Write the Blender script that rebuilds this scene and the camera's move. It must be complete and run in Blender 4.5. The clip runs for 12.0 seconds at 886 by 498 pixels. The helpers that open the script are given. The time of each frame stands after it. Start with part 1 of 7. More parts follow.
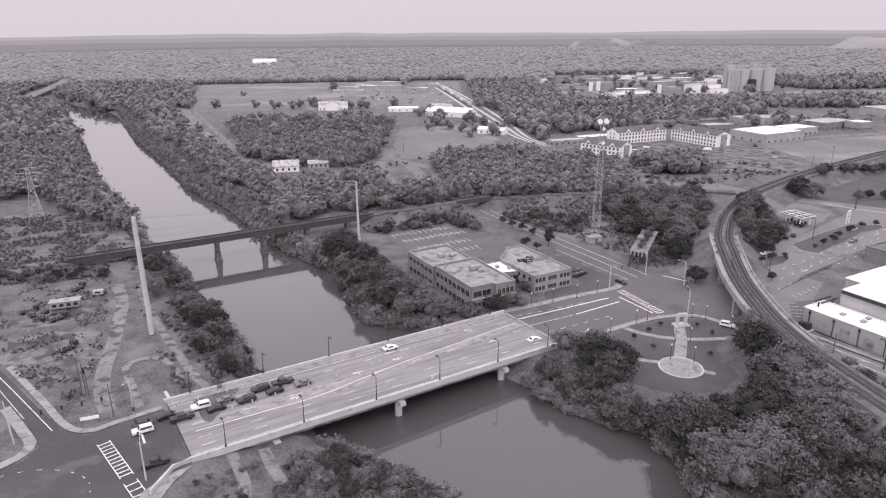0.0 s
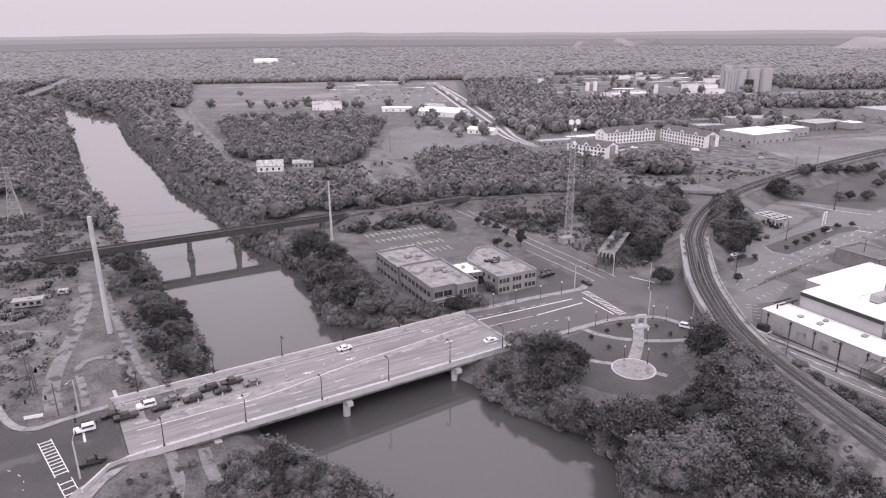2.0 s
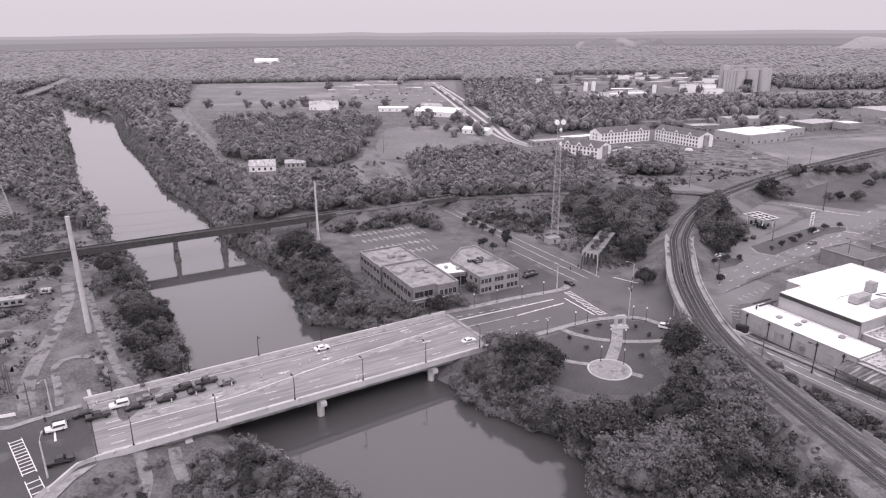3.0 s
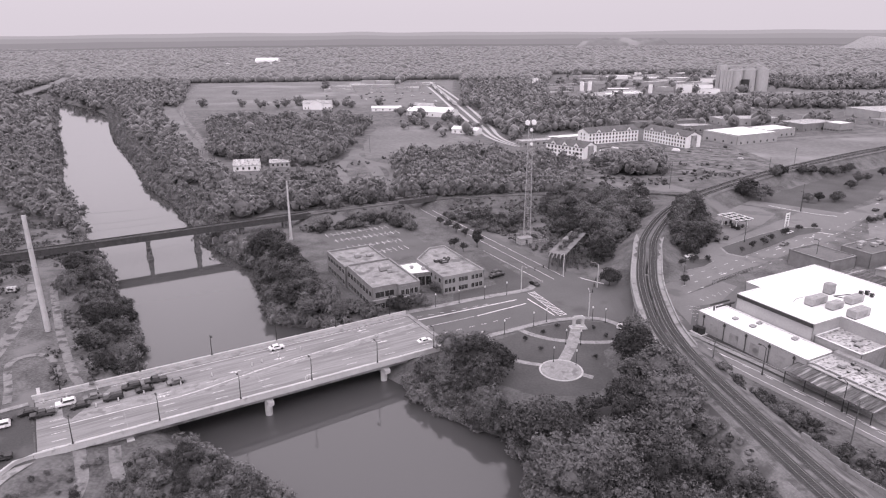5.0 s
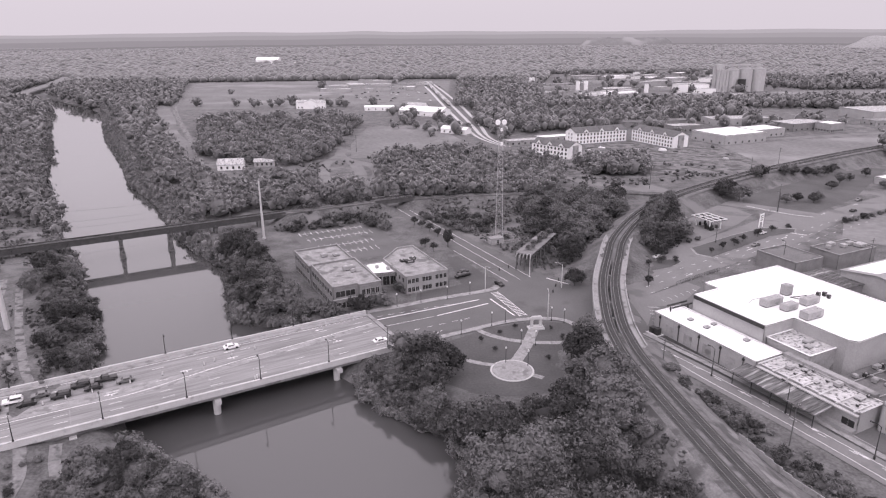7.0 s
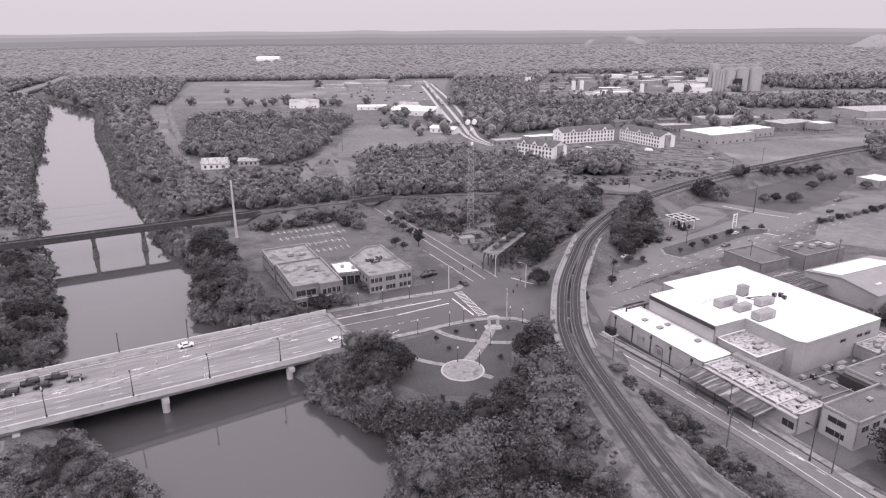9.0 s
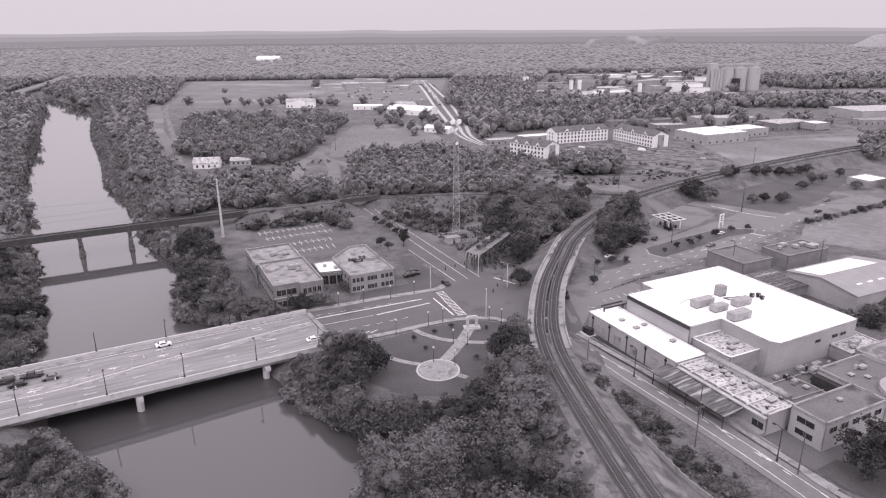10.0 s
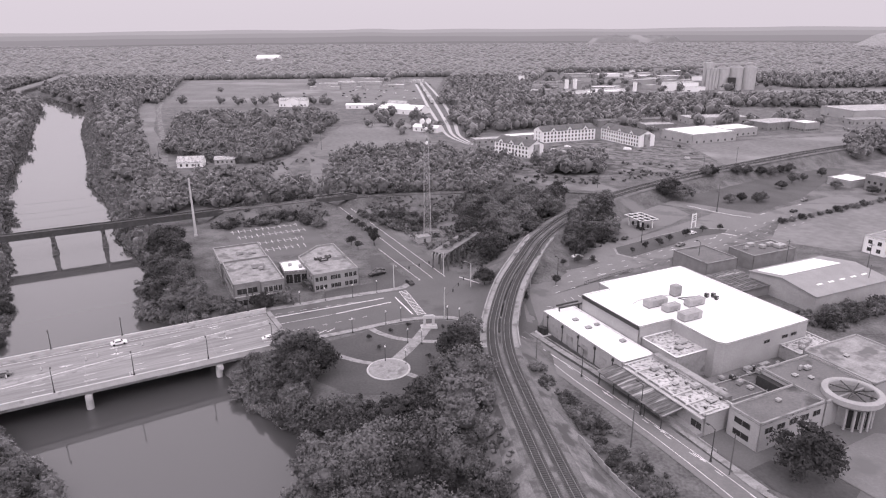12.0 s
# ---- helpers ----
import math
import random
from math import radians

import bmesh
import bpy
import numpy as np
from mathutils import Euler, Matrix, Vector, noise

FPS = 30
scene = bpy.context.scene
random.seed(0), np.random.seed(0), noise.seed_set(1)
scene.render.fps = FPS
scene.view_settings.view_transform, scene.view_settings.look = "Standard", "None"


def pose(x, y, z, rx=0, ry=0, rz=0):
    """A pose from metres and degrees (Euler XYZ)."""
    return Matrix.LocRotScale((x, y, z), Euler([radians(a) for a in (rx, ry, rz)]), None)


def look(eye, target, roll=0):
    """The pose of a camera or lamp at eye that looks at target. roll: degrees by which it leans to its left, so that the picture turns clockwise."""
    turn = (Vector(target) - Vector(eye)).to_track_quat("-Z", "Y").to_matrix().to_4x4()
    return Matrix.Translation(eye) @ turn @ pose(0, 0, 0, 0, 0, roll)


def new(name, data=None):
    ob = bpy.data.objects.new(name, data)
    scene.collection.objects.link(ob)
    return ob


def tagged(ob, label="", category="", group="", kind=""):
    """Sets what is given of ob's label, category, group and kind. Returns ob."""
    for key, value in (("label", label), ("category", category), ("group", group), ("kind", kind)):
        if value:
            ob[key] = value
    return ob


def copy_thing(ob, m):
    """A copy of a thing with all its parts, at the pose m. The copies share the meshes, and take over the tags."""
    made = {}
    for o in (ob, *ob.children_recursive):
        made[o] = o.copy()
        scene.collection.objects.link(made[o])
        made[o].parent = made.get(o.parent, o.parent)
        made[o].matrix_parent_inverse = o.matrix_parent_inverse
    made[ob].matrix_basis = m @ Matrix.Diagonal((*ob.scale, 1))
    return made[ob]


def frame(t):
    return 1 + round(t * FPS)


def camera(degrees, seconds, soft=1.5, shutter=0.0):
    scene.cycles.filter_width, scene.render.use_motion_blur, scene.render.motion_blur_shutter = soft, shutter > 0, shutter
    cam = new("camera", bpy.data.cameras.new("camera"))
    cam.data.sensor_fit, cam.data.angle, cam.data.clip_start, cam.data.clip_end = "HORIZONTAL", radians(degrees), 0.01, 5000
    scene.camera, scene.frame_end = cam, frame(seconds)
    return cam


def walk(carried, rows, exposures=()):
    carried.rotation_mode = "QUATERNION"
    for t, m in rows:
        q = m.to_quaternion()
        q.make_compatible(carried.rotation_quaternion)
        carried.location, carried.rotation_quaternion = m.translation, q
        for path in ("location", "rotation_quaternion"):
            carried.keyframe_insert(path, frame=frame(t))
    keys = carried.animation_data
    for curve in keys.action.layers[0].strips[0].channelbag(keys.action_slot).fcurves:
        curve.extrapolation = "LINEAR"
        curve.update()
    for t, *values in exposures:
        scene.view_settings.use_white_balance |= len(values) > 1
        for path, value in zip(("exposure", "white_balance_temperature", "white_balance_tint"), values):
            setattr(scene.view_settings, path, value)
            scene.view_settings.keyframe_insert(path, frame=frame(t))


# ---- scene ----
cam = camera(68.0, 12.0, soft=1.2)
# seconds, eye (metres), yaw, pitch, roll (degrees)
PATH = [
    (0, 0.000, 0.000, 90.000, 0.0000, -18.4597, -0.4500),
    (1.5, 11.156, 0.097, 90.072, 0.3979, -18.4699, -0.4335),
    (3, 22.339, 0.226, 90.143, 0.7878, -18.4876, -0.4211),
    (4.5, 33.549, 0.389, 90.215, 1.1696, -18.5129, -0.4128),
    (6, 44.786, 0.584, 90.286, 1.5432, -18.5458, -0.4088),
    (7.5, 56.049, 0.812, 90.358, 1.9089, -18.5862, -0.4089),
    (9, 67.339, 1.073, 90.429, 2.2664, -18.6342, -0.4131),
    (10.5, 78.656, 1.366, 90.501, 2.6158, -18.6898, -0.4216),
    (12, 90.000, 1.693, 90.572, 2.9572, -18.7529, -0.4341),
]
walk(cam, [(t, pose(x, y, z, 0, 0, yaw) @ pose(0, 0, 0, 90 + pitch, 0, 0) @ pose(0, 0, 0, 0, 0, roll)) for t, x, y, z, yaw, pitch, roll in PATH])

# ---- world, sun ----
TINT = (1.0, 0.90, 1.0)
SUN_HEIGHT, SUN_TURN = 50.0, 186.0
world = bpy.data.worlds.new("hazy_sky")
scene.world = world
world.use_nodes = True
wt = world.node_tree
wt.nodes.clear()
w_out = wt.nodes.new("ShaderNodeOutputWorld")
w_bg = wt.nodes.new("ShaderNodeBackground")
w_sky = wt.nodes.new("ShaderNodeTexSky")
w_sky.sky_type = 'NISHITA'
w_sky.sun_disc = False
w_sky.sun_elevation = radians(SUN_HEIGHT)
w_sky.sun_rotation = radians(SUN_TURN)
w_sky.dust_density, w_sky.air_density, w_sky.altitude = 10.0, 5.0, 0.0
w_grey = wt.nodes.new("ShaderNodeRGBToBW")
w_even = wt.nodes.new("ShaderNodeMapRange")
w_even.inputs[1].default_value, w_even.inputs[2].default_value = 0.0, 3.0
w_even.inputs[3].default_value, w_even.inputs[4].default_value = 7.1, 15.0
w_tint = wt.nodes.new("ShaderNodeVectorMath")
w_tint.operation = 'SCALE'
w_tint.inputs[0].default_value = TINT
wt.links.new(w_sky.outputs[0], w_grey.inputs[0])
wt.links.new(w_grey.outputs[0], w_even.inputs[0])
wt.links.new(w_even.outputs[0], w_tint.inputs["Scale"])
wt.links.new(w_tint.outputs[0], w_bg.inputs["Color"])
w_bg.inputs["Strength"].default_value = 0.1
wt.links.new(w_bg.outputs[0], w_out.inputs["Surface"])

sun_data = bpy.data.lights.new("sun", 'SUN')
sun_data.energy, sun_data.angle, sun_data.color = 1.0, radians(30), (1.0, 0.9, 0.99)
sun = new("sun", sun_data)
sun_a, sun_e = radians(SUN_TURN), radians(SUN_HEIGHT)
sun.matrix_basis = look((0, 0, 300), (-math.sin(sun_a) * math.cos(sun_e) * 100, -math.cos(sun_a) * math.cos(sun_e) * 100, 300 - math.sin(sun_e) * 100))
scene.view_settings.exposure = 0.0


# ---- materials ----
def surf(name, dark, light, scale=1.0, fine=8.0, rough=0.85, bump=0.15, metal=0.0, spec=0.3, sheen=0.0, stretch=(1, 1, 1), per_object=0.0, per_island=0.0, coords="Object", spot=None):
    """A grey, weathered surface: two scales of noise between dark and light, with fine relief. spot: (value, scale, threshold) for patches."""
    m = bpy.data.materials.new(name)
    m.use_nodes = True
    t = m.node_tree
    b = t.nodes["Principled BSDF"]
    co = t.nodes.new("ShaderNodeTexCoord")
    mp = t.nodes.new("ShaderNodeMapping")
    mp.inputs["Scale"].default_value = stretch
    t.links.new(co.outputs[coords], mp.inputs["Vector"])
    n1, n2 = t.nodes.new("ShaderNodeTexNoise"), t.nodes.new("ShaderNodeTexNoise")
    n1.inputs["Scale"].default_value, n2.inputs["Scale"].default_value = scale, fine
    n1.inputs["Detail"].default_value, n2.inputs["Detail"].default_value = 5.0, 3.0
    for n in (n1, n2):
        t.links.new(mp.outputs[0], n.inputs["Vector"])
    mix = t.nodes.new("ShaderNodeMath")
    mix.operation = 'MULTIPLY_ADD'
    mix.inputs[1].default_value = 0.55
    t.links.new(n1.outputs[0], mix.inputs[0])
    half = t.nodes.new("ShaderNodeMath")
    half.operation = 'MULTIPLY'
    half.inputs[1].default_value = 0.45
    t.links.new(n2.outputs[0], half.inputs[0])
    t.links.new(half.outputs[0], mix.inputs[2])
    last = mix.outputs[0]
    for amount, source in ((per_object, ("ShaderNodeObjectInfo", "Random")), (per_island, ("ShaderNodeNewGeometry", "Random Per Island"))):
        if amount:
            info = t.nodes.new(source[0])
            add = t.nodes.new("ShaderNodeMath")
            add.operation = 'MULTIPLY_ADD'
            add.inputs[1].default_value = amount
            t.links.new(info.outputs[source[1]], add.inputs[0])
            sub = t.nodes.new("ShaderNodeMath")
            sub.operation = 'SUBTRACT'
            sub.inputs[1].default_value = amount / 2
            t.links.new(last, sub.inputs[0])
            t.links.new(sub.outputs[0], add.inputs[2])
            last = add.outputs[0]
    ramp = t.nodes.new("ShaderNodeValToRGB")
    ramp.color_ramp.elements[0].position, ramp.color_ramp.elements[1].position = 0.35, 0.65
    ramp.color_ramp.elements[0].color = (dark, dark, dark, 1)
    ramp.color_ramp.elements[1].color = (light, light, light, 1)
    t.links.new(last, ramp.inputs[0])
    colour = ramp.outputs[0]
    if spot:
        n3 = t.nodes.new("ShaderNodeTexNoise")
        n3.inputs["Scale"].default_value, n3.inputs["Detail"].default_value = spot[1], 6.0
        t.links.new(mp.outputs[0], n3.inputs["Vector"])
        r3 = t.nodes.new("ShaderNodeMapRange")
        r3.inputs[1].default_value, r3.inputs[2].default_value = spot[2] - 0.04, spot[2] + 0.06
        t.links.new(n3.outputs[0], r3.inputs[0])
        mx = t.nodes.new("ShaderNodeMix")
        mx.data_type = 'RGBA'
        mx.inputs["B"].default_value = (spot[0], spot[0], spot[0], 1)
        for sock in mx.inputs:
            if sock.type == 'RGBA' and sock.name == "B":
                sock.default_value = (spot[0], spot[0], spot[0], 1)
            if sock.type == 'RGBA' and sock.name == "A":
                t.links.new(colour, sock)
        t.links.new(r3.outputs[0], mx.inputs[0])
        colour = [s for s in mx.outputs if s.type == 'RGBA'][0]
    t.links.new(colour, b.inputs["Base Color"])
    b.inputs["Roughness"].default_value, b.inputs["Metallic"].default_value = rough, metal
    b.inputs["Specular IOR Level"].default_value = spec
    if sheen:
        b.inputs["Sheen Weight"].default_value, b.inputs["Sheen Roughness"].default_value = sheen, 0.5
    if bump:
        bp = t.nodes.new("ShaderNodeBump")
        bp.inputs["Strength"].default_value, bp.inputs["Distance"].default_value = bump, 0.1
        t.links.new(n2.outputs[0], bp.inputs["Height"])
        t.links.new(bp.outputs[0], b.inputs["Normal"])
    return m


M = {
    "grass": surf("grass_ground", 0.055, 0.17, 0.16, 1.3, 0.95, 1.0, spec=0.1, sheen=0.1, per_object=0.0, spot=(0.17, 0.06, 0.60)),
    "lawn": surf("mown_lawn", 0.065, 0.105, 0.08, 1.5, 0.95, 0.3, spec=0.1, sheen=0.1),
    "field": surf("dry_field", 0.15, 0.24, 0.02, 0.3, 0.95, 0.3, spec=0.1, spot=(0.28, 0.01, 0.6)),
    "dirt": surf("bare_dirt", 0.11, 0.25, 0.10, 0.9, 0.95, 0.6, spec=0.1, spot=(0.09, 0.16, 0.52)),
    "path_dirt": surf("track_dirt", 0.17, 0.27, 0.2, 1.4, 0.95, 0.4, spec=0.1, spot=(0.10, 0.3, 0.56)),
    "asphalt": surf("dark_asphalt", 0.115, 0.15, 0.06, 2.5, 0.9, 0.1, spec=0.2, spot=(0.10, 0.07, 0.62)),
    "old_asphalt": surf("worn_asphalt", 0.165, 0.22, 0.05, 2.0, 0.9, 0.1, spec=0.2, spot=(0.15, 0.09, 0.6)),
    "deck": surf("worn_deck_concrete", 0.16, 0.33, 0.5, 3.0, 0.85, 0.1, stretch=(0.04, 1.0, 1.0), spot=(0.17, 0.8, 0.6)),
    "concrete": surf("pale_concrete", 0.42, 0.56, 0.3, 4.0, 0.85, 0.12, spot=(0.36, 0.5, 0.64)),
    "walkway": surf("walk_concrete", 0.22, 0.36, 0.5, 3.0, 0.88, 0.1, spot=(0.19, 0.4, 0.58)),
    "grey_concrete": surf("stained_concrete", 0.24, 0.36, 0.2, 2.0, 0.88, 0.2, spot=(0.17, 0.25, 0.6)),
    "paint": surf("road_paint", 0.62, 0.8, 0.6, 6.0, 0.7, 0.05, spot=(0.3, 1.5, 0.62)),
    "ballast": surf("rail_ballast", 0.10, 0.20, 0.25, 3.0, 0.95, 0.9, spot=(0.09, 0.3, 0.58)),
    "bank": surf("gravel_bank", 0.13, 0.27, 0.12, 2.0, 0.95, 0.7, spot=(0.09, 0.14, 0.55)),
    "oiled_ballast": surf("oil_stained_ballast", 0.06, 0.12, 0.3, 3.0, 0.95, 0.8),
    "tar": surf("damp_dark_tar", 0.03, 0.06, 0.3, 3.0, 0.7, 0.1, spot=(0.09, 0.5, 0.62)),
    "fresh_asphalt": surf("dark_smooth_asphalt", 0.06, 0.09, 0.06, 2.5, 0.85, 0.1, spot=(0.11, 0.12, 0.64)),
    "old_masonry": surf("sooty_masonry", 0.07, 0.2, 0.8, 4.0, 0.95, 0.4, spot=(0.05, 0.6, 0.56)),
    "sleeper": surf("tarred_sleeper", 0.05, 0.09, 1.0, 6.0, 0.9, 0.3),
    "rail": surf("steel_rail", 0.22, 0.32, 1.0, 5.0, 0.45, 0.05, metal=0.7),
    "dark_steel": surf("dark_painted_steel", 0.035, 0.06, 0.8, 6.0, 0.6, 0.1, metal=0.2),
    "rust_steel": surf("rusty_girder_steel", 0.05, 0.09, 0.5, 4.0, 0.8, 0.2),
    "galv": surf("galvanised_steel", 0.36, 0.48, 0.6, 5.0, 0.5, 0.05, metal=0.35),
    "pale_pole": surf("pale_weathered_pole", 0.42, 0.54, 0.4, 4.0, 0.7, 0.08),
    "wood_pole": surf("creosoted_wood_pole", 0.08, 0.14, 0.8, 7.0, 0.9, 0.2),
    "white_roof": surf("white_membrane_roof", 0.86, 0.9, 0.05, 1.0, 0.7, 0.04, spec=0.3, spot=(0.8, 0.12, 0.7)),
    "white_wall": surf("white_painted_wall", 0.76, 0.84, 0.15, 2.5, 0.75, 0.06),
    "cream_wall": surf("pale_rendered_wall", 0.30, 0.40, 0.15, 2.5, 0.8, 0.08, spot=(0.34, 0.3, 0.66)),
    "brick": surf("weathered_brick_wall", 0.17, 0.25, 0.4, 6.0, 0.9, 0.2),
    "tan_brick": surf("pale_brick_wall", 0.24, 0.33, 0.4, 6.0, 0.9, 0.2),
    "grey_roof": surf("gravel_flat_roof", 0.2, 0.36, 0.35, 2.0, 0.92, 0.3, spot=(0.15, 0.25, 0.57)),
    "stained_roof": surf("stained_membrane_roof", 0.32, 0.6, 0.3, 1.6, 0.85, 0.1, spot=(0.15, 1.1, 0.56)),
    "dark_roof": surf("dark_tar_roof", 0.12, 0.19, 0.12, 2.0, 0.9, 0.2, spot=(0.08, 0.15, 0.6)),
    "shingle": surf("dark_shingle_roof", 0.10, 0.15, 0.3, 3.0, 0.9, 0.2),
    "rust_roof": surf("rust_streaked_metal_roof", 0.05, 0.2, 0.7, 3.0, 0.6, 0.1, metal=0.2, stretch=(0.12, 1.4, 1.0), spot=(0.4, 0.6, 0.6)),
    "metal_roof": surf("grey_metal_roof", 0.26, 0.34, 0.2, 3.0, 0.55, 0.05, metal=0.25),
    "silo": surf("stained_silo_concrete", 0.34, 0.46, 0.06, 0.8, 0.9, 0.1, stretch=(1, 1, 0.25)),
    "glass": surf("dark_window_glass", 0.02, 0.035, 0.5, 2.0, 0.08, 0.0, spec=0.6),
    "bark": surf("tree_bark", 0.07, 0.13, 1.5, 9.0, 0.95, 0.5),
    "leaf": surf("broad_leaves", 0.035, 0.15, 0.35, 2.0, 0.75, 0.1, spec=0.15, sheen=0.1, per_object=0.45, per_island=0.25),
    "dark_leaf": surf("dark_evergreen_leaves", 0.03, 0.075, 0.35, 2.0, 0.75, 0.1, spec=0.15, sheen=0.1, per_object=0.25, per_island=0.25),
    # lifted, narrow tones and strong sheen put distance haze into the woodland
    "canopy": surf("woodland_leaves", 0.1, 0.155, 0.11, 0.4, 0.8, 0.2, spec=0.15, sheen=0.4, per_island=0.18),
    "scrub": surf("scrub_leaves", 0.05, 0.16, 0.12, 1.0, 0.85, 0.3, spec=0.1, sheen=0.1, per_island=0.45),
    "car_white": surf("white_car_paint", 0.74, 0.8, 0.5, 3.0, 0.25, 0.0, spec=0.5),
    "car_grey": surf("grey_car_paint", 0.16, 0.2, 0.5, 3.0, 0.25, 0.0, spec=0.5, metal=0.3),
    "car_dark": surf("dark_car_paint", 0.02, 0.03, 0.5, 3.0, 0.22, 0.0, spec=0.5),
    "tyre": surf("black_tyre", 0.015, 0.025, 2.0, 9.0, 0.9, 0.1),
    "lamp_glass": surf("frosted_lamp_glass", 0.7, 0.8, 2.0, 9.0, 0.3, 0.0),
    "cone": surf("pale_plastic", 0.5, 0.6, 2.0, 9.0, 0.5, 0.0),
}


def water_material():
    m = bpy.data.materials.new("murky_river_water")
    m.use_nodes = True
    t = m.node_tree
    b = t.nodes["Principled BSDF"]
    b.inputs["Base Color"].default_value = (0.076, 0.076, 0.076, 1)
    b.inputs["Roughness"].default_value, b.inputs["IOR"].default_value = 0.05, 1.65
    co = t.nodes.new("ShaderNodeTexCoord")
    n = t.nodes.new("ShaderNodeTexNoise")
    n.inputs["Scale"].default_value, n.inputs["Detail"].default_value = 0.5, 3.0
    bp = t.nodes.new("ShaderNodeBump")
    bp.inputs["Strength"].default_value, bp.inputs["Distance"].default_value = 0.03, 0.1
    t.links.new(co.outputs["Object"], n.inputs["Vector"])
    t.links.new(n.outputs[0], bp.inputs["Height"])
    t.links.new(bp.outputs[0], b.inputs["Normal"])
    return m


M["water"] = water_material()


# ---- building blocks ----
class Solid:
    """Collects boxes, prisms, tubes and strips into one mesh."""

    def __init__(self):
        self.v, self.f = [], []

    def add(self, verts, faces):
        k = len(self.v)
        self.v += [tuple(p) for p in verts]
        self.f += [tuple(k + i for i in q) for q in faces]
        return self

    def box(self, x0, x1, y0, y1, z0, z1, turn=0.0, about=(0, 0)):
        pts = [(x, y, z) for z in (z0, z1) for x, y in ((x0, y0), (x1, y0), (x1, y1), (x0, y1))]
        if turn:
            c, s = math.cos(radians(turn)), math.sin(radians(turn))
            pts = [(about[0] + (x - about[0]) * c - (y - about[1]) * s, about[1] + (x - about[0]) * s + (y - about[1]) * c, z) for x, y, z in pts]
        return self.add(pts, [(3, 2, 1, 0), (4, 5, 6, 7), (0, 1, 5, 4), (1, 2, 6, 5), (2, 3, 7, 6), (3, 0, 4, 7)])

    def prism(self, ring, z0, z1):
        n = len(ring)
        if sum(ring[i - 1][0] * ring[i][1] - ring[i][0] * ring[i - 1][1] for i in range(n)) < 0:
            ring = ring[::-1]
        pts = [(x, y, z0) for x, y in ring] + [(x, y, z1) for x, y in ring]
        return self.add(pts, [tuple(range(n - 1, -1, -1)), tuple(range(n, 2 * n))] + [(i, (i + 1) % n, n + (i + 1) % n, n + i) for i in range(n)])

    def tube(self, a, b, r0, r1=None, n=8):
        r1 = r0 if r1 is None else r1
        a, b = Vector(a), Vector(b)
        q = (b - a).to_track_quat("Z", "Y")
        pts = []
        for p, r in ((a, r0), (b, r1)):
            pts += [p + q @ Vector((r * math.cos(2 * math.pi * i / n), r * math.sin(2 * math.pi * i / n), 0)) for i in range(n)]
        return self.add(pts, [tuple(range(n - 1, -1, -1)), tuple(range(n, 2 * n))] + [(i, (i + 1) % n, n + (i + 1) % n, n + i) for i in range(n)])

    def path(self, pts, r, n=6):
        """One bent tube through the points."""
        pts = [Vector(p) for p in pts]
        k = len(self.v)
        for i, p in enumerate(pts):
            q = (pts[min(i + 1, len(pts) - 1)] - pts[max(i - 1, 0)]).to_track_quat("Z", "Y")
            self.v += [tuple(p + q @ Vector((r * math.cos(2 * math.pi * j / n), r * math.sin(2 * math.pi * j / n), 0))) for j in range(n)]
        for i in range(len(pts) - 1):
            self.f += [(k + i * n + j, k + i * n + (j + 1) % n, k + (i + 1) * n + (j + 1) % n, k + (i + 1) * n + j) for j in range(n)]
        self.f += [tuple(k + j for j in range(n - 1, -1, -1)), tuple(k + (len(pts) - 1) * n + j for j in range(n))]
        return self

    def gable(self, x0, x1, y0, y1, z0, z1, over=0.4, thick=0.25):
        """A pitched roof with its ridge along x."""
        ym = (y0 + y1) / 2
        ring = [(y0 - over, z0), (ym, z1), (y1 + over, z0), (y1 + over, z0 + thick), (ym, z1 + thick), (y0 - over, z0 + thick)]
        pts = [(x, y, z) for x in (x0 - over, x1 + over) for y, z in ring]
        return self.add(pts, [(0, 1, 4, 5), (1, 2, 3, 4), (7, 6, 11, 10), (8, 7, 10, 9), (5, 4, 10, 11), (4, 3, 9, 10), (1, 0, 6, 7), (2, 1, 7, 8), (3, 2, 8, 9), (0, 5, 11, 6)])

    def mesh(self, name):
        me = bpy.data.meshes.new(name)
        me.from_pydata(self.v, [], self.f)
        me.update()
        return me


def part(name, solid, material, parent=None, label="", smooth=False):
    """One mesh object, under a thing or a part."""
    me = solid if isinstance(solid, bpy.types.Mesh) else solid.mesh(name)
    if not me.materials:
        me.materials.append(material)
    if smooth:
        me.shade_smooth()
    ob = new(name, me)
    if parent:
        ob.parent = parent
    return tagged(ob, label)


def thing(name, m, label, category, group="", kind=""):
    ob = new(name)
    ob.empty_display_size = 0.5
    ob.matrix_basis = m
    return tagged(ob, label, category, group, kind)


def mesh_from(name, verts, tris, material, smooth=False):
    me = bpy.data.meshes.new(name)
    verts, tris = np.asarray(verts, dtype=np.float32), np.asarray(tris, dtype=np.int32)
    me.vertices.add(len(verts))
    me.vertices.foreach_set("co", verts.ravel())
    me.loops.add(tris.size)
    me.loops.foreach_set("vertex_index", tris.ravel())
    me.polygons.add(len(tris))
    me.polygons.foreach_set("loop_start", np.arange(0, tris.size, 3, dtype=np.int32))
    me.polygons.foreach_set("loop_total", np.full(len(tris), 3, dtype=np.int32))
    me.update(calc_edges=True)
    me.materials.append(material)
    if smooth:
        me.shade_smooth()
    return me


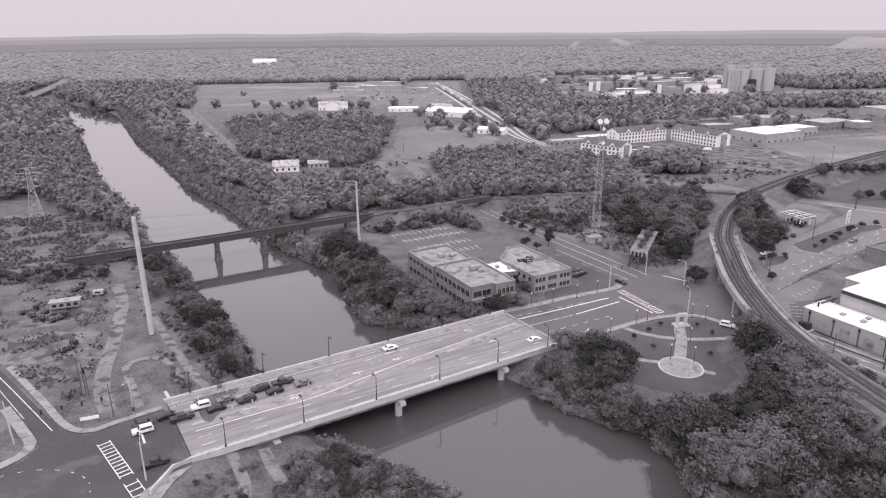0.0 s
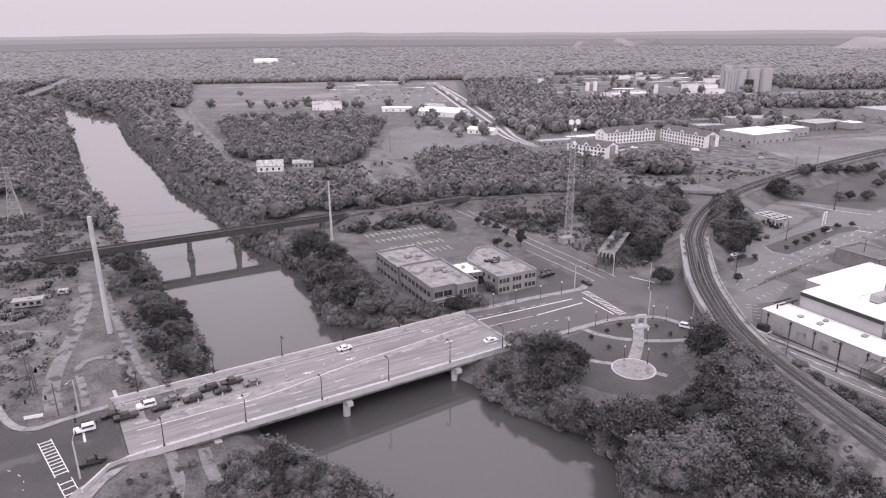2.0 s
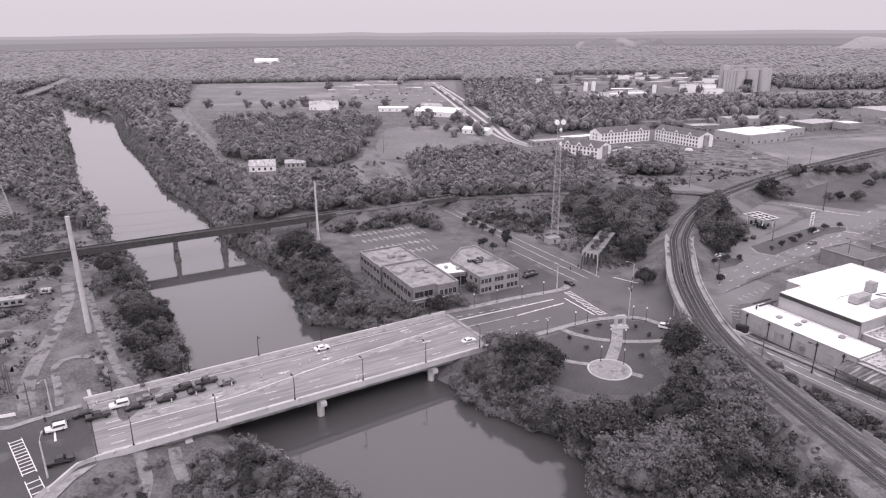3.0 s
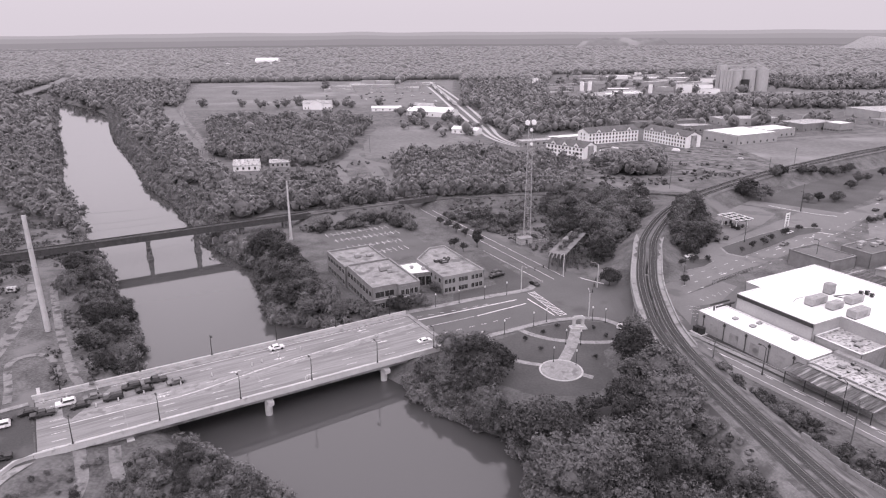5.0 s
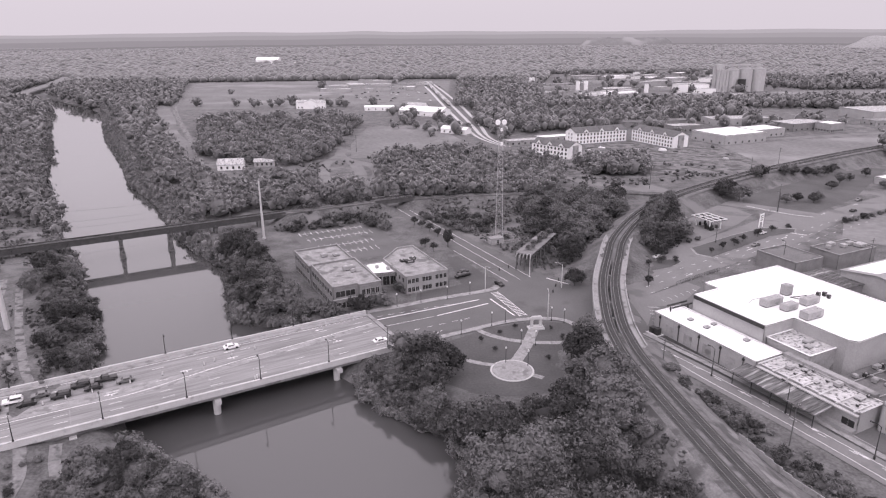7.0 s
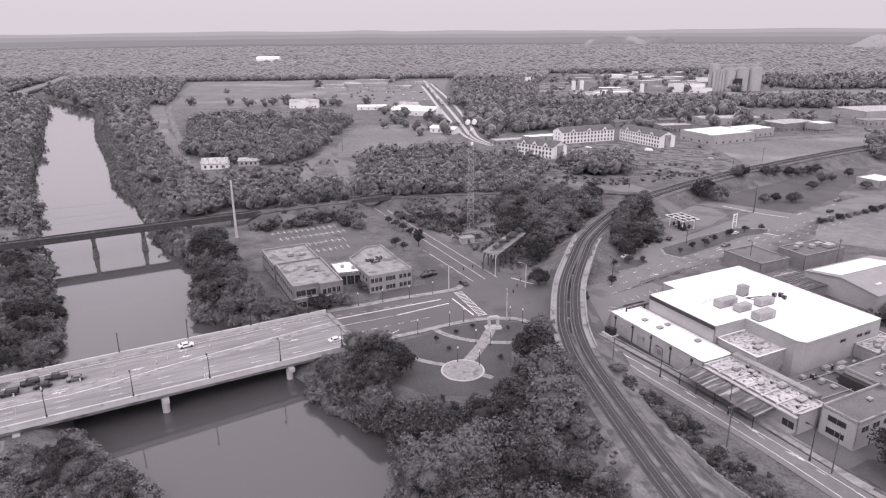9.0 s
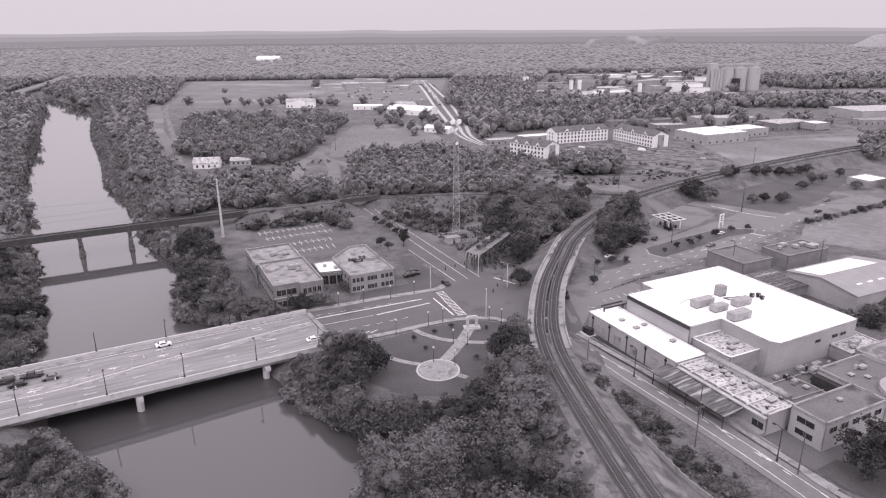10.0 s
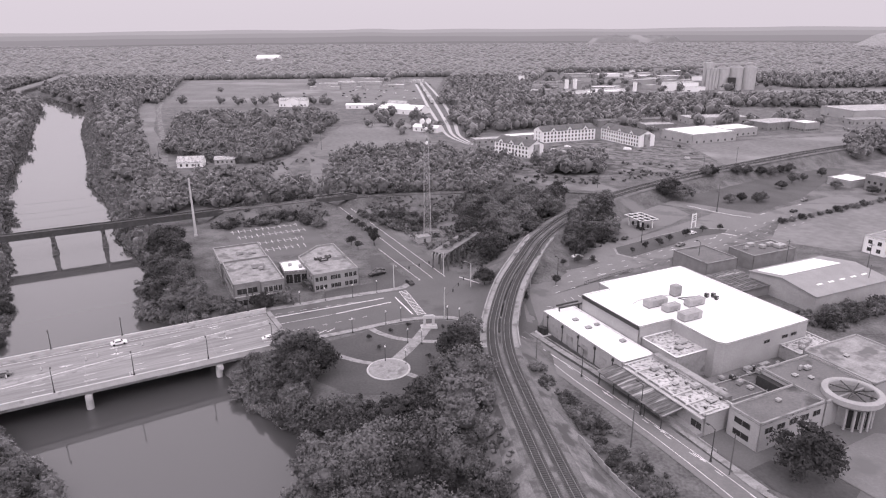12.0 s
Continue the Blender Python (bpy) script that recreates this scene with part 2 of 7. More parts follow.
def inside(poly, x, y):
    """Which of the points lie in a polygon."""
    x, y = np.asarray(x, float), np.asarray(y, float)
    hit = np.zeros(x.shape, bool)
    for (x0, y0), (x1, y1) in zip(poly, poly[1:] + poly[:1]):
        if y0 != y1:
            hit ^= ((y0 > y) != (y1 > y)) & (x < (x1 - x0) * (y - y0) / (y1 - y0) + x0)
    return hit


def line_gap(line, x, y):
    """Distance to a polyline, and how far along it the nearest place is (0 to 1 per stretch)."""
    x, y = np.asarray(x, float), np.asarray(y, float)
    best, along = np.full(x.shape, 1e9), np.zeros(x.shape)
    for i, ((x0, y0), (x1, y1)) in enumerate(zip(line, line[1:])):
        dx, dy = x1 - x0, y1 - y0
        s = np.clip(((x - x0) * dx + (y - y0) * dy) / (dx * dx + dy * dy), 0, 1)
        d = np.hypot(x - x0 - s * dx, y - y0 - s * dy)
        near = d < best
        best, along = np.where(near, d, best), np.where(near, i + s, along)
    return best, along


def smooth(a, b, v):
    s = np.clip((np.asarray(v, float) - a) / (b - a), 0, 1)
    return s * s * (3 - 2 * s)


def curve_points(line, step):
    """Evenly spaced places on a smooth curve through the given points, with headings."""
    p = np.array(line, float)
    p = np.vstack([2 * p[0] - p[1], p, 2 * p[-1] - p[-2]])
    fine = []
    for i in range(1, len(p) - 2):
        for s in np.linspace(0, 1, 40, endpoint=False):
            a, b, c, d = p[i - 1:i + 3]
            fine.append(0.5 * (2 * b + (c - a) * s + (2 * a - 5 * b + 4 * c - d) * s * s + (3 * b - a - 3 * c + d) * s ** 3))
    fine.append(p[-2])
    fine = np.array(fine)
    reach = np.concatenate([[0], np.cumsum(np.hypot(*np.diff(fine[:, :2], axis=0).T))])
    at = np.arange(0, reach[-1], step)
    pts = np.column_stack([np.interp(at, reach, fine[:, k]) for k in range(fine.shape[1])])
    head = np.arctan2(np.gradient(pts[:, 1]), np.gradient(pts[:, 0]))
    return pts, head


# ---- the ground ----
RIVER_L = [(30, 40), (12, 95), (0.3, 116.6), (-12.5, 125.6), (-26.8, 135.4), (-37, 150), (-55, 169), (-68, 194), (-88, 219), (-104, 252), (-136, 292), (-174, 345), (-219, 412), (-256, 476), (-314, 577), (-423, 753), (-470, 835), (-600, 930)]
RIVER_R = [(60, 40), (53, 95), (52.1, 116), (53.1, 125.8), (49.9, 132.2), (48.9, 137.9), (39, 142.9), (29.6, 150.8), (26.9, 157.9), (16.9, 166.6), (-6, 197), (-26, 204.3), (-34, 221.4), (-42.5, 250.6), (-59.8, 268.1), (-84.1, 296.6), (-104.6, 330.8), (-127.8, 366.3), (-163.3, 410), (-199.3, 474), (-282, 606), (-384, 791), (-430, 850), (-560, 990)]
RIVER = RIVER_L + RIVER_R[::-1]
WATER_Z = -5.2
TRACK = [(126, 32, 8.2), (116.5, 62, 8.2), (107.3, 102.8, 8.2), (103.8, 120.1, 8.2), (100.5, 137.9, 8.2), (97.9, 154.4, 8.2), (97.1, 167.3, 8.2), (97.8, 182.4, 8.2), (102.1, 210, 8.2), (109.6, 238, 8.2), (117.5, 262.5, 8.2), (134.5, 296, 8.4), (157, 327.5, 8.6), (179.5, 350, 8.8), (207, 374, 9.0), (248, 406, 9.0), (345, 472, 9.0), (480, 548, 8.0), (640, 625, 6.0)]
BANKS = [([p[:2] for p in TRACK[:7]], 7.4, 5.4), ([p[:2] for p in TRACK[9:]], 7.9, 5.0), ([(-33, 310), (-10, 324), (7, 333)], 4.6, 2.6), ([(25, 342), (52, 349.5), (90, 354), (130, 357), (160, 350)], 3.8, 2.8), ([(-260, 178), (-167.5, 232.5), (-150, 242.6)], 5.2, 2.8)]


def base_height(x, y):
    west = smooth(-38, -56, x) * smooth(300, 230, y) * 2.4
    east = smooth(90, 108, x) * smooth(560, 380, y) * 2.2
    return west + east


def ground_height(x, y):
    z = base_height(x, y)
    for line, top, half in BANKS:
        gap, _ = line_gap(line, x, y)
        z = np.maximum(z, top - np.maximum(gap - half, 0) * 0.62)
    wet = inside(RIVER, x, y)
    shore = np.minimum(line_gap(RIVER_L, x, y)[0], line_gap(RIVER_R, x, y)[0])
    dry = WATER_Z - 1.0 + shore * 0.85
    z = np.where(wet, WATER_Z - 1.4 - np.minimum(shore, 6) * 0.5, np.minimum(z, dry))
    return z


def axis(lo, a, b, hi, step, grow):
    mid = list(np.arange(a, b + step, step))
    s, down = step, [a]
    while down[-1] > lo:
        s *= grow
        down.append(down[-1] - s)
    s, up = step, [mid[-1]]
    while up[-1] < hi:
        s *= grow
        up.append(up[-1] + s)
    return np.array(down[:0:-1] + mid + up[1:])


gx, gy = axis(-4900, -190, 300, 4900, 2.5, 1.045), axis(-900, 80, 400, 4900, 2.5, 1.03)
GX, GY = np.meshgrid(gx, gy)
nx, ny = len(gx), len(gy)
gi = (np.arange(ny - 1)[:, None] * nx + np.arange(nx - 1)[None, :]).ravel()
g_tris = np.concatenate([np.column_stack([gi, gi + 1, gi + nx + 1]), np.column_stack([gi, gi + nx + 1, gi + nx])])
ground = new("ground", mesh_from("ground", np.column_stack([GX.ravel(), GY.ravel(), ground_height(GX, GY).ravel()]), g_tris, M["grass"], True))
tagged(ground, "rough grass and scrub ground with river banks", "ground", kind="structure")



def backdrop(name, radius, crest, wave, haze_glow, label):
    """A far ridge all round, gently rolling crest; emission strength paints its haze."""
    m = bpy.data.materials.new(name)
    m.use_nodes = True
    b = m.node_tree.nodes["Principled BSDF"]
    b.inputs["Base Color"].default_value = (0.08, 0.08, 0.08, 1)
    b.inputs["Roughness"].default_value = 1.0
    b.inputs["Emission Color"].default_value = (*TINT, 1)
    b.inputs["Emission Strength"].default_value = haze_glow
    s = Solid()
    n = 360
    for i in range(n + 1):
        a = math.pi * 2 * i / n
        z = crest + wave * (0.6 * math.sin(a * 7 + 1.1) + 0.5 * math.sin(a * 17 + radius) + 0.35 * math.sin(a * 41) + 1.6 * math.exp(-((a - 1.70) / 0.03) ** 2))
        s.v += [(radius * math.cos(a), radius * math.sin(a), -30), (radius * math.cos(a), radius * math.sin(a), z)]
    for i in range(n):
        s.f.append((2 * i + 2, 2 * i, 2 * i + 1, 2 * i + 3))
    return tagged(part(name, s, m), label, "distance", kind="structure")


# each farther ridge glows more, standing in for thickening haze
backdrop("backdrop", 3450, 17, 1.5, 0.19, "distant forest ridge with a faint painted haze")
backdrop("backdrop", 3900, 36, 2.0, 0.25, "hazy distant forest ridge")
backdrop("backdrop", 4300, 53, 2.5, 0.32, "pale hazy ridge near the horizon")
backdrop("backdrop", 4650, 70, 4.5, 0.40, "faint far hills with the strongest painted haze")

def mound(name, x0, x1, y, depth, top, material, label, seed):
    """A long uneven hill standing out of the far forest."""
    nu, nv = 60, 10
    verts, tris = [], []
    for i in range(nu + 1):
        for j in range(nv + 1):
            u, v = i / nu, j / nv
            rise = smooth(0, 0.16, u) * smooth(1, 0.84, u) * math.sin(math.pi * v) ** 0.7
            k = noise.noise((u * 9 + seed, v * 4, 0)) * 0.16 + noise.noise((u * 40, v * 18, seed)) * 0.07
            verts.append((x0 + (x1 - x0) * u, y + depth * (v - 0.5), top * float(rise) * (1 + k) - 2))
    for i in range(nu):
        for j in range(nv):
            a = i * (nv + 1) + j
            tris += [(a, a + nv + 1, a + nv + 2), (a, a + nv + 2, a + 1)]
    return tagged(new(name, mesh_from(name, verts, tris, M[material])), label, "hill", kind="structure")


mound("hill", 1500, 2300, 2700, 150, 52, "grey_concrete", "pale bare spoil heap above the far forest", 3)
mound("hill", 585, 1085, 3330, 160, 44, "field", "low pale grassed hill above the far forest", 8)

water = part("water", Solid().add([(-1500, 20, WATER_Z), (80, 20, WATER_Z), (80, 1100, WATER_Z), (-1500, 1100, WATER_Z)], [(0, 1, 2, 3)]), M["water"])
tagged(water, "calm murky river water reflecting the pale sky", "river", kind="structure")


def drape(name, ring, lift, material, label, category, kind="structure", cell=4.0, parent=None, ragged=0.0):
    """A patch of paving or turf that follows the ground."""
    bm = bmesh.new()
    bm.faces.new([bm.verts.new((x, y, 0)) for x, y in ring])
    bmesh.ops.triangulate(bm, faces=bm.faces[:])
    for k in range(2):
        lo, hi = min(p[k] for p in ring), max(p[k] for p in ring)
        for at in np.arange(lo + cell, hi, cell):
            bmesh.ops.bisect_plane(bm, geom=bm.verts[:] + bm.edges[:] + bm.faces[:], plane_co=(at, at, 0), plane_no=(1 - k, k, 0))
    if ragged:
        for v in bm.verts:
            if v.is_boundary:
                k = noise.noise_vector((v.co.x * 0.21, v.co.y * 0.21, 3.0))
                v.co.x, v.co.y = v.co.x + k.x * ragged, v.co.y + k.y * ragged
    for v in bm.verts:
        v.co.z = float(base_height(v.co.x, v.co.y)) + lift
    bmesh.ops.recalc_face_normals(bm, faces=bm.faces[:])
    if sum(f.normal.z for f in bm.faces) < 0:
        bmesh.ops.reverse_faces(bm, faces=bm.faces[:])
    me = bpy.data.meshes.new(name)
    bm.to_mesh(me)
    bm.free()
    ob = part(name, me, material, parent)
    if parent is None:
        tagged(ob, label, category, kind=kind)
    return ob


def ribbon(name, line, width, lift, material, label="", category="", parent=None, kind="structure", step=3.0):
    """A strip of even width along a smooth line, following the ground."""
    pts, head = curve_points(line, step)
    s = Solid()
    for (x, y), h in zip(pts[:, :2], head):
        for side in (1, -1):
            px, py = x - math.sin(h) * side * width / 2, y + math.cos(h) * side * width / 2
            s.v.append((px, py, float(base_height(px, py)) + lift))
    for i in range(len(pts) - 1):
        s.f.append((2 * i + 1, 2 * i + 3, 2 * i + 2, 2 * i))
    ob = part(name, s, material, parent)
    if parent is None:
        tagged(ob, label, category, kind=kind)
    return ob


west_road = drape("road", [(-68.5, 140), (-54, 119), (-57, 113), (-60, 108), (-62, 95), (-100, 95), (-95, 116), (-91, 120), (-90.3, 125.3), (-97, 132), (-111, 144.5), (-170, 197), (-180, 213), (-121.6, 160.5), (-102, 143), (-89, 131.6), (-82.2, 129.4), (-77.6, 132.9)], 0.10, M["fresh_asphalt"], "dark asphalt road junction at the bridge end", "road")
east_road = drape("road", [(18.8, 200.4), (29.8, 176.8), (46.2, 183.4), (63, 194.2), (77.6, 198.9), (88, 197.2), (96, 184), (103.3, 178), (109, 179), (110, 190), (109, 209), (109.5, 224), (112, 240), (100, 230), (92.8, 226), (84.5, 236), (64.3, 269.9), (39.6, 309.5), (22.6, 342), (10, 372), (2, 366), (15.4, 336.6), (28.6, 304.8), (51.8, 262.5), (66, 232), (62.5, 222.5), (42.7, 212.6)], 0.10, M["asphalt"], "asphalt crossroads between bridge, park and viaduct", "road")
dock_road = ribbon("road", [(102.2, 182.5), (109.2, 170.1), (116.8, 158.2), (130.4, 135.3), (139.2, 119.1), (147.6, 102.2), (158, 80)], 7.6, 0.12, M["old_asphalt"], "worn asphalt street beside the railway bank", "road")
boulevard = drape("road", [(105.3, 209.4), (112.7, 210.0), (132.6, 226.3), (165.7, 251.6), (198.1, 274.0), (234.5, 309.3), (309.4, 354.3), (411.9, 416.4), (401.8, 433.2), (328.9, 388.2), (259.7, 341.4), (228.6, 319.2), (210.7, 323.1), (183.7, 298.8), (152.3, 272.8), (125.2, 250.5), (105.5, 237.2)], 0.08, M["old_asphalt"], "worn asphalt boulevard with planted medians", "road")
ribbon("road", [(226, 314), (205, 330), (186, 345), (170, 360), (155, 385)], 11, 0.085, M["old_asphalt"], "worn side street under the railway", "road")


# ---- the road bridge ----
DECK = pose(-54.0, 119.5, 2.5, 0, 1.0, 32.6)
bridge = thing("road_bridge", DECK, "long pale concrete road bridge over the river", "bridge")
L, W = 105.5, 28.4
part("deck", Solid().box(0, L, 0.3, W - 0.3, -0.45, 0.0), M["deck"], bridge, "worn concrete deck with traffic lanes")
part("sidewalk", Solid().box(0, L, W - 2.6, W - 0.45, 0.0, 0.18), M["walkway"], bridge)
part("sidewalk", Solid().box(0, L, 0.45, 1.9, 0.0, 0.18), M["walkway"], bridge)
for y0, y1 in ((0.0, 0.42), (W - 0.42, W)):
    par = part("parapet", Solid().box(-0.5, L + 0.5, y0, y1, -0.7, 0.85), M["concrete"], bridge, "pale concrete parapet wall")
    part("coping", Solid().box(-0.6, L + 0.6, y0 - 0.08, y1 + 0.08, 0.854, 1.0), M["concrete"], par)
for i in range(8):
    y = 1.2 + i * (W - 2.4) / 7
    part("girder", Solid().box(0.3, L - 0.3, y - 0.12, y + 0.12, -1.7, -0.454).box(0.3, L - 0.3, y - 0.3, y + 0.3, -1.9, -1.704), M["grey_concrete"], bridge)
for x in (18.5, 51.5, 85.0):
    part("pier_cap", Solid().box(x - 0.8, x + 0.8, -0.4, W + 0.4, -3.1, -1.904), M["concrete"], bridge)
    for y in (2.2, 10.2, 18.2, 26.2):
        part("pier_column", Solid().tube((x, y, -12), (x, y, -3.104), 0.95, n=20).tube((x, y, -12), (x, y, -7.4), 1.25, n=20), M["concrete"], bridge, smooth=False)
for x, s in ((-1.0, -1), (L + 1.0, 1)):
    part("abutment", Solid().box(x - 1.0, x + 1.0, 0, W, -9, -0.46), M["grey_concrete"], bridge)
part("wing_wall", Solid().prism([(-0.6, 0), (-0.6, 0.5), (-4, -0.6), (-9.5, -6.6), (-9.9, -6.2), (-4.2, -0.1)][:6], -6, 0.9), M["concrete"], bridge)
part("expansion_joint", Solid().box(-0.12, 0.12, 0.5, W - 0.5, -0.05, 0.012), M["dark_steel"], bridge)
part("expansion_joint", Solid().box(L - 0.12, L + 0.12, 0.5, W - 0.5, -0.05, 0.012), M["dark_steel"], bridge)
for x in (18.5, 51.5, 85.0):
    part("expansion_joint", Solid().box(x - 0.06, x + 0.06, 1.9, W - 2.6, -0.05, 0.008), M["grey_concrete"], bridge)


for y in (5.0, 8.4, 14.6, 22.0):
    for x in np.arange(3, L - 5, 12.0):
        part("lane_marking", Solid().box(x, x + 3.0, y - 0.07, y + 0.07, 0.0, 0.014), M["paint"], bridge)
for y in (2.3, 25.4):
    part("lane_marking", Solid().box(1, L - 1, y - 0.07, y + 0.07, 0, 0.014), M["paint"], bridge)
mid_line = Solid()
pts, head = curve_points([(3, 11.4), (20, 11.2), (32.5, 11.0), (46.7, 13.3), (60, 15.4), (72, 16.6), (88, 18.2), (104.8, 19.8)], 2.0)
for (x0, y0), (x1, y1) in zip(pts, pts[1:]):
    mid_line.add([(x0, y0 - 0.13, 0.012), (x1, y1 - 0.13, 0.012), (x1, y1 + 0.13, 0.012), (x0, y0 + 0.13, 0.012)], [(0, 1, 2, 3)])
part("lane_marking", mid_line, M["paint"], bridge)
part("lane_patch", Solid().add([(30, 9.0, 0.006), (60, 12.6, 0.006), (100, 16.4, 0.006), (L - 1, 17.0, 0.006), (L - 1, 19.2, 0.006), (88, 17.8, 0.006), (60, 15.0, 0.006), (46, 12.8, 0.006)], [(0, 1, 2, 3, 4, 5, 6, 7)]), M["walkway"], bridge, "pale fresh concrete strip")
part("lane_patch", Solid().add([(6, 11.8, 0.006), (40, 12.5, 0.006), (52, 15.6, 0.006), (30, 15.9, 0.006), (8, 15.4, 0.006)], [(0, 1, 2, 3, 4)]), M["walkway"], bridge)


def bridge_at(x, y, z=0.0, turn=0.0):
    return DECK @ pose(x, y, z, 0, 0, turn)


def arrow(m, parent, size=1.0, bent=0):
    s = Solid().box(-1.6 * size, 0.5 * size, -0.12, 0.12, 0.0, 0.016)
    s.add([(0.5 * size, -0.5, 0.016), (1.7 * size, 0, 0.016), (0.5 * size, 0.5, 0.016)], [(0, 1, 2)])
    if bent:
        s.box(-0.3, 0.0, 0 if bent > 0 else -0.9, 0.9 if bent > 0 else 0, 0.0, 0.016)
    ob = part("arrow_marking", s, M["paint"], parent)
    ob.matrix_basis = m
    return ob


for x, y, turn, b in ((24, 20.5, 180, 0), (47, 16.9, 180, 1), (28, 13.4, 180, 1), (60, 22.6, 180, 0), (88, 23.5, 180, 0), (60, 18.3, 180, 1), (90, 13.0, 0, 1)):
    arrow(pose(x, y, 0.0, 0, 0, turn), bridge, 1.0, b)


# ---- street lamps ----
def street_lamp(m, height=9.5, reach=1.6, label="dark slender street lamp with a short arm", group="bridge lamps", base=0.3):
    lamp = thing("street_lamp", m, label, "street lamp", group)
    part("base", Solid().tube((0, 0, 0), (0, 0, base + 0.5), 0.28, 0.2, 10), M["dark_steel"], lamp)
    part("pole", Solid().tube((0, 0, base), (0, 0, height), 0.13, 0.08, 8), M["dark_steel"], lamp)
    part("arm", Solid().path([(0, 0, height - 0.2), (reach * 0.5, 0, height + 0.25), (reach, 0, height + 0.2)], 0.06), M["dark_steel"], lamp)
    part("head", Solid().box(reach - 0.25, reach + 0.55, -0.2, 0.2, height + 0.02, height + 0.24), M["dark_steel"], lamp)
    part("lens", Solid().box(reach - 0.15, reach + 0.45, -0.14, 0.14, height - 0.03, height + 0.016), M["lamp_glass"], lamp)
    return lamp


lamp_0 = street_lamp(bridge_at(7.1, 0.2, 0.9, 90), 6.2, 1.4, base=0.02)
for x in (25.2, 44.2, 62.9, 82.1, 100.4):
    copy_thing(lamp_0, bridge_at(x, 0.2, 0.9, 90))
for x in (5.8, 24.7, 43.6, 62.4, 81.3, 100.2):
    copy_thing(lamp_0, bridge_at(x, W - 0.2, 0.9, -90))


# ---- cars ----
def car(m, paint="car_grey", kind="saloon", label="grey saloon car in the bridge queue", group="vehicles on the roads", category="car"):
    c = thing("car", m, label, category, group)
    prof = {"saloon": [(-2.2, 0.35), (-2.25, 0.85), (-1.7, 0.98), (-1.1, 1.42), (0.45, 1.45), (1.05, 0.98), (2.1, 0.8), (2.25, 0.4)],
            "suv": [(-2.3, 0.4), (-2.35, 1.05), (-2.05, 1.65), (0.4, 1.72), (1.0, 1.15), (2.2, 1.0), (2.35, 0.45)],
            "pickup": [(-2.75, 0.5), (-2.8, 1.1), (-0.9, 1.12), (-0.75, 1.75), (0.75, 1.78), (1.3, 1.2), (2.65, 1.1), (2.8, 0.5)]}[kind]
    s = Solid()
    n = len(prof)
    wide = 0.92 if kind == "saloon" else 0.98
    pts = [(x, y, z) for y in (-1, 1) for x, z in prof]
    pts = [(x, y * (wide if z < 1.12 else wide * 0.8), z) for x, y, z in pts]
    s.add(pts, [tuple(range(n)), tuple(range(2 * n - 1, n - 1, -1))] + [(i, i + n, (i + 1) % n + n, (i + 1) % n) for i in range(n)])
    part("body", s, M[paint], c)
    top = max(z for _, z in prof)
    g = {"saloon": ((-1.55, -1.15, 1.05, 1.36), (0.55, 0.98, 1.36, 1.04)), "suv": ((-2.2, -2.1, 1.2, 1.6), (0.5, 0.95, 1.62, 1.2)), "pickup": ((-0.92, -0.82, 1.2, 1.68), (0.86, 1.26, 1.68, 1.24))}[kind]
    for (xa, xb, za, zb), out, name in ((g[0], -0.03, "rear_window"), (g[1], 0.03, "windscreen")):
        part(name, Solid().add([(xa + out, -0.66, za + 0.03), (xa + out, 0.66, za + 0.03), (xb + out, 0.6, zb + 0.03), (xb + out, -0.6, zb + 0.03)], [(0, 1, 2, 3)]), M["glass"], c)
    low = 1.02 if kind == "saloon" else 1.16
    for y in (-1, 1):
        part("side_window", Solid().add([(g[0][1] + 0.1, y * (wide + 0.01), low), (g[1][0] + 0.15, y * (wide + 0.01), low), (g[1][0] - 0.1, y * wide * 0.84, top - 0.1), (g[0][1] + 0.2, y * wide * 0.84, top - 0.1)], [(0, 1, 2, 3)]), M["glass"], c)
    for x in (-1.4, 1.4) if kind != "pickup" else (-1.75, 1.75):
        for y in (-0.82, 0.82):
            part("wheel", Solid().tube((x, y - 0.13, 0.34), (x, y + 0.13, 0.34), 0.34, n=12), M["tyre"], c)
    return c


saloon = {p: car(bridge_at(x, y, 0.0, t), p, "saloon", lab) for p, x, y, t, lab in (
    ("car_grey", 12.6, 20.9, 180, "grey saloon car in the bridge queue"), ("car_dark", 9.6, 17.9, 180, "black saloon car in the bridge queue"), ("car_white", 61.1, 24.4, 0, "white saloon car driving on the bridge"))}
suv = {p: car(bridge_at(x, y, 0.0, t), p, "suv", lab) for p, x, y, t, lab in (
    ("car_white", 6.6, 20.9, 180, "white sports utility car in the queue"), ("car_dark", 17.0, 18.0, 180, "black sports utility car in the queue"))}
pickup = {p: car(bridge_at(x, y, 0.0, t), p, "pickup", lab) for p, x, y, t, lab in (("car_dark", 1.6, 18.0, 180, "black pickup truck in the bridge queue"),)}
for src, x, y, t in ((suv["car_dark"], 21.6, 21.4, 180), (saloon["car_dark"], 24.4, 18.4, 180), (pickup["car_dark"], 27.6, 21.6, 180), (saloon["car_grey"], 32.0, 18.4, 180), (saloon["car_dark"], -1.4, 20.8, 180)):
    copy_thing(src, bridge_at(x, y, 0.0, t))
copy_thing(suv["car_white"], pose(-69.5, 130.4, 2.52, 0, 0, 212))
copy_thing(saloon["car_dark"], pose(-70.5, 132.8, 2.52, 0, 0, 212))
copy_thing(pickup["car_dark"], pose(-61.6, 118.2, 2.52, 0, 0, 32))
tagged(copy_thing(suv["car_white"], pose(90, 189.5, 0.1, 0, 0, -32)), "white sports utility car beside the park")
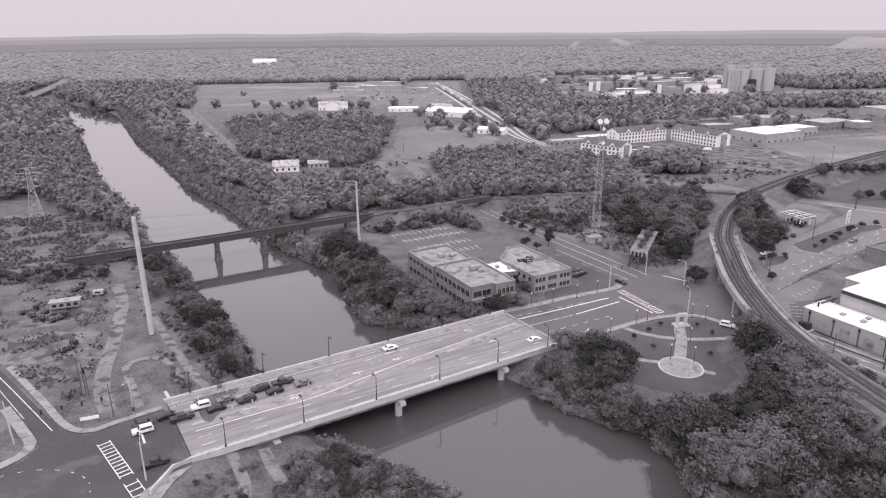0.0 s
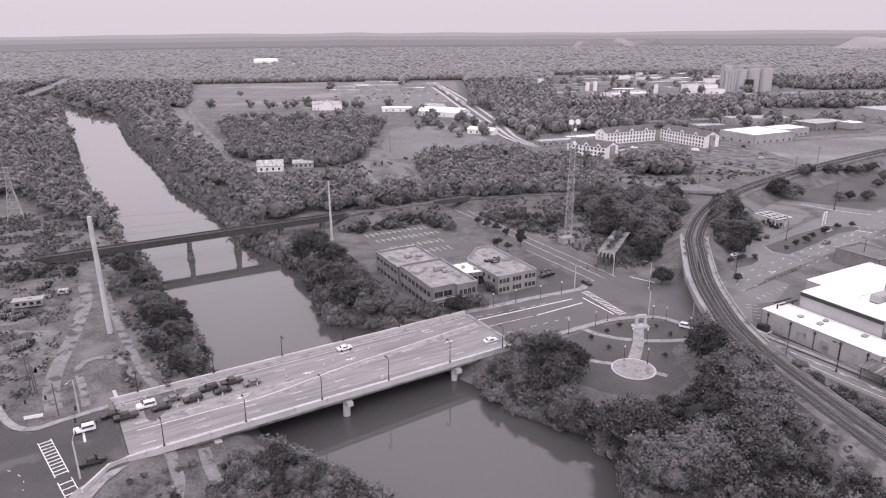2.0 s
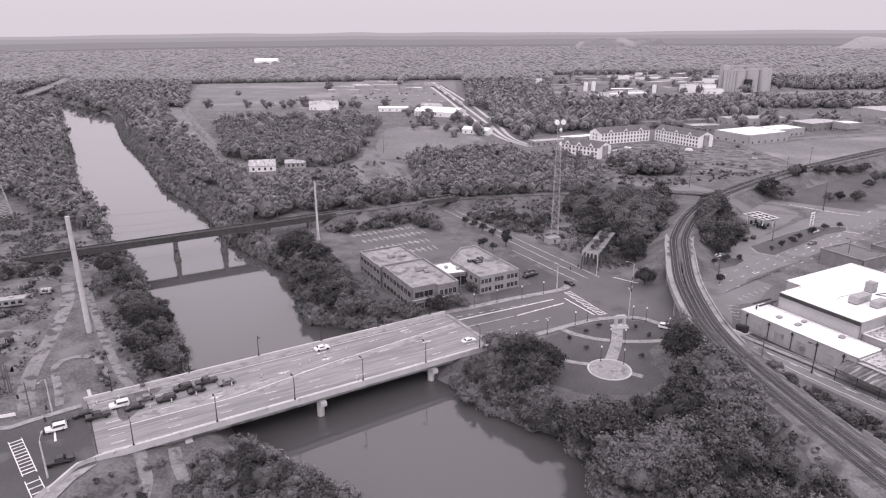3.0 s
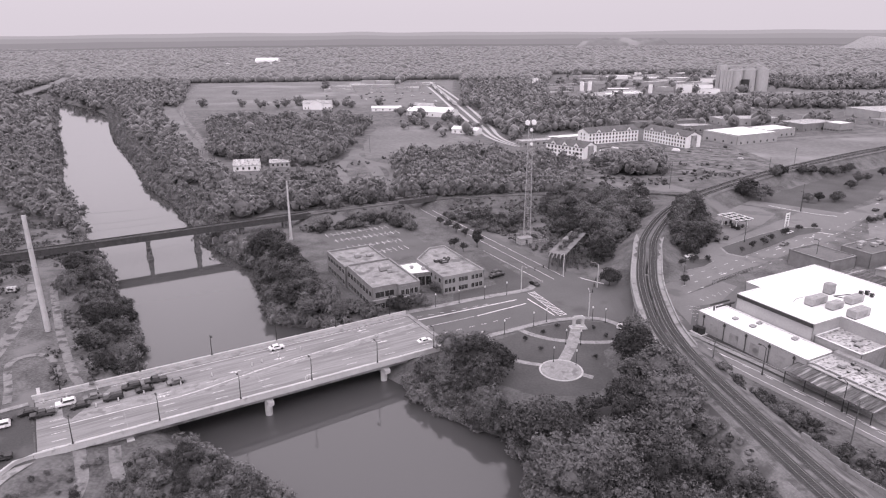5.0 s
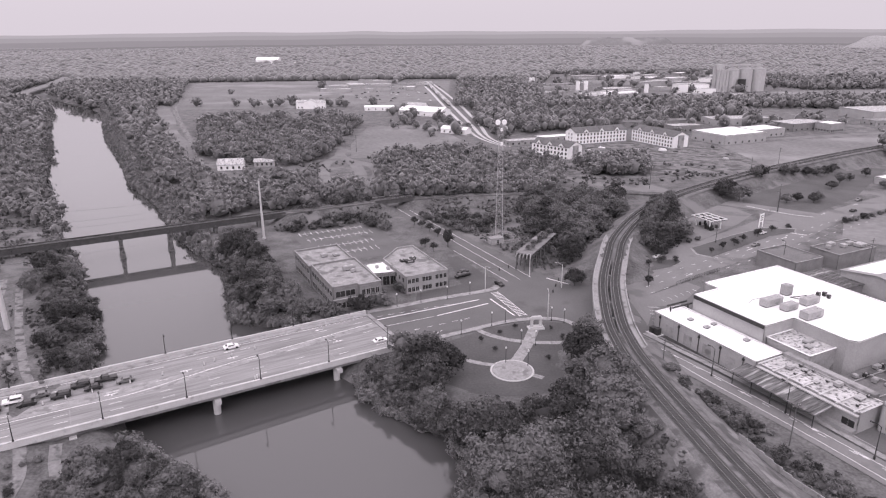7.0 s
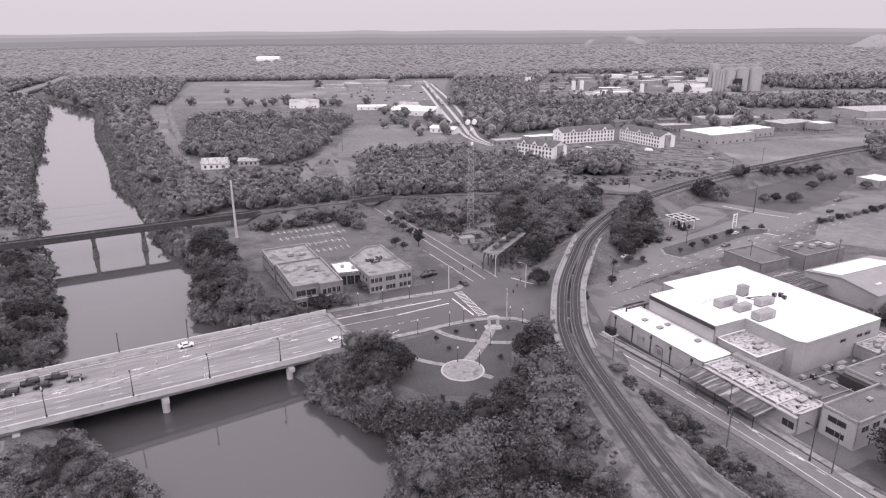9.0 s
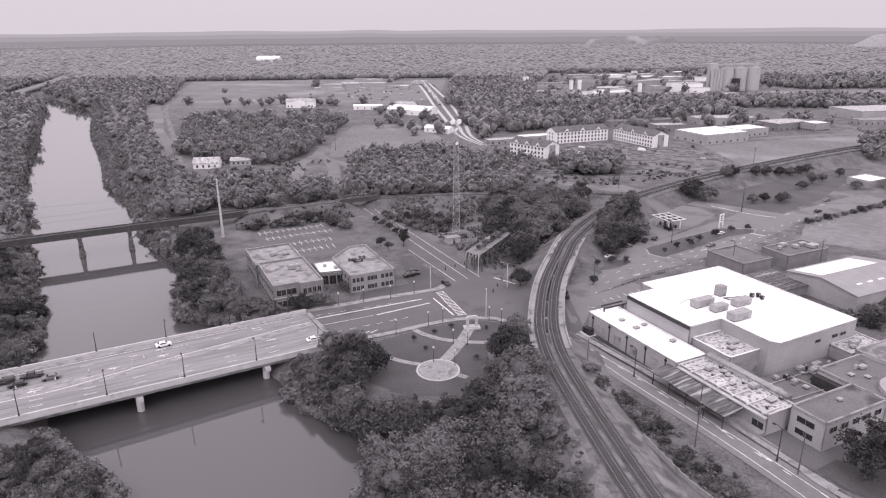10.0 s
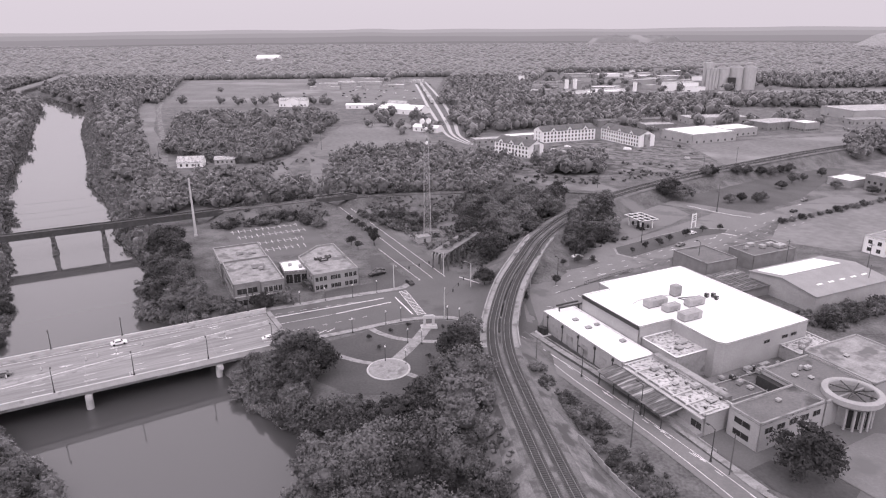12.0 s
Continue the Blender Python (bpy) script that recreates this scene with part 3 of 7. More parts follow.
tagged(copy_thing(saloon["car_white"], pose(27.5, 180.2, 0.12, 0, 0, 30)), "white saloon car at the bridge end")
tagged(copy_thing(saloon["car_dark"], pose(66.0, 227.5, 0.1, 0, 0, -60)), "dark saloon car at the crossing")


def traffic_cone(m):
    c = thing("traffic_cone", m, "pale traffic cone on the bridge deck", "traffic cone", "deck cones")
    part("base", Solid().box(-0.25, 0.25, -0.25, 0.25, 0, 0.06), M["tyre"], c)
    part("body", Solid().tube((0, 0, 0.06), (0, 0, 1.0), 0.22, 0.12, 10), M["cone"], c)
    return c


cone_0 = traffic_cone(bridge_at(2.0, 25.0))
for x, y in ((7, 25.1), (13, 16.3), (18, 16.5), (24, 16.8), (33, 17.0), (41, 17.4), (52, 17.8), (55, 18.6), (60, 19.4), (67, 20.4), (62, 2.6), (62.6, 3.0), (14, 25.0), (90, 17.0)):
    copy_thing(cone_0, bridge_at(x, y))


# ---- the river rail bridge ----
rail_bridge = thing("railway_bridge", pose(-150, 242.6, 5.7, 0, 0, 29.9), "dark steel plate girder railway bridge on masonry piers", "bridge")
RL = 133.0
SPANS = [0, 19, 39.2, 59.4, 79.6, 99.8, 120, 133]
part("deck", Solid().box(0, RL, -2.0, 2.0, -0.35, -0.1), M["rust_steel"], rail_bridge)
for y in (-2.05, 2.05):
    for x0, x1 in zip(SPANS, SPANS[1:]):
        x0, x1 = x0 + 0.1, x1 - 0.1
        g = Solid().box(x0, x1, y - 0.05, y + 0.05, -2.2, 0.3).box(x0, x1, y - 0.25, y + 0.25, 0.304, 0.38).box(x0, x1, y - 0.25, y + 0.25, -2.3, -2.204)
        for k in range(10):
            xs = x0 + (k + 0.5) * (x1 - x0) / 10
            g.box(xs - 0.06, xs + 0.06, y - 0.2, y + 0.2, -2.2, 0.3)
        part("girder", g, M["rust_steel"], rail_bridge)
for y in (-0.72, 0.72):
    part("rail", Solid().box(-40, RL + 30, y - 0.04, y + 0.04, 0.05, 0.2), M["rail"], rail_bridge)
tie_mesh = Solid().box(-0.13, 0.13, -1.35, 1.35, -0.24, 0.0).mesh("sleeper")
for i in range(int(RL / 0.65)):
    part("sleeper", tie_mesh, M["sleeper"], rail_bridge).matrix_basis = pose(i * 0.65 + 0.2, 0, 0.05)
for x in SPANS[1:-1]:
    s = Solid()
    for z0, z1, a, b in ((-17, -9.6, 1.25, 2.6), (-9.596, -6.0, 0.95, 2.2), (-5.996, -3.0, 0.75, 1.9), (-2.996, -2.304, 1.0, 2.4)):
        s.box(x - a, x + a, -b, b, z0, z1)
    part("pier", s, M["old_masonry"], rail_bridge, "stained stepped masonry pier")


# ---- the double track and its viaduct ----
pts, head = curve_points(TRACK, 0.62)
span = (pts[:, 1] > 70) & (pts[:, 1] < 560)
railway = thing("railway_track", pose(0, 0, 0), "curved double railway track on grey ballast", "railway", kind="structure")
for near in (True, False):
    bed = Solid()
    keep = [i for i in range(0, len(pts), 4) if (pts[i][1] < 163) == near and (near or pts[i][1] > 261)]
    for i in keep:
        x, y, z, h = *pts[i], head[i]
        for off, dz in ((-5.6, -0.85), (-4.2, -0.32), (4.2, -0.32), (5.6, -0.85)):
            bed.v.append((x - math.sin(h) * off, y + math.cos(h) * off, z + dz))
    for k in range(len(keep) - 1):
        for j in range(3):
            bed.f.append((4 * k + j + 1, 4 * k + j, 4 * k + 4 + j, 4 * k + 5 + j))
    part("ballast", bed, M["ballast"], railway)
for c in (-2.1, 2.1):
    oiled = Solid()
    run = range(0, len(pts), 4)
    for i in run:
        x, y, z, h = *pts[i], head[i]
        for off in (c - 1.55, c + 1.55):
            oiled.v.append((x - math.sin(h) * off, y + math.cos(h) * off, z - 0.19))
    for k in range(len(run) - 1):
        oiled.f.append((2 * k + 1, 2 * k, 2 * k + 2, 2 * k + 3))
    part("track_bed", oiled, M["oiled_ballast"], railway, "dark oil-stained ballast under the rails")
for side, reach in ((1, 3.6), (-1, 6.5)):
    gravel = Solid()
    run = [i for i in range(0, len(pts), 3) if 60 < pts[i][1] < 162]
    for i in run:
        x, y, z, h = *pts[i], head[i]
        wide = reach * (0.75 + 0.9 * noise.noise((y * 0.07, side * 9.0, 2.0))) + 0.6 * noise.noise((y * 0.5, side * 3.0, 7.0))
        for off in (5.4, 5.5 + wide * 0.4, 5.5 + wide * 0.7, 5.5 + wide):
            px, py = x - math.sin(h) * off * side, y + math.cos(h) * off * side
            gravel.v.append((px, py, float(ground_height(np.array([px]), np.array([py]))[0]) + 0.10))
    for k in range(len(run) - 1):
        for j in range(3):
            q = (4 * k + j, 4 * k + j + 1, 4 * k + 5 + j, 4 * k + 4 + j)
            gravel.f.append(q[::-1] if side > 0 else q)
    part("gravel_shoulder", gravel, M["bank"], railway, "pale gravel spilled down the bank")
for c in (-2.1, 2.1):
    for r in (-0.75, 0.75):
        s = Solid()
        idx = list(range(0, len(pts), 3))
        for i in idx:
            x, y, z, h = *pts[i], head[i]
            for off, dz in ((c + r - 0.05, -0.1), (c + r + 0.05, -0.1), (c + r + 0.05, 0.05), (c + r - 0.05, 0.05)):
                s.v.append((x - math.sin(h) * off, y + math.cos(h) * off, z + dz))
        for k in range(len(idx) - 1):
            for j in range(4):
                s.f.append((4 * k + j, 4 * k + (j + 1) % 4, 4 * k + 4 + (j + 1) % 4, 4 * k + 4 + j))
        part("rail", s, M["rail"], railway)
ties = Solid()
for i in np.nonzero(span)[0]:
    x, y, z, h = *pts[i], head[i]
    for c in (-2.1, 2.1):
        cx, cy = x - math.sin(h) * c, y + math.cos(h) * c
        if 96 < y < 184:
            part("sleeper", tie_mesh, M["sleeper"], railway).matrix_basis = pose(cx, cy, z - 0.1, 0, 0, math.degrees(h))
            continue
        ties.box(cx - 0.13, cx + 0.13, cy - 1.3, cy + 1.3, z - 0.34, z - 0.1, math.degrees(h), (cx, cy))
tagged(part("far_sleeper_run", ties, M["sleeper"], railway), kind="stuff")

viaduct = thing("railway_viaduct", pose(0, 0, 0), "grey concrete railway viaduct over the crossroads", "bridge")
vi = [i for i in range(0, len(pts), 4) if 161 < pts[i][1] < 263]
for lo, hi, z0, z1, name, mat in ((-5.2, -0.45, -1.7, -0.36, "deck", "grey_concrete"), (0.45, 5.2, -1.7, -0.36, "deck", "grey_concrete"), (-5.5, -5.1, -1.9, 0.3, "edge_wall", "grey_concrete"), (5.1, 5.5, -1.9, 0.3, "edge_wall", "grey_concrete")):
    s = Solid()
    for i in vi:
        x, y, z, h = *pts[i], head[i]
        for off, dz in ((lo, z0), (hi, z0), (hi, z1), (lo, z1)):
            s.v.append((x - math.sin(h) * off, y + math.cos(h) * off, z + dz))
    n = len(vi)
    for k in range(n - 1):
        for j in range(4):
            s.f.append((4 * k + (j + 1) % 4, 4 * k + j, 4 * k + 4 + j, 4 * k + 4 + (j + 1) % 4))
    s.f += [(0, 1, 2, 3), (4 * n - 1, 4 * n - 2, 4 * n - 3, 4 * n - 4)]
    part(name, s, M[mat], viaduct)

for y_at in (170, 184, 198, 222, 238, 254):
    i = min(vi, key=lambda q: abs(pts[q][1] - y_at))
    x, y, z, h = *pts[i], head[i]
    for off in (-4.2, 0, 4.2):
        cx, cy = x - math.sin(h) * off, y + math.cos(h) * off
        part("pier", Solid().box(cx - 0.7, cx + 0.7, cy - 0.9, cy + 0.9, -0.5, z - 1.704, math.degrees(h), (cx, cy)), M["grey_concrete"], viaduct)
for y_at in (161, 263):
    i = min(vi, key=lambda q: abs(pts[q][1] - y_at))
    x, y, z, h = *pts[i], head[i]
    part("abutment", Solid().box(x - 1, x + 1, y - 6.4, y + 6.4, -1, z - 1.71, math.degrees(h), (x, y)), M["grey_concrete"], viaduct)


# ---- single track on the eastern embankment ----
EAST = [(-37, 308, 5.6), (-10, 324, 5.4), (7, 333, 5.2), (25, 342, 4.9), (52, 349.5, 4.6), (90, 354, 4.5), (130, 357, 4.5), (160, 350, 5.2)]
pts, head = curve_points(EAST, 2.0)
branch = thing("railway_track", pose(0, 0, 0), "single railway track on a low embankment", "railway", kind="structure")
for lo, hi, z0, z1, name, mat in ((-2.6, 2.6, -0.9, -0.25, "ballast", "ballast"), (-0.8, -0.7, -0.2, 0.0, "rail", "rail"), (0.7, 0.8, -0.2, 0.0, "rail", "rail")):
    s = Solid()
    for (x, y, z), h in zip(pts, head):
        for off, dz in ((lo, z0), (hi, z0), (hi, z1), (lo, z1)):
            s.v.append((x - math.sin(h) * off, y + math.cos(h) * off, z + dz))
    for k in range(len(pts) - 1):
        for j in range(4):
            s.f.append((4 * k + (j + 1) % 4, 4 * k + j, 4 * k + 4 + j, 4 * k + 4 + (j + 1) % 4))
    part(name, s, M[mat], branch)
span = thing("railway_bridge", pose(6, 332.4, 5.1, 0, 0, 26.6), "short dark girder bridge over the street", "bridge")
for y in (-2.4, 2.4):
    part("girder", Solid().box(0, 22, y - 0.15, y + 0.15, -1.6, 0.7), M["rust_steel"], span)
    part("handrail", Solid().box(0, 22, y - 0.05, y + 0.05, 1.3, 1.4), M["galv"], span)
part("deck", Solid().box(0, 22, -2.2, 2.2, -1.2, -0.9), M["rust_steel"], span)
for x in (0.5, 21.5):
    part("abutment", Solid().box(x - 1, x + 1, -3.2, 3.2, -5.4, -1.61), M["grey_concrete"], span)


# ---- buildings ----
WINDOW_MESH = {}


def window(parent, x, y, z, turn, w=1.2, h=1.5, sill=False):
    """A framed pane on a wall whose outward side faces turn (degrees, local)."""
    key = (round(w, 2), round(h, 2))
    if key not in WINDOW_MESH:
        f = Solid()
        for x0, x1, z0, z1 in ((-w / 2 - 0.08, -w / 2, -0.08, h + 0.08), (w / 2, w / 2 + 0.08, -0.08, h + 0.08), (-w / 2, w / 2, h, h + 0.08), (-w / 2, w / 2, -0.08, 0)):
            f.box(x0, x1, -0.07, 0.0, z0, z1)
        f.box(-0.03, 0.03, -0.055, 0.0, 0, h)
        g = Solid().box(-w / 2, w / 2, -0.03, 0.0, 0, h)
        fm, gm = f.mesh("window"), g.mesh("pane")
        fm.materials.append(M["grey_concrete"])
        gm.materials.append(M["glass"])
        WINDOW_MESH[key] = (fm, gm)
    fr = part("window", WINDOW_MESH[key][0], M["grey_concrete"], parent)
    fr.matrix_basis = pose(x, y, z, 0, 0, turn + 90)
    part("pane", WINDOW_MESH[key][1], M["glass"], fr)
    return fr


def window_row(parent, a, b, z, n, w=1.2, h=1.5, ends=0.8, skip=()):
    """Windows spaced along the wall from a to b, whose outside lies to the right of that way."""
    a, b = Vector(a), Vector(b)
    run = b - a
    turn = math.degrees(math.atan2(run.y, run.x)) - 90
    length = run.length
    for i in range(n):
        if i in skip:
            continue
        s = ends + (length - 2 * ends) * (i + 0.5) / n
        p = a + run * (s / length)
        window(parent, p.x, p.y, z, turn, w, h)


def shell(parent, ring, z0, z1, wall="brick", roof="grey_roof", lip=0.6, cap="grey_concrete", thick=0.3, name="wall"):
    """Walls with a roof slab behind a parapet, for any outline (counter-clockwise)."""
    n = len(ring)
    if sum(ring[i - 1][0] * ring[i][1] - ring[i][0] * ring[i - 1][1] for i in range(n)) < 0:
        ring = ring[::-1]
    for i in range(n):
        a, b = Vector(ring[i]), Vector(ring[(i + 1) % n])
        d = (b - a).normalized()
        out = Vector((d.y, -d.x))
        q = [a, b, b - out * thick, a - out * thick]
        part(name, Solid().prism([p[:] for p in q], z0, z1), M[wall], parent)
        if cap:
            q = [a - d * 0.05 + out * 0.06, b + d * 0.05 + out * 0.06, b + d * 0.05 - out * (thick + 0.06), a - d * 0.05 - out * (thick + 0.06)]
            part("coping", Solid().prism([p[:] for p in q], z1 + 0.004, z1 + 0.12), M[cap], parent)
    part("roof", Solid().prism(list(ring), z1 - lip - 0.25, z1 - lip), M[roof], parent)


def roof_unit(m, sx, sy, sz, mat="galv", label="grey box air conditioning unit on the flat roof", group="roof units"):
    u = thing("roof_unit", m, label, "air conditioner", group)
    part("housing", Solid().box(-sx / 2, sx / 2, -sy / 2, sy / 2, 0.25, sz), M[mat], u)
    part("curb", Solid().box(-sx / 2 + 0.1, sx / 2 - 0.1, -sy / 2 + 0.1, sy / 2 - 0.1, 0.0, 0.246), M["dark_steel"], u)
    for k in range(max(1, int(sx // 1.8))):
        x = -sx / 2 + (k + 0.5) * sx / max(1, int(sx // 1.8))
        part("fan_grille", Solid().tube((x, 0, sz), (x, 0, sz + 0.14), min(0.4, sy * 0.3), n=14), M["galv"], u)
    part("side_panel", Solid().box(-sx * 0.3, sx * 0.3, -sy / 2 - 0.03, -sy / 2 - 0.002, 0.5, sz - 0.2), M["grey_concrete"], u)
    return u


# brick office by the river
OA = pose(10.0, 201.0, 0, 0, 0, 28.7)
office = thing("office_building", OA, "two-storey weathered brick office with flat gravel roofs", "office building")
shell(office, [(0, 1.6), (8.6, 1.6), (8.6, 0), (16.8, 0), (16.8, 27), (0, 27)], -0.6, 8.9)
shell(office, [(-0.6, 27.1), (16.8, 27.1), (16.8, 48), (-0.6, 48)], -0.6, 8.1)
for z in (0.9, 5.0):
    window_row(office, (0, 27), (0, 1.6), z, 8, 2.3, 1.9)
    window_row(office, (-0.6, 48), (-0.6, 27.1), z, 6, 2.3, 1.7)
    window_row(office, (0, 1.6), (8.6, 1.6), z, 2, 3.2, 2.0)
    window_row(office, (8.6, 0), (16.8, 0), z, 4, 1.2, 1.9)
    window_row(office, (16.8, 0), (16.8, 27), z, 8, 1.4, 1.9)
part("cornice", Solid().box(-0.12, 8.6, 1.42, 1.596, 4.1, 4.4).box(8.48, 16.92, -0.16, -0.004, 4.1, 4.4), M["concrete"], office)
for x, y, sx, sy, sz in ((11, 17, 4.4, 2.2, 1.6), (8, 37, 2.4, 2.0, 1.3), (12.5, 36, 2.6, 1.6, 0.9), (11.5, 14, 1.6, 1.2, 1.1)):
    roof_unit(OA @ pose(x, y, 8.3 if y < 27 else 7.5), sx, sy, sz, "grey_concrete", "weathered air conditioner on the office roof", "office roof units")

OB = pose(32.3, 218.2, 0, 0, 0, 28.4)
office_b = thing("office_building", OB, "two-storey pale brick office block with chamfered corner", "office building")
shell(office_b, [(0, 0), (16.9, 0), (16.9, 32), (10, 32), (0, 22)], -0.6, 6.7, "tan_brick", "grey_roof")
for z in (0.7, 3.9):
    window_row(office_b, (0, 0), (5.6, 0), z, 3, 1.1, 1.6, 0.5)
    window_row(office_b, (5.8, 0), (10.6, 0), z, 3, 1.1, 1.6, 0.5)
    window_row(office_b, (10.8, 0), (16.9, 0), z, 3, 1.2, 1.6, 0.6)
    window_row(office_b, (0, 22), (0, 0), z, 6, 1.4, 1.6)
    window_row(office_b, (16.9, 0), (16.9, 32), z, 9, 1.2, 1.6)
for x, y, sx, sy, sz in ((8, 15, 3.4, 1.8, 1.2), (10.5, 17.5, 2.2, 1.6, 1.0), (5.8, 17, 1.6, 1.4, 0.9)):
    roof_unit(OB @ pose(x, y, 6.1), sx, sy, sz, "dark_steel", "dark cluster of roof plant on the office", "office roof units")
OC = pose(19.7, 224.6, 0, 0, 0, 22)
link = thing("entrance_hall", OC, "low entrance hall with a bright white flat roof", "building")
shell(link, [(0, 0), (9.4, -1.0), (9.4, 12), (-0.5, 11)], -0.5, 5.4, "brick", "white_roof", 0.15)
window_row(link, (0, 0), (9.4, -1.0), 0.6, 3, 2.4, 3.4, 0.5)
for x, y in ((3, 6), (6.5, 3)):
    roof_unit(OC @ pose(x, y, 5.25), 1.3, 1.1, 1.0, "galv", "small vent box on the white roof", "office roof units")

# white-roofed depot
WB = pose(152.8, 156.1, 2.2, 0, 0, 28.4)
depot = thing("depot_building", WB, "large pale depot with a bright white flat roof", "warehouse")
shell(depot, [(1.5, -0.6), (33, -0.2), (33, 47.5), (-1, 47.5), (-1, 42), (-11.5, 42), (-11.5, 17), (0, 17), (0, 1.4)], -0.5, 11.0, "cream_wall", "white_roof", 0.12, "white_wall")
shell(depot, [(-22.3, 10.4), (-11.9, 10.4), (-11.9, 46.4), (-22.3, 46.4)], -0.5, 5.9, "cream_wall", "white_roof", 0.1, "white_wall")
part("fascia", Solid().box(-11.86, -11.54, 17.2, 41.8, 9.9, 10.9), M["dark_steel"], depot, "dark eaves band")
shell(depot, [(-10.6, 3.8), (1.0, 3.8), (1.0, 16.8), (-10.6, 16.8)], -0.5, 7.6, "grey_concrete", "stained_roof", 0.15, "white_wall")
shell(depot, [(-21.4, -16.4), (-12.0, -16.4), (-12.0, 10.2), (-21.4, 10.2)], -0.5, 5.4, "cream_wall", "stained_roof", 0.1, "concrete")
part("ledge", Solid().box(-22.4, -21.5, -16.4, 10.2, 4.6, 4.9), M["concrete"], depot)
shell(depot, [(-15.6, -26), (5.4, -26), (5.4, -17.6), (-15.6, -17.6)], -0.5, 7.2, "cream_wall", "dark_roof", 0.35, "grey_concrete")
shell(depot, [(5.5, -26), (22.5, -26), (22.5, -8.8), (5.5, -8.8)], -0.5, 6.9, "cream_wall", "dark_roof", 0.35, "grey_concrete")
shell(depot, [(22.6, -26.2), (44, -26.2), (44, -7.2), (22.6, -7.2)], -0.5, 7.3, "cream_wall", "grey_roof", 0.3, "grey_concrete")
shell(depot, [(22.4, -7.0), (36, -7.0), (36, 6.5), (33.2, 6.5), (33.2, -0.4), (22.4, -0.5)], -0.5, 5.9, "grey_concrete", "stained_roof", 0.2, "concrete")
part("court_roof", Solid().box(-11.9, 22.3, -17.5, -0.7, 2.0, 2.4), M["dark_roof"], depot, "dark sunken yard roof")
part("court_roof", Solid().box(-11.9, 5.3, -17.5, -8.0, 2.404, 3.0), M["dark_roof"], depot)
part("duct_bridge", Solid().box(-12.4, -10.4, -14, 10, 5.0, 6.3), M["grey_concrete"], depot)
part("louvre_wall", Solid().box(3.6, 5.4, -17, -9, 3.0, 5.6), M["dark_steel"], depot)
for y in np.arange(-15.4, 10, 4.2):
    part("roof_rib", Solid().box(-22.2, -16.0, y - 0.2, y + 0.2, 5.41, 5.65), M["concrete"], depot)
for x in (17, 24, 27.5):
    window(depot, x, -0.42, 7.6, -90, 2.2, 0.9)
for y in (18, 26, 33, 40):
    part("roller_door", Solid().box(-22.36, -22.302, y - 1.5, y + 1.5, 0.4, 3.6), M["grey_concrete"], depot)
for y in (14, 21.5, 29, 36.5, 44):
    part("downpipe", Solid().tube((-22.45, y, 0), (-22.45, y, 5.6), 0.12, n=8).box(-22.7, -22.31, y - 0.3, y + 0.3, 4.6, 5.2), M["dark_steel"], depot)
for z in (1.2, 4.2):
    window(depot, -15.62, -21.5, z, 180, 4.2, 1.4)
window_row(depot, (-15.6, -26), (5.4, -26), 4.2, 5, 2.4, 1.4)
window_row(depot, (-21.4, -12), (-21.4, -16.4), 1.0, 1, 3.0, 1.8)
part("loading_platform", Solid().box(-23.4, -21.5, -16.4, 10.2, -0.5, 1.1), M["grey_concrete"], depot)
canopy = part("canopy_roof", Solid().add([(-28.4, -10.8, 3.6), (-21.2, -10.8, 4.35), (-21.2, 12.9, 4.35), (-28.4, 12.9, 3.6), (-28.4, -10.8, 3.75), (-21.2, -10.8, 4.5), (-21.2, 12.9, 4.5), (-28.4, 12.9, 3.75)], [(3, 2, 1, 0), (4, 5, 6, 7), (0, 1, 5, 4), (1, 2, 6, 5), (2, 3, 7, 6), (3, 0, 4, 7)]), M["rust_roof"], depot, "rust-streaked corrugated loading canopy")
for y in np.arange(-10.6, 12.9, 1.175):
    part("sheet_rib", Solid().add([(-28.45, y - 0.05, 3.76), (-21.2, y - 0.05, 4.51), (-21.2, y + 0.05, 4.51), (-28.45, y + 0.05, 3.76), (-28.45, y, 3.84), (-21.2, y, 4.59)], [(0, 1, 5, 4), (2, 3, 4, 5), (0, 4, 3), (1, 2, 5)]), M["rust_roof"], canopy)
for y in np.arange(-10.2, 12.9, 5.6):
    part("post", Solid().tube((-28.0, y, -0.3), (-28.0, y, 3.6), 0.12, n=8), M["dark_steel"], depot)
# rotunda with its open ring
cx, cy = 13.6, -27.0
part("rotunda_wall", Solid().tube((cx, cy, -0.5), (cx, cy, 5.6), 3.6, n=28), M["cream_wall"], depot)
for k in range(7):
    a = radians(200 + k * 23)
    part("column", Solid().tube((cx + 4.4 * math.cos(a), cy + 4.4 * math.sin(a), -0.4), (cx + 4.4 * math.cos(a), cy + 4.4 * math.sin(a), 5.9), 0.3, n=10), M["cream_wall"], depot)
    b = radians(200 + k * 23 + 11.5)
    part("rotunda_window", Solid().tube((cx + 3.45 * math.cos(b), cy + 3.45 * math.sin(b), 0.4), (cx + 3.45 * math.cos(b), cy + 3.45 * math.sin(b), 5.0), 0.5, n=10), M["glass"], depot)
ring = Solid()
for k in range(48):
    a0 = 2 * math.pi * k / 48
    for r, z in ((5.0, 6.2), (6.2, 6.2), (6.5, 6.5), (6.5, 7.7), (5.2, 7.9), (5.0, 7.6)):
        ring.v.append((cx + 0.4 + r * math.cos(a0), cy + 0.6 + r * math.sin(a0), z))
for k in range(48):
    for j in range(6):
        ring.f.append((6 * k + j, 6 * ((k + 1) % 48) + j, 6 * ((k + 1) % 48) + (j + 1) % 6, 6 * k + (j + 1) % 6))
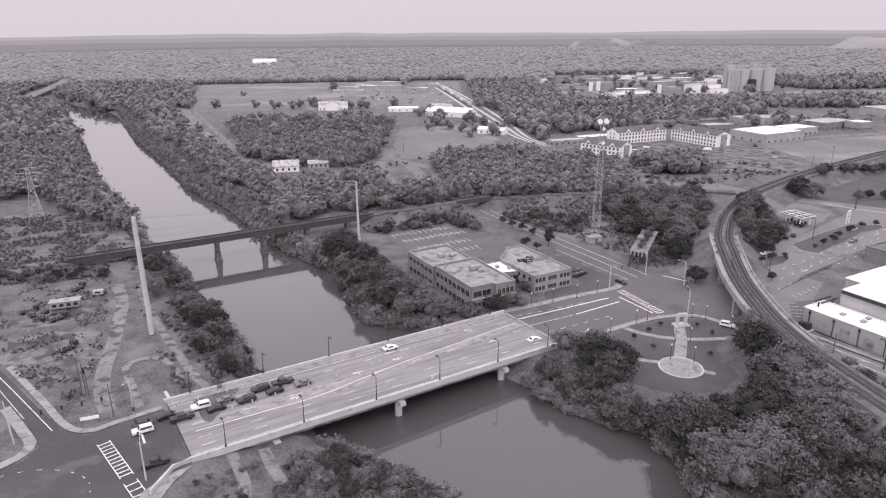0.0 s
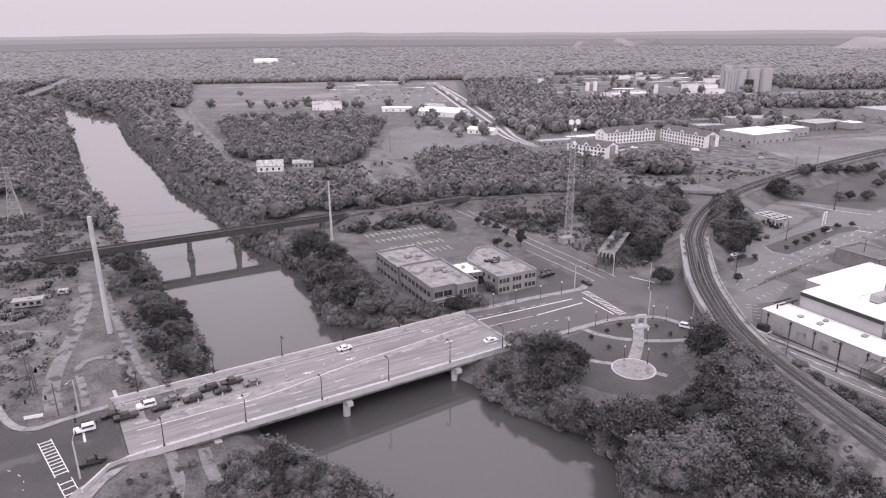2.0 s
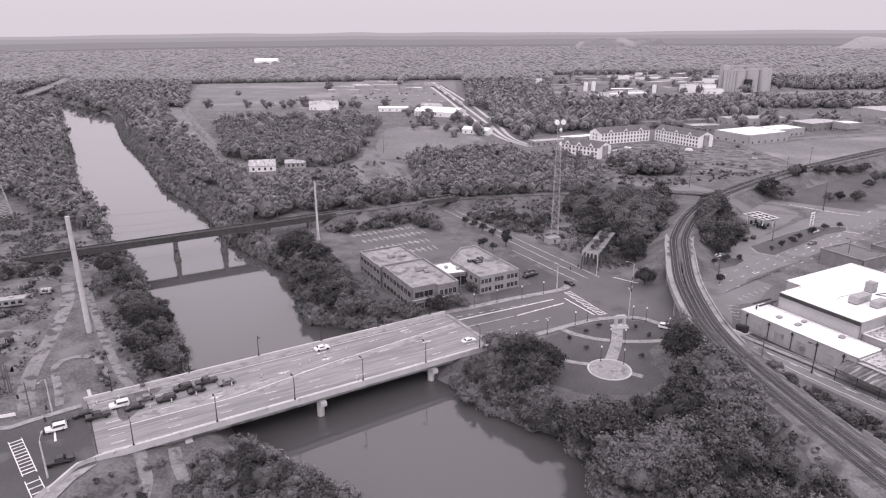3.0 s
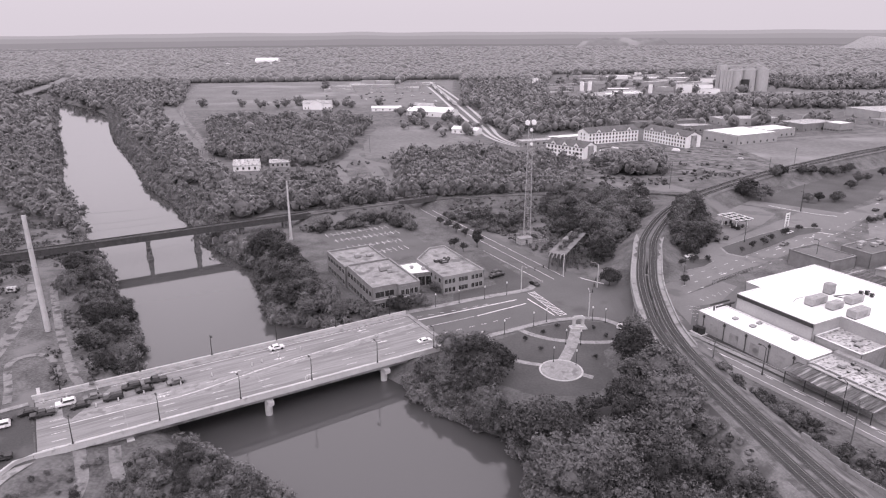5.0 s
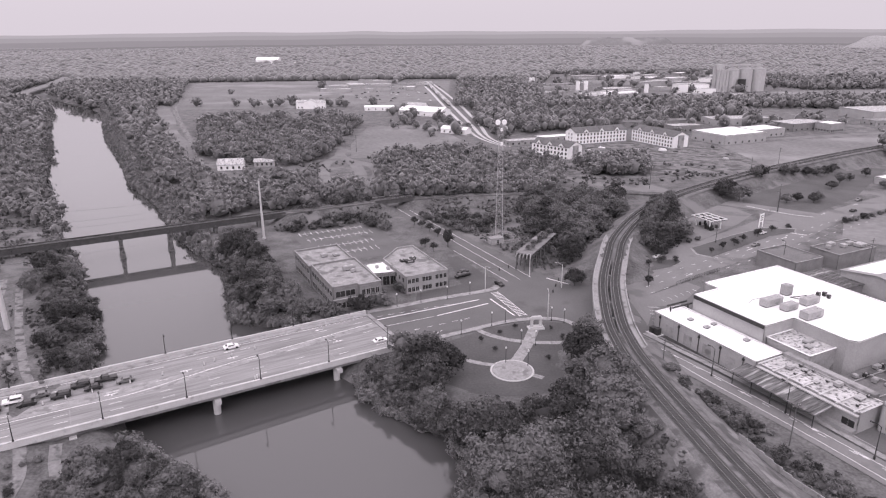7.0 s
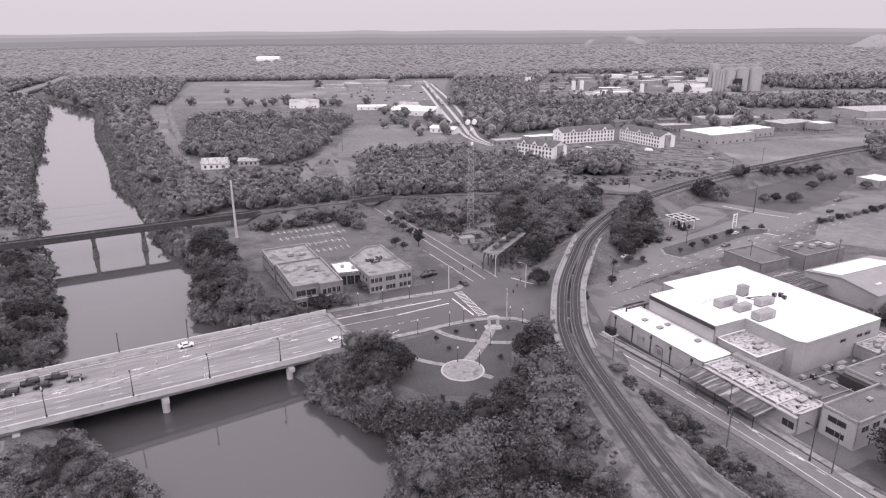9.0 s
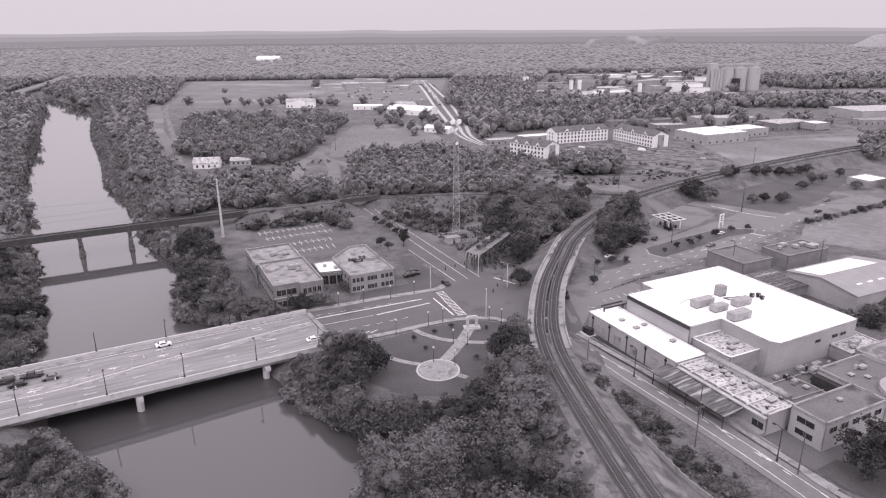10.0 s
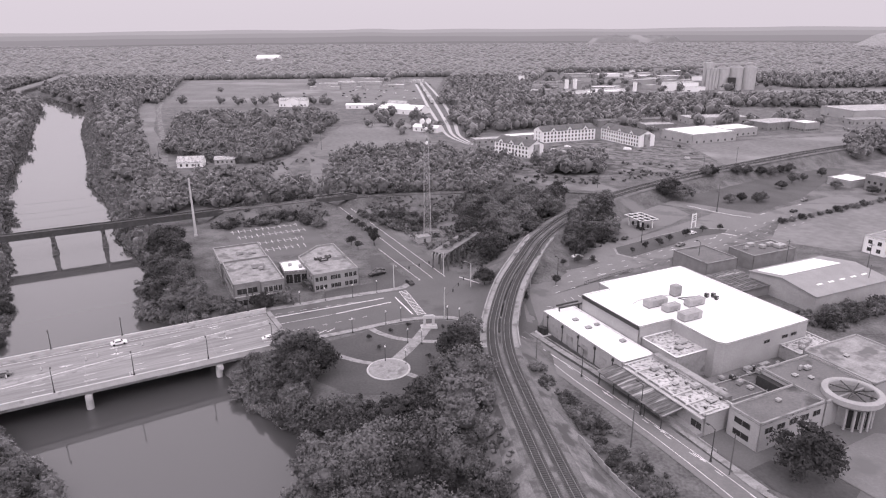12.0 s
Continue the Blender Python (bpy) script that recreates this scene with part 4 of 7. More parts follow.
part("ring_canopy", ring, M["cream_wall"], depot, "round open ring canopy over the entrance")
for a in (20, 65, 110, 155):
    c, s = math.cos(radians(a)), math.sin(radians(a))
    part("ring_beam", Solid().tube((cx + 0.4 - 4.9 * c, cy + 0.6 - 4.9 * s, 7.6), (cx + 0.4 + 4.9 * c, cy + 0.6 + 4.9 * s, 7.6), 0.14, n=6), M["dark_steel"], depot)
part("entrance_roof", Solid().tube((cx, cy, 5.604), (cx, cy, 5.9), 4.9, n=28), M["dark_roof"], depot)
for x, y, sx, sy, sz, mat in ((2.5, 26.3, 7.0, 2.6, 2.2, "cream_wall"), (4.0, 21.6, 5.0, 2.4, 1.9, "cream_wall"), (13.0, 21.6, 6.0, 2.4, 2.0, "cream_wall"), (4.5, 15.0, 6.6, 2.8, 2.3, "cream_wall"), (13.2, 29.4, 2.6, 2.4, 3.2, "grey_concrete"), (20.4, 24.0, 1.0, 1.0, 1.3, "dark_steel"), (22.2, 23.2, 1.0, 1.0, 1.3, "dark_steel"), (21.6, 21.4, 0.9, 0.9, 1.2, "dark_steel")):
    roof_unit(WB @ pose(x, y, 10.9), sx, sy, sz, mat)
for x, y, sx, sy, sz, z in ((-17.5, 37, 1.6, 1.4, 0.5, 5.8), (-17.4, 31, 1.8, 1.4, 0.5, 5.8), (-14.0, 31.5, 1.5, 1.2, 0.5, 5.8), (-14.2, 20, 1.6, 1.4, 0.5, 5.8), (-3.5, 9.5, 3.0, 1.6, 0.8, 7.5), (-6.0, 7.5, 2.0, 1.6, 0.7, 7.5), (-17, 4.5, 2.0, 1.4, 1.0, 5.4), (-17.5, -3, 1.8, 1.4, 0.4, 5.4), (-14.4, -6.5, 2.0, 1.5, 1.1, 5.4), (-15.5, -12.5, 2.2, 1.8, 0.6, 5.4), (11, -5, 2.6, 1.6, 1.5, 2.4), (8.5, -2.5, 2.2, 1.2, 1.1, 2.4), (14.0, -3.0, 3.0, 1.2, 1.2, 2.4), (-4, -21, 1.2, 1.0, 0.7, 6.85), (10, -14.5, 1.4, 1.2, 0.5, 6.55), (12.5, -17, 1.2, 1.2, 0.5, 6.55), (30, -14, 1.4, 1.2, 0.5, 7.0), (28, 0.5 - 4, 2.6, 1.6, 1.4, 5.7), (31, -2.5, 1.6, 1.4, 1.1, 5.7), (26, -4.5, 1.4, 1.2, 0.9, 5.7)):
    roof_unit(WB @ pose(x, y, z), sx, sy, sz, "galv", "small vent unit on the depot roof", "depot vents")
rc = random.Random(21)
for k in range(26):
    x, y = rc.uniform(-10.5, 20), rc.uniform(-16.5, -2)
    if x < 5.5 and y < -7.5:
        zc = 3.0
    elif x > 5.0 and y < -8.5:
        zc = 6.55
    else:
        zc = 2.4
    w, d, h = rc.uniform(0.6, 2.4), rc.uniform(0.5, 1.4), rc.uniform(0.4, 1.3)
    roof_unit(WB @ pose(x, y, zc, 0, 0, rc.choice((0, 0, 90, 12))), w, d, h, rc.choice(("galv", "grey_concrete", "dark_steel", "cream_wall")), "small weathered vent box in the sunken yard", "depot vents")
for k in range(10):
    x, y = rc.uniform(-21, -12.5), rc.uniform(-15.5, 9.5)
    roof_unit(WB @ pose(x, y, 5.4), rc.uniform(0.5, 1.2), rc.uniform(0.5, 1.0), rc.uniform(0.3, 0.6), rc.choice(("galv", "dark_steel", "rust_steel")), "small weathered vent box on the loading roof", "depot vents")
for y0, y1, x0, x1, zc in ((-3, -15, 2, 3, 3.2), (-4, -4.5, -10, 16, 2.7), (-12, -12.5, -11, 4, 3.3), (9, -15, -13.0, -12.6, 5.55)):
    duct = thing("roof_pipe", WB @ pose(0, 0, 0), "grey conduit run across the depot roofs", "pipe")
    part("run", Solid().path([(x0, y0, zc), ((x0 + x1) / 2 + 0.4, (y0 + y1) / 2, zc), (x1, y1, zc)], 0.13), M["galv"], duct)
pipe = thing("roof_pipe", WB @ pose(0, 0, 10.9), "thin dark pipe loop lying on the white roof", "pipe")
part("run", Solid().path([(12, 27, 0.2), (17.5, 25.6, 0.2), (17.0, 22.8, 0.2), (13.5, 23.8, 0.2), (12, 27, 0.2)], 0.12), M["dark_steel"], pipe)
part("run", Solid().path([(11.6, 30, 0.2), (0.5, 31, 0.2), (-3.0, 29.6, 0.2)], 0.1), M["galv"], pipe)
gantry = thing("loading_gantry", WB @ pose(-12.5, 43.4, 0), "dark steel loading frame beside the depot", "gantry")
part("beam", Solid().box(-6, 2, -0.2, 0.2, 7.2, 7.6).box(-6, 2, 1.8, 2.2, 7.2, 7.6), M["dark_steel"], gantry)
for x in (-5.6, 1.6):
    part("post", Solid().box(x - 0.15, x + 0.15, 0.8, 1.2, 0, 7.2), M["dark_steel"], gantry)
switch_box = thing("electrical_cabinet", WB @ pose(-24.2, 43.8, 0), "dark electrical cabinets on a slab beside the depot", "cabinet")
part("slab", Solid().box(-1.6, 1.6, -2.2, 2.2, -0.2, 0.15), M["concrete"], switch_box)
part("body", Solid().box(-0.8, 0.8, -1.7, -0.2, 0.154, 2.2).box(-0.8, 0.8, 0.1, 1.7, 0.154, 1.9), M["dark_steel"], switch_box)
drape("pavement", [(109.1, 184.6), (120.1, 169.7), (126.0, 159.8), (133.2, 147.9), (138.3, 136.0), (144.4, 123.1), (150.4, 114.1), (158.5, 105.2), (197.2, 102.4), (211.5, 152.2), (186.6, 167.0), (146.4, 216.5), (134.4, 227.4), (114.8, 208.4)], 0.07, M["asphalt"], "dark asphalt yard round the depot", "yard")
damp = [WB @ Vector(p) for p in ((-22.7, 13.5, 0), (-27.4, 13.5, 0), (-27.4, 37, 0), (-25.5, 41, 0), (-22.7, 41, 0))]
drape("pavement", [(p.x, p.y) for p in damp], 0.11, M["tar"], "dark damp tar strip along the depot wall", "yard", cell=3, ragged=0.4)
ribbon("pavement", [(107.6, 183.1), (114.2, 172.6), (122.2, 160.2), (135.3, 137.9), (143.4, 122.1), (149.5, 111.2)], 1.8, 0.2, M["walkway"], "pale concrete footway along the street", "footway")
retain = thing("retaining_wall", pose(0, 0, 0), "low pale wall along the depot yard", "wall")
pts, head = curve_points([(111.1, 180.1), (118.2, 168.7), (126.2, 156.3), (135.8, 139.4), (143.9, 123.6)], 3.0)
for (x0, y0), (x1, y1) in zip(pts, pts[1:]):
    z = float(base_height(x0, y0))
    part("wall_panel", Solid().prism([(x0, y0), (x1, y1), (x1 + 0.2, y1 + 0.15), (x0 + 0.2, y0 + 0.15)], z, z + 0.5), M["grey_concrete"], retain)
ribbon("pavement", [(144.4, 119.1), (148.0, 112.1), (154.5, 106.7), (163.4, 106.2), (173.3, 110.3), (183.2, 113.3)], 1.6, 0.22, M["walkway"], "curved pale kerb and footway round the corner bed", "footway")
drape("lawn", [(147.4, 119.6), (150.0, 113.6), (155.0, 109.7), (162.4, 108.7), (167.3, 114.2), (161.3, 121.1), (153.3, 123.1)], 0.16, M["lawn"], "dark planting bed under the large tree", "planting bed")
drape("pavement", [(163.3, 120.2), (169.3, 111.2), (183.2, 114.3), (197.0, 120.3), (194.9, 132.2), (181.0, 134.1), (171.1, 128.1)], 0.18, M["old_asphalt"], "pale paved forecourt at the round entrance", "forecourt")


# ---- the small park ----
drape("lawn", [(40, 172), (47, 180.5), (63, 191.5), (77.6, 196.4), (87, 194.5), (92, 184), (92, 172), (84, 162), (72, 150), (58, 150), (48, 156)], 0.06, M["lawn"], "mown dark lawn of the small park", "lawn")
ribbon("pavement", [(30.5, 177.6), (46, 184.2), (63, 193.6), (70, 196.6), (77.6, 198.0), (85, 197.0), (91, 190), (95, 183)], 2.2, 0.20, M["walkway"], "pale concrete footway round the park", "footway")
ribbon("pavement", [(56.5, 190), (60, 186.2), (66, 182.6), (72.4, 181.0), (80, 180.6), (88.6, 181.6), (92, 184)], 2.0, 0.15, M["walkway"], "curved pale path through the park", "path")
ribbon("pavement", [(74.8, 189.8), (73.6, 185.5), (71.4, 178), (68.6, 171), (66.4, 166)], 3.4, 0.13, M["walkway"], "straight pale path to the round plaza", "path")
ribbon("pavement", [(47.5, 172.5), (56, 168), (64, 165.5), (70, 162), (76, 158.5)], 1.8, 0.12, M["walkway"], "pale path past the round plaza", "path")
plaza = thing("plaza", pose(66.2, 163.4, 0.0), "round pale paved plaza in the lawn", "plaza", kind="structure")
part("paving", Solid().tube((0, 0, 0), (0, 0, 0.24), 5.6, n=48), M["walkway"], plaza)
part("rim", Solid().tube((0, 0, 0.0), (0, 0, 0.2), 6.1, n=48), M["concrete"], plaza)
monument = thing("monument", pose(75.6, 190.6, 0.1, 0, 0, 10), "small pale stone arch monument on a stepped base", "monument")
part("base", Solid().box(-2.6, 2.6, -1.4, 1.4, 0, 0.45).box(-2.1, 2.1, -1.0, 1.0, 0.454, 0.8), M["concrete"], monument)
for x in (-1.4, 1.4):
    part("pier", Solid().box(x - 0.4, x + 0.4, -0.45, 0.45, 0.804, 3.2), M["concrete"], monument)
part("lintel", Solid().box(-1.9, 1.9, -0.5, 0.5, 3.204, 3.8).prism([(-1.5, -0.4), (1.5, -0.4), (1.5, 0.4), (-1.5, 0.4)], 3.8, 4.2), M["concrete"], monument)


def park_lamp(m):
    p = thing("park_lamp", m, "slender dark park lamp with a globe", "park lamp", "park lamps")
    part("base", Solid().tube((0, 0, 0), (0, 0, 0.6), 0.18, 0.11, 8), M["dark_steel"], p)
    part("pole", Solid().tube((0, 0, 0.6), (0, 0, 4.4), 0.08, 0.06, 8), M["dark_steel"], p)
    part("globe", Solid().tube((0, 0, 4.4), (0, 0, 4.65), 0.16, 0.26, 10).tube((0, 0, 4.65), (0, 0, 5.0), 0.26, 0.1, 10), M["lamp_glass"], p)
    return p


lamp_p = park_lamp(pose(61.7, 192.0, 0.1))
for x, y in ((66.2, 195.0), (81.2, 196.4), (85.1, 195.0), (70.0, 179.4), (74.3, 178.9), (64.7, 168.0), (70.8, 166.2), (47, 214), (38, 210.5), (30, 207), (55, 218), (52, 186), (90, 187)):
    copy_thing(lamp_p, pose(x, y, 0.1))
ribbon("pavement", [(18.6, 201.6), (30, 207), (42.7, 213.6), (55, 219), (63.5, 223.4), (66.5, 229)], 2.6, 0.22, M["walkway"], "pale concrete footway before the office", "footway")
drape("lawn", [(36, 211.5), (62, 224), (65, 231), (50, 260), (46, 258), (52, 228), (36, 219)], 0.05, M["lawn"], "dark lawn beside the office", "lawn")


# ---- road markings ----
def crosswalk(a, b, width, n, z_lift, parent):
    """Two lines from a to b and n bars between them."""
    a, b = Vector(a), Vector(b)
    d = (b - a).normalized()
    s = Vector((-d.y, d.x)) * width / 2

    def quad(p, q, half):
        pts = [p - half, q - half, q + half, p + half]
        return Solid().add([(v.x, v.y, float(base_height(v.x, v.y)) + z_lift) for v in pts], [(0, 1, 2, 3)])
    for side in (s, -s):
        part("crossing_line", quad(a + side, b + side, side.normalized() * 0.1), M["paint"], parent)
    for i in range(n):
        p = a + (b - a) * ((i + 0.5) / n)
        part("crossing_bar", quad(p - s * 0.93, p + s * 0.93, d * 0.17), M["paint"], parent)


crosswalk((-76.8, 126.6), (-66.0, 114.6), 2.6, 11, 0.118, west_road)
crosswalk((-64.6, 113.0), (-58.6, 106.4), 2.6, 4, 0.118, west_road)
crosswalk((63.8, 220.6), (72.6, 200.2), 2.6, 18, 0.118, east_road)


def painted(pts, width, lift, parent, step=4.0):
    ribbon("road_line", pts, width, lift, M["paint"], parent=parent, step=step)


for k in range(9):
    a = radians(150 - 17 * k)
    painted([(-84 + 13 * math.cos(a), 108 + 9 * math.sin(a)), (-84 + 13 * math.cos(a - 0.09), 108 + 9 * math.sin(a - 0.09))], 0.14, 0.12, west_road, 0.5)
painted([(-72.6, 134.6), (-66.4, 124.8)], 0.45, 0.12, west_road, 2)
painted([(-172, 202.5), (-120.5, 157.6), (-101, 140.3), (-89.5, 130)], 0.2, 0.12, west_road)
painted([(-168, 199), (-112, 147), (-98, 134)], 0.15, 0.12, west_road)
for a, b in (((22.5, 195.3), (60, 214.5)), ((25, 190.0), (44, 199.8)), ((44, 199.8), (62.5, 211.0))):
    painted([a, b], 0.5 if a[1] > 195 else 0.2, 0.12, east_road)
painted([(62.0, 214.4), (70.5, 198.6)], 0.5, 0.121, east_road, 2)
for k in range(7):
    t = k / 7
    painted([(24 + 26 * t, 198.6 + 11.8 * t), (26.2 + 26 * t, 199.6 + 11.8 * t)], 0.16, 0.12, east_road, 1)
    painted([(29 + 28 * t, 184.6 + 14.8 * t), (31.2 + 28 * t, 185.7 + 14.8 * t)], 0.16, 0.12, east_road, 1)
for k in range(6):
    painted([(32 + 2.4 * k, 180.2 + 1.2 * k), (34.2 + 2.4 * k, 183.0 + 1.2 * k)], 0.3, 0.12, east_road, 1)
painted([(84, 235), (92.5, 228)], 0.5, 0.12, east_road, 2)
painted([(90.5, 188.4), (94.6, 191.9)], 0.5, 0.12, east_road, 2)
for a, b in (((74, 233.5), (14, 343)), ((78.6, 235.4), (20, 341)), ((69.5, 231), (48, 268))):
    painted([a, b], 0.2, 0.12, east_road, 6)
painted([(104.1, 181.5), (118.8, 158.5), (132.4, 135.3), (141.1, 119.7), (149.6, 103.2)], 0.16, 0.14, dock_road)
painted([(105.6, 177.6), (114.8, 158.3), (128.4, 135.1), (137.2, 118.7), (144.6, 103.2)], 0.16, 0.14, dock_road)
for k in range(9):
    t = k / 9
    painted([(112 + 32 * t, 169 - 56 * t), (113.3 + 32 * t, 166.8 - 56 * t)], 0.18, 0.14, dock_road, 1)
for x, y, turn in ((132.8, 133.6, -60), (138.5, 123.5, -60), (145.7, 110.7, -60), (123.8, 148.3, 120)):
    arrow(pose(x, y, 2.36, 0, 0, turn), dock_road, 1.1)
for k in range(22):
    t = k / 22
    for off in (0, 6.0, -6.0):
        x, y = 118 + 130 * t, 221 + 93 * t + off
        painted([(x, y), (x + 2.4, y + 1.7)], 0.2, 0.10, boulevard, 1)
painted([(198.7, 334.0), (211.7, 319.7), (225.7, 310.8)], 0.5, 0.10, boulevard)
painted([(191.7, 292.2), (208.1, 280.9)], 0.6, 0.10, boulevard)
for k, (x, y) in enumerate(((137.3, 233.4), (171.7, 263.3), (193.3, 279.3), (230.5, 319.2), (256.1, 337.2))):
    arrow(pose(x, y, 2.3, 0, 0, 35), boulevard, 1.2)


def median(ring):
    drape("median", ring, 0.2, M["lawn"], "kerbed planted grass median", "median")
    n = len(ring)
    cxm, cym = sum(p[0] for p in ring) / n, sum(p[1] for p in ring) / n
    drape("kerb", [(cxm + (x - cxm) * 1.03 + 0.2 * (1 if x > cxm else -1), cym + (y - cym) * 1.05) for x, y in ring], 0.16, M["walkway"], "pale concrete kerb round the median", "kerb")


median([(107.0, 236.2), (127.5, 249.0), (137.6, 250.5), (138.5, 247.3), (132.8, 241.5), (108.6, 228.8)])
median([(148.5, 264.8), (171.5, 282.2), (190.2, 294.2), (204.1, 292.3), (201.1, 287.3), (188.6, 281.7), (169.7, 266.3), (152.9, 253.3), (148.3, 257.3)])

# ---- parking lots ----
car_park = drape("car_park", [(-28, 291), (9, 304), (14, 296), (30, 264), (8, 256), (-2, 244), (-15, 268)], 0.06, M["asphalt"], "dark asphalt car park behind the office", "car park")
step_u, step_v = Vector((0.882, 0.472)), Vector((-0.472, 0.882))
for row, (n, start) in enumerate(((8, (-4, 262)), (9, (-10, 271)), (11, (-17, 281)), (11, (-23, 289)))):
    a = Vector(start)
    painted([a - step_u * 1, a + step_u * (2.7 * n + 1)], 0.2, 0.09, car_park, 6)
    for k in range(n + 1):
        p = a + step_u * 2.7 * k
        painted([p - step_v * 2.7, p + step_v * 2.7], 0.2, 0.094, car_park, 1.3)
depot_lot = drape("car_park", [(106.3, 213.4), (113.3, 210.3), (133.9, 225.7), (137.4, 220.9), (125.4, 205.6), (115.8, 203.0), (110.0, 188.5), (106.5, 191.5)], 0.09, M["old_asphalt"], "worn pale car park beside the depot", "car park")
for k in range(6):
    p = Vector((121 + 2.7 * k, 207.5 + 1.9 * k))
    painted([p, p + Vector((-1.6, 3.6))], 0.16, 0.11, depot_lot, 2)
for k in range(5):
    p = Vector((112.5 + 0.3 * k, 192 + 2.8 * k))
    painted([p, p + Vector((4.4, -1.2))], 0.16, 0.11, depot_lot, 2)
fence = thing("fence", pose(129.3, 222.8, 2.2, 0, 0, 35.5), "dark metal railing along the boulevard", "fence")
for k in range(26):
    part("post", Solid().tube((k, 0, 0), (k, 0, 1.5), 0.05, n=6), M["dark_steel"], fence)
part("top_rail", Solid().box(0, 25, -0.04, 0.04, 1.4, 1.5), M["dark_steel"], fence)
part("bottom_rail", Solid().box(0, 25, -0.04, 0.04, 0.3, 0.38), M["dark_steel"], fence)

# ---- filling station ----
station_yard = drape("car_park", [(128.1, 263.2), (141.9, 263.2), (161.6, 281.2), (181.2, 300.1), (194.9, 317.1), (190.8, 331.0), (170.8, 342.9), (155.2, 318.9), (145.6, 293.0), (138.8, 281.1)], 0.11, M["old_asphalt"], "pale worn forecourt of the filling station", "forecourt")
GS = pose(166, 296, 2.2, 0, 0, 24)
station = thing("fuel_canopy", GS, "flat open-framed canopy on posts over fuel pumps", "canopy")
for x in np.linspace(-4.6, 4.6, 4):
    part("beam", Solid().box(x - 0.12, x + 0.12, -6.2, 6.2, 4.6, 5.0), M["white_wall"], station)
for y in np.linspace(-6, 6, 4):
    part("cross_beam", Solid().box(-4.8, 4.8, y - 0.1, y + 0.1, 4.65, 4.95), M["white_wall"], station)
part("canopy_deck", Solid().box(-4.6, 4.6, -6, 6, 4.4, 4.596), M["tyre"], station, "dark canopy panels")
for x in (-3.2, 3.2):
    for y in (-4.2, 4.2):
        part("post", Solid().box(x - 0.2, x + 0.2, y - 0.2, y + 0.2, 0, 4.4), M["white_wall"], station)
for y in (-3.6, 0, 3.6):
    part("pump_island", Solid().box(-2.4, 2.4, y - 0.5, y + 0.5, 0, 0.18), M["concrete"], station)
    for x in (-1.4, 1.4):
        part("fuel_pump", Solid().box(x - 0.35, x + 0.35, y - 0.3, y + 0.3, 0.184, 1.9), M["dark_steel"], station)
GB = pose(148, 298, 2.2, 0, 0, 24)
shop = thing("shop_building", GB, "small flat-roofed filling station shop", "shop")
shell(shop, [(-7, -5), (7, -5), (7, 5), (-7, 5)], -0.3, 4.2, "tan_brick", "grey_roof", 0.3)
window_row(shop, (-7, -5), (7, -5), 0.6, 5, 2.2, 2.0)
for i, (x, y, p, t) in enumerate(((141, 266, "car_grey", 30), (140, 271, "car_dark", 60), (145, 271.5, "car_dark", 60), (150, 273.5, "car_dark", 60), (155, 277, "car_dark", 60), (164.9, 291.5, "car_dark", 110), (172, 341, "car_white", 20), (131, 252, "car_white", 20), (186, 285, "car_white", 35), (247, 323, "car_dark", 35), (176, 268, "car_grey", 215), (262, 345, "car_grey", 215))):
    base = {"car_grey": saloon["car_grey"], "car_dark": saloon["car_dark"], "car_white": saloon["car_white"]}[p]
    tagged(copy_thing(base, pose(x, y, 2.34, 0, 0, t)), {"car_grey": "grey saloon car near the filling station", "car_dark": "dark saloon car near the filling station", "car_white": "white saloon car near the filling station"}[p], group="cars near the filling station")
for i, (x, y) in enumerate(((51.5, 235.5), (53.5, 237), (52.6, 240))):
    tagged(copy_thing(saloon["car_dark"], pose(x, y, 0.1, 0, 0, 40)), "dark saloon car parked beside the office", group="cars near the office")
sign = thing("price_sign", pose(190, 296, 2.2, 0, 0, 35), "tall pale price sign of the filling station", "sign")
part("post", Solid().box(-1.5, -1.2, -0.15, 0.15, 0, 6.5).box(1.2, 1.5, -0.15, 0.15, 0, 6.5), M["white_wall"], sign)
part("panel", Solid().box(-1.2, 1.2, -0.12, 0.12, 2.6, 6.4), M["white_wall"], sign)
for z in (3.2, 4.2, 5.2):
    part("letter_bar", Solid().box(-0.9, 0.9, -0.15, -0.122, z, z + 0.5), M["dark_steel"], sign)
drape("lawn", [(199.6, 341.0), (216.0, 378.8), (296.6, 445.7), (327.5, 429.0), (261.9, 349.2), (228.5, 321.2), (212.6, 325.1)], 0.07, M["lawn"], "sloping mown lawn beyond the boulevard", "lawn")
drape("lawn", [(230.7, 301.3), (309.5, 348.4), (412.0, 406.4), (412.8, 331.9), (294.5, 271.8), (240.0, 263.6), (217.1, 277.4)], 0.06, M["field"], "dry open lot beside the boulevard", "open lot")


# ---- brick works behind the depot ----
def flat_building(x, y, sx, sy, h, turn, wall, roof, label, z=None, rows=0, cols=0, category="building", lip=0.3, group=""):
    """A plain flat-roofed building, its base corner-free centre at x, y."""
    z = float(base_height(x, y)) if z is None else z
    b = thing("building", pose(x, y, z, 0, 0, turn), label, category, group)
    shell(b, [(-sx / 2, -sy / 2), (sx / 2, -sy / 2), (sx / 2, sy / 2), (-sx / 2, sy / 2)], -0.6, h, wall, roof, lip)
    for r in range(rows):
        window_row(b, (-sx / 2, -sy / 2), (sx / 2, -sy / 2), 1.0 + r * 3.1, cols, 1.5, 1.5)
        window_row(b, (-sx / 2, sy / 2), (-sx / 2, -sy / 2), 1.0 + r * 3.1, max(2, int(cols * sy / sx)), 1.5, 1.5)
    return b


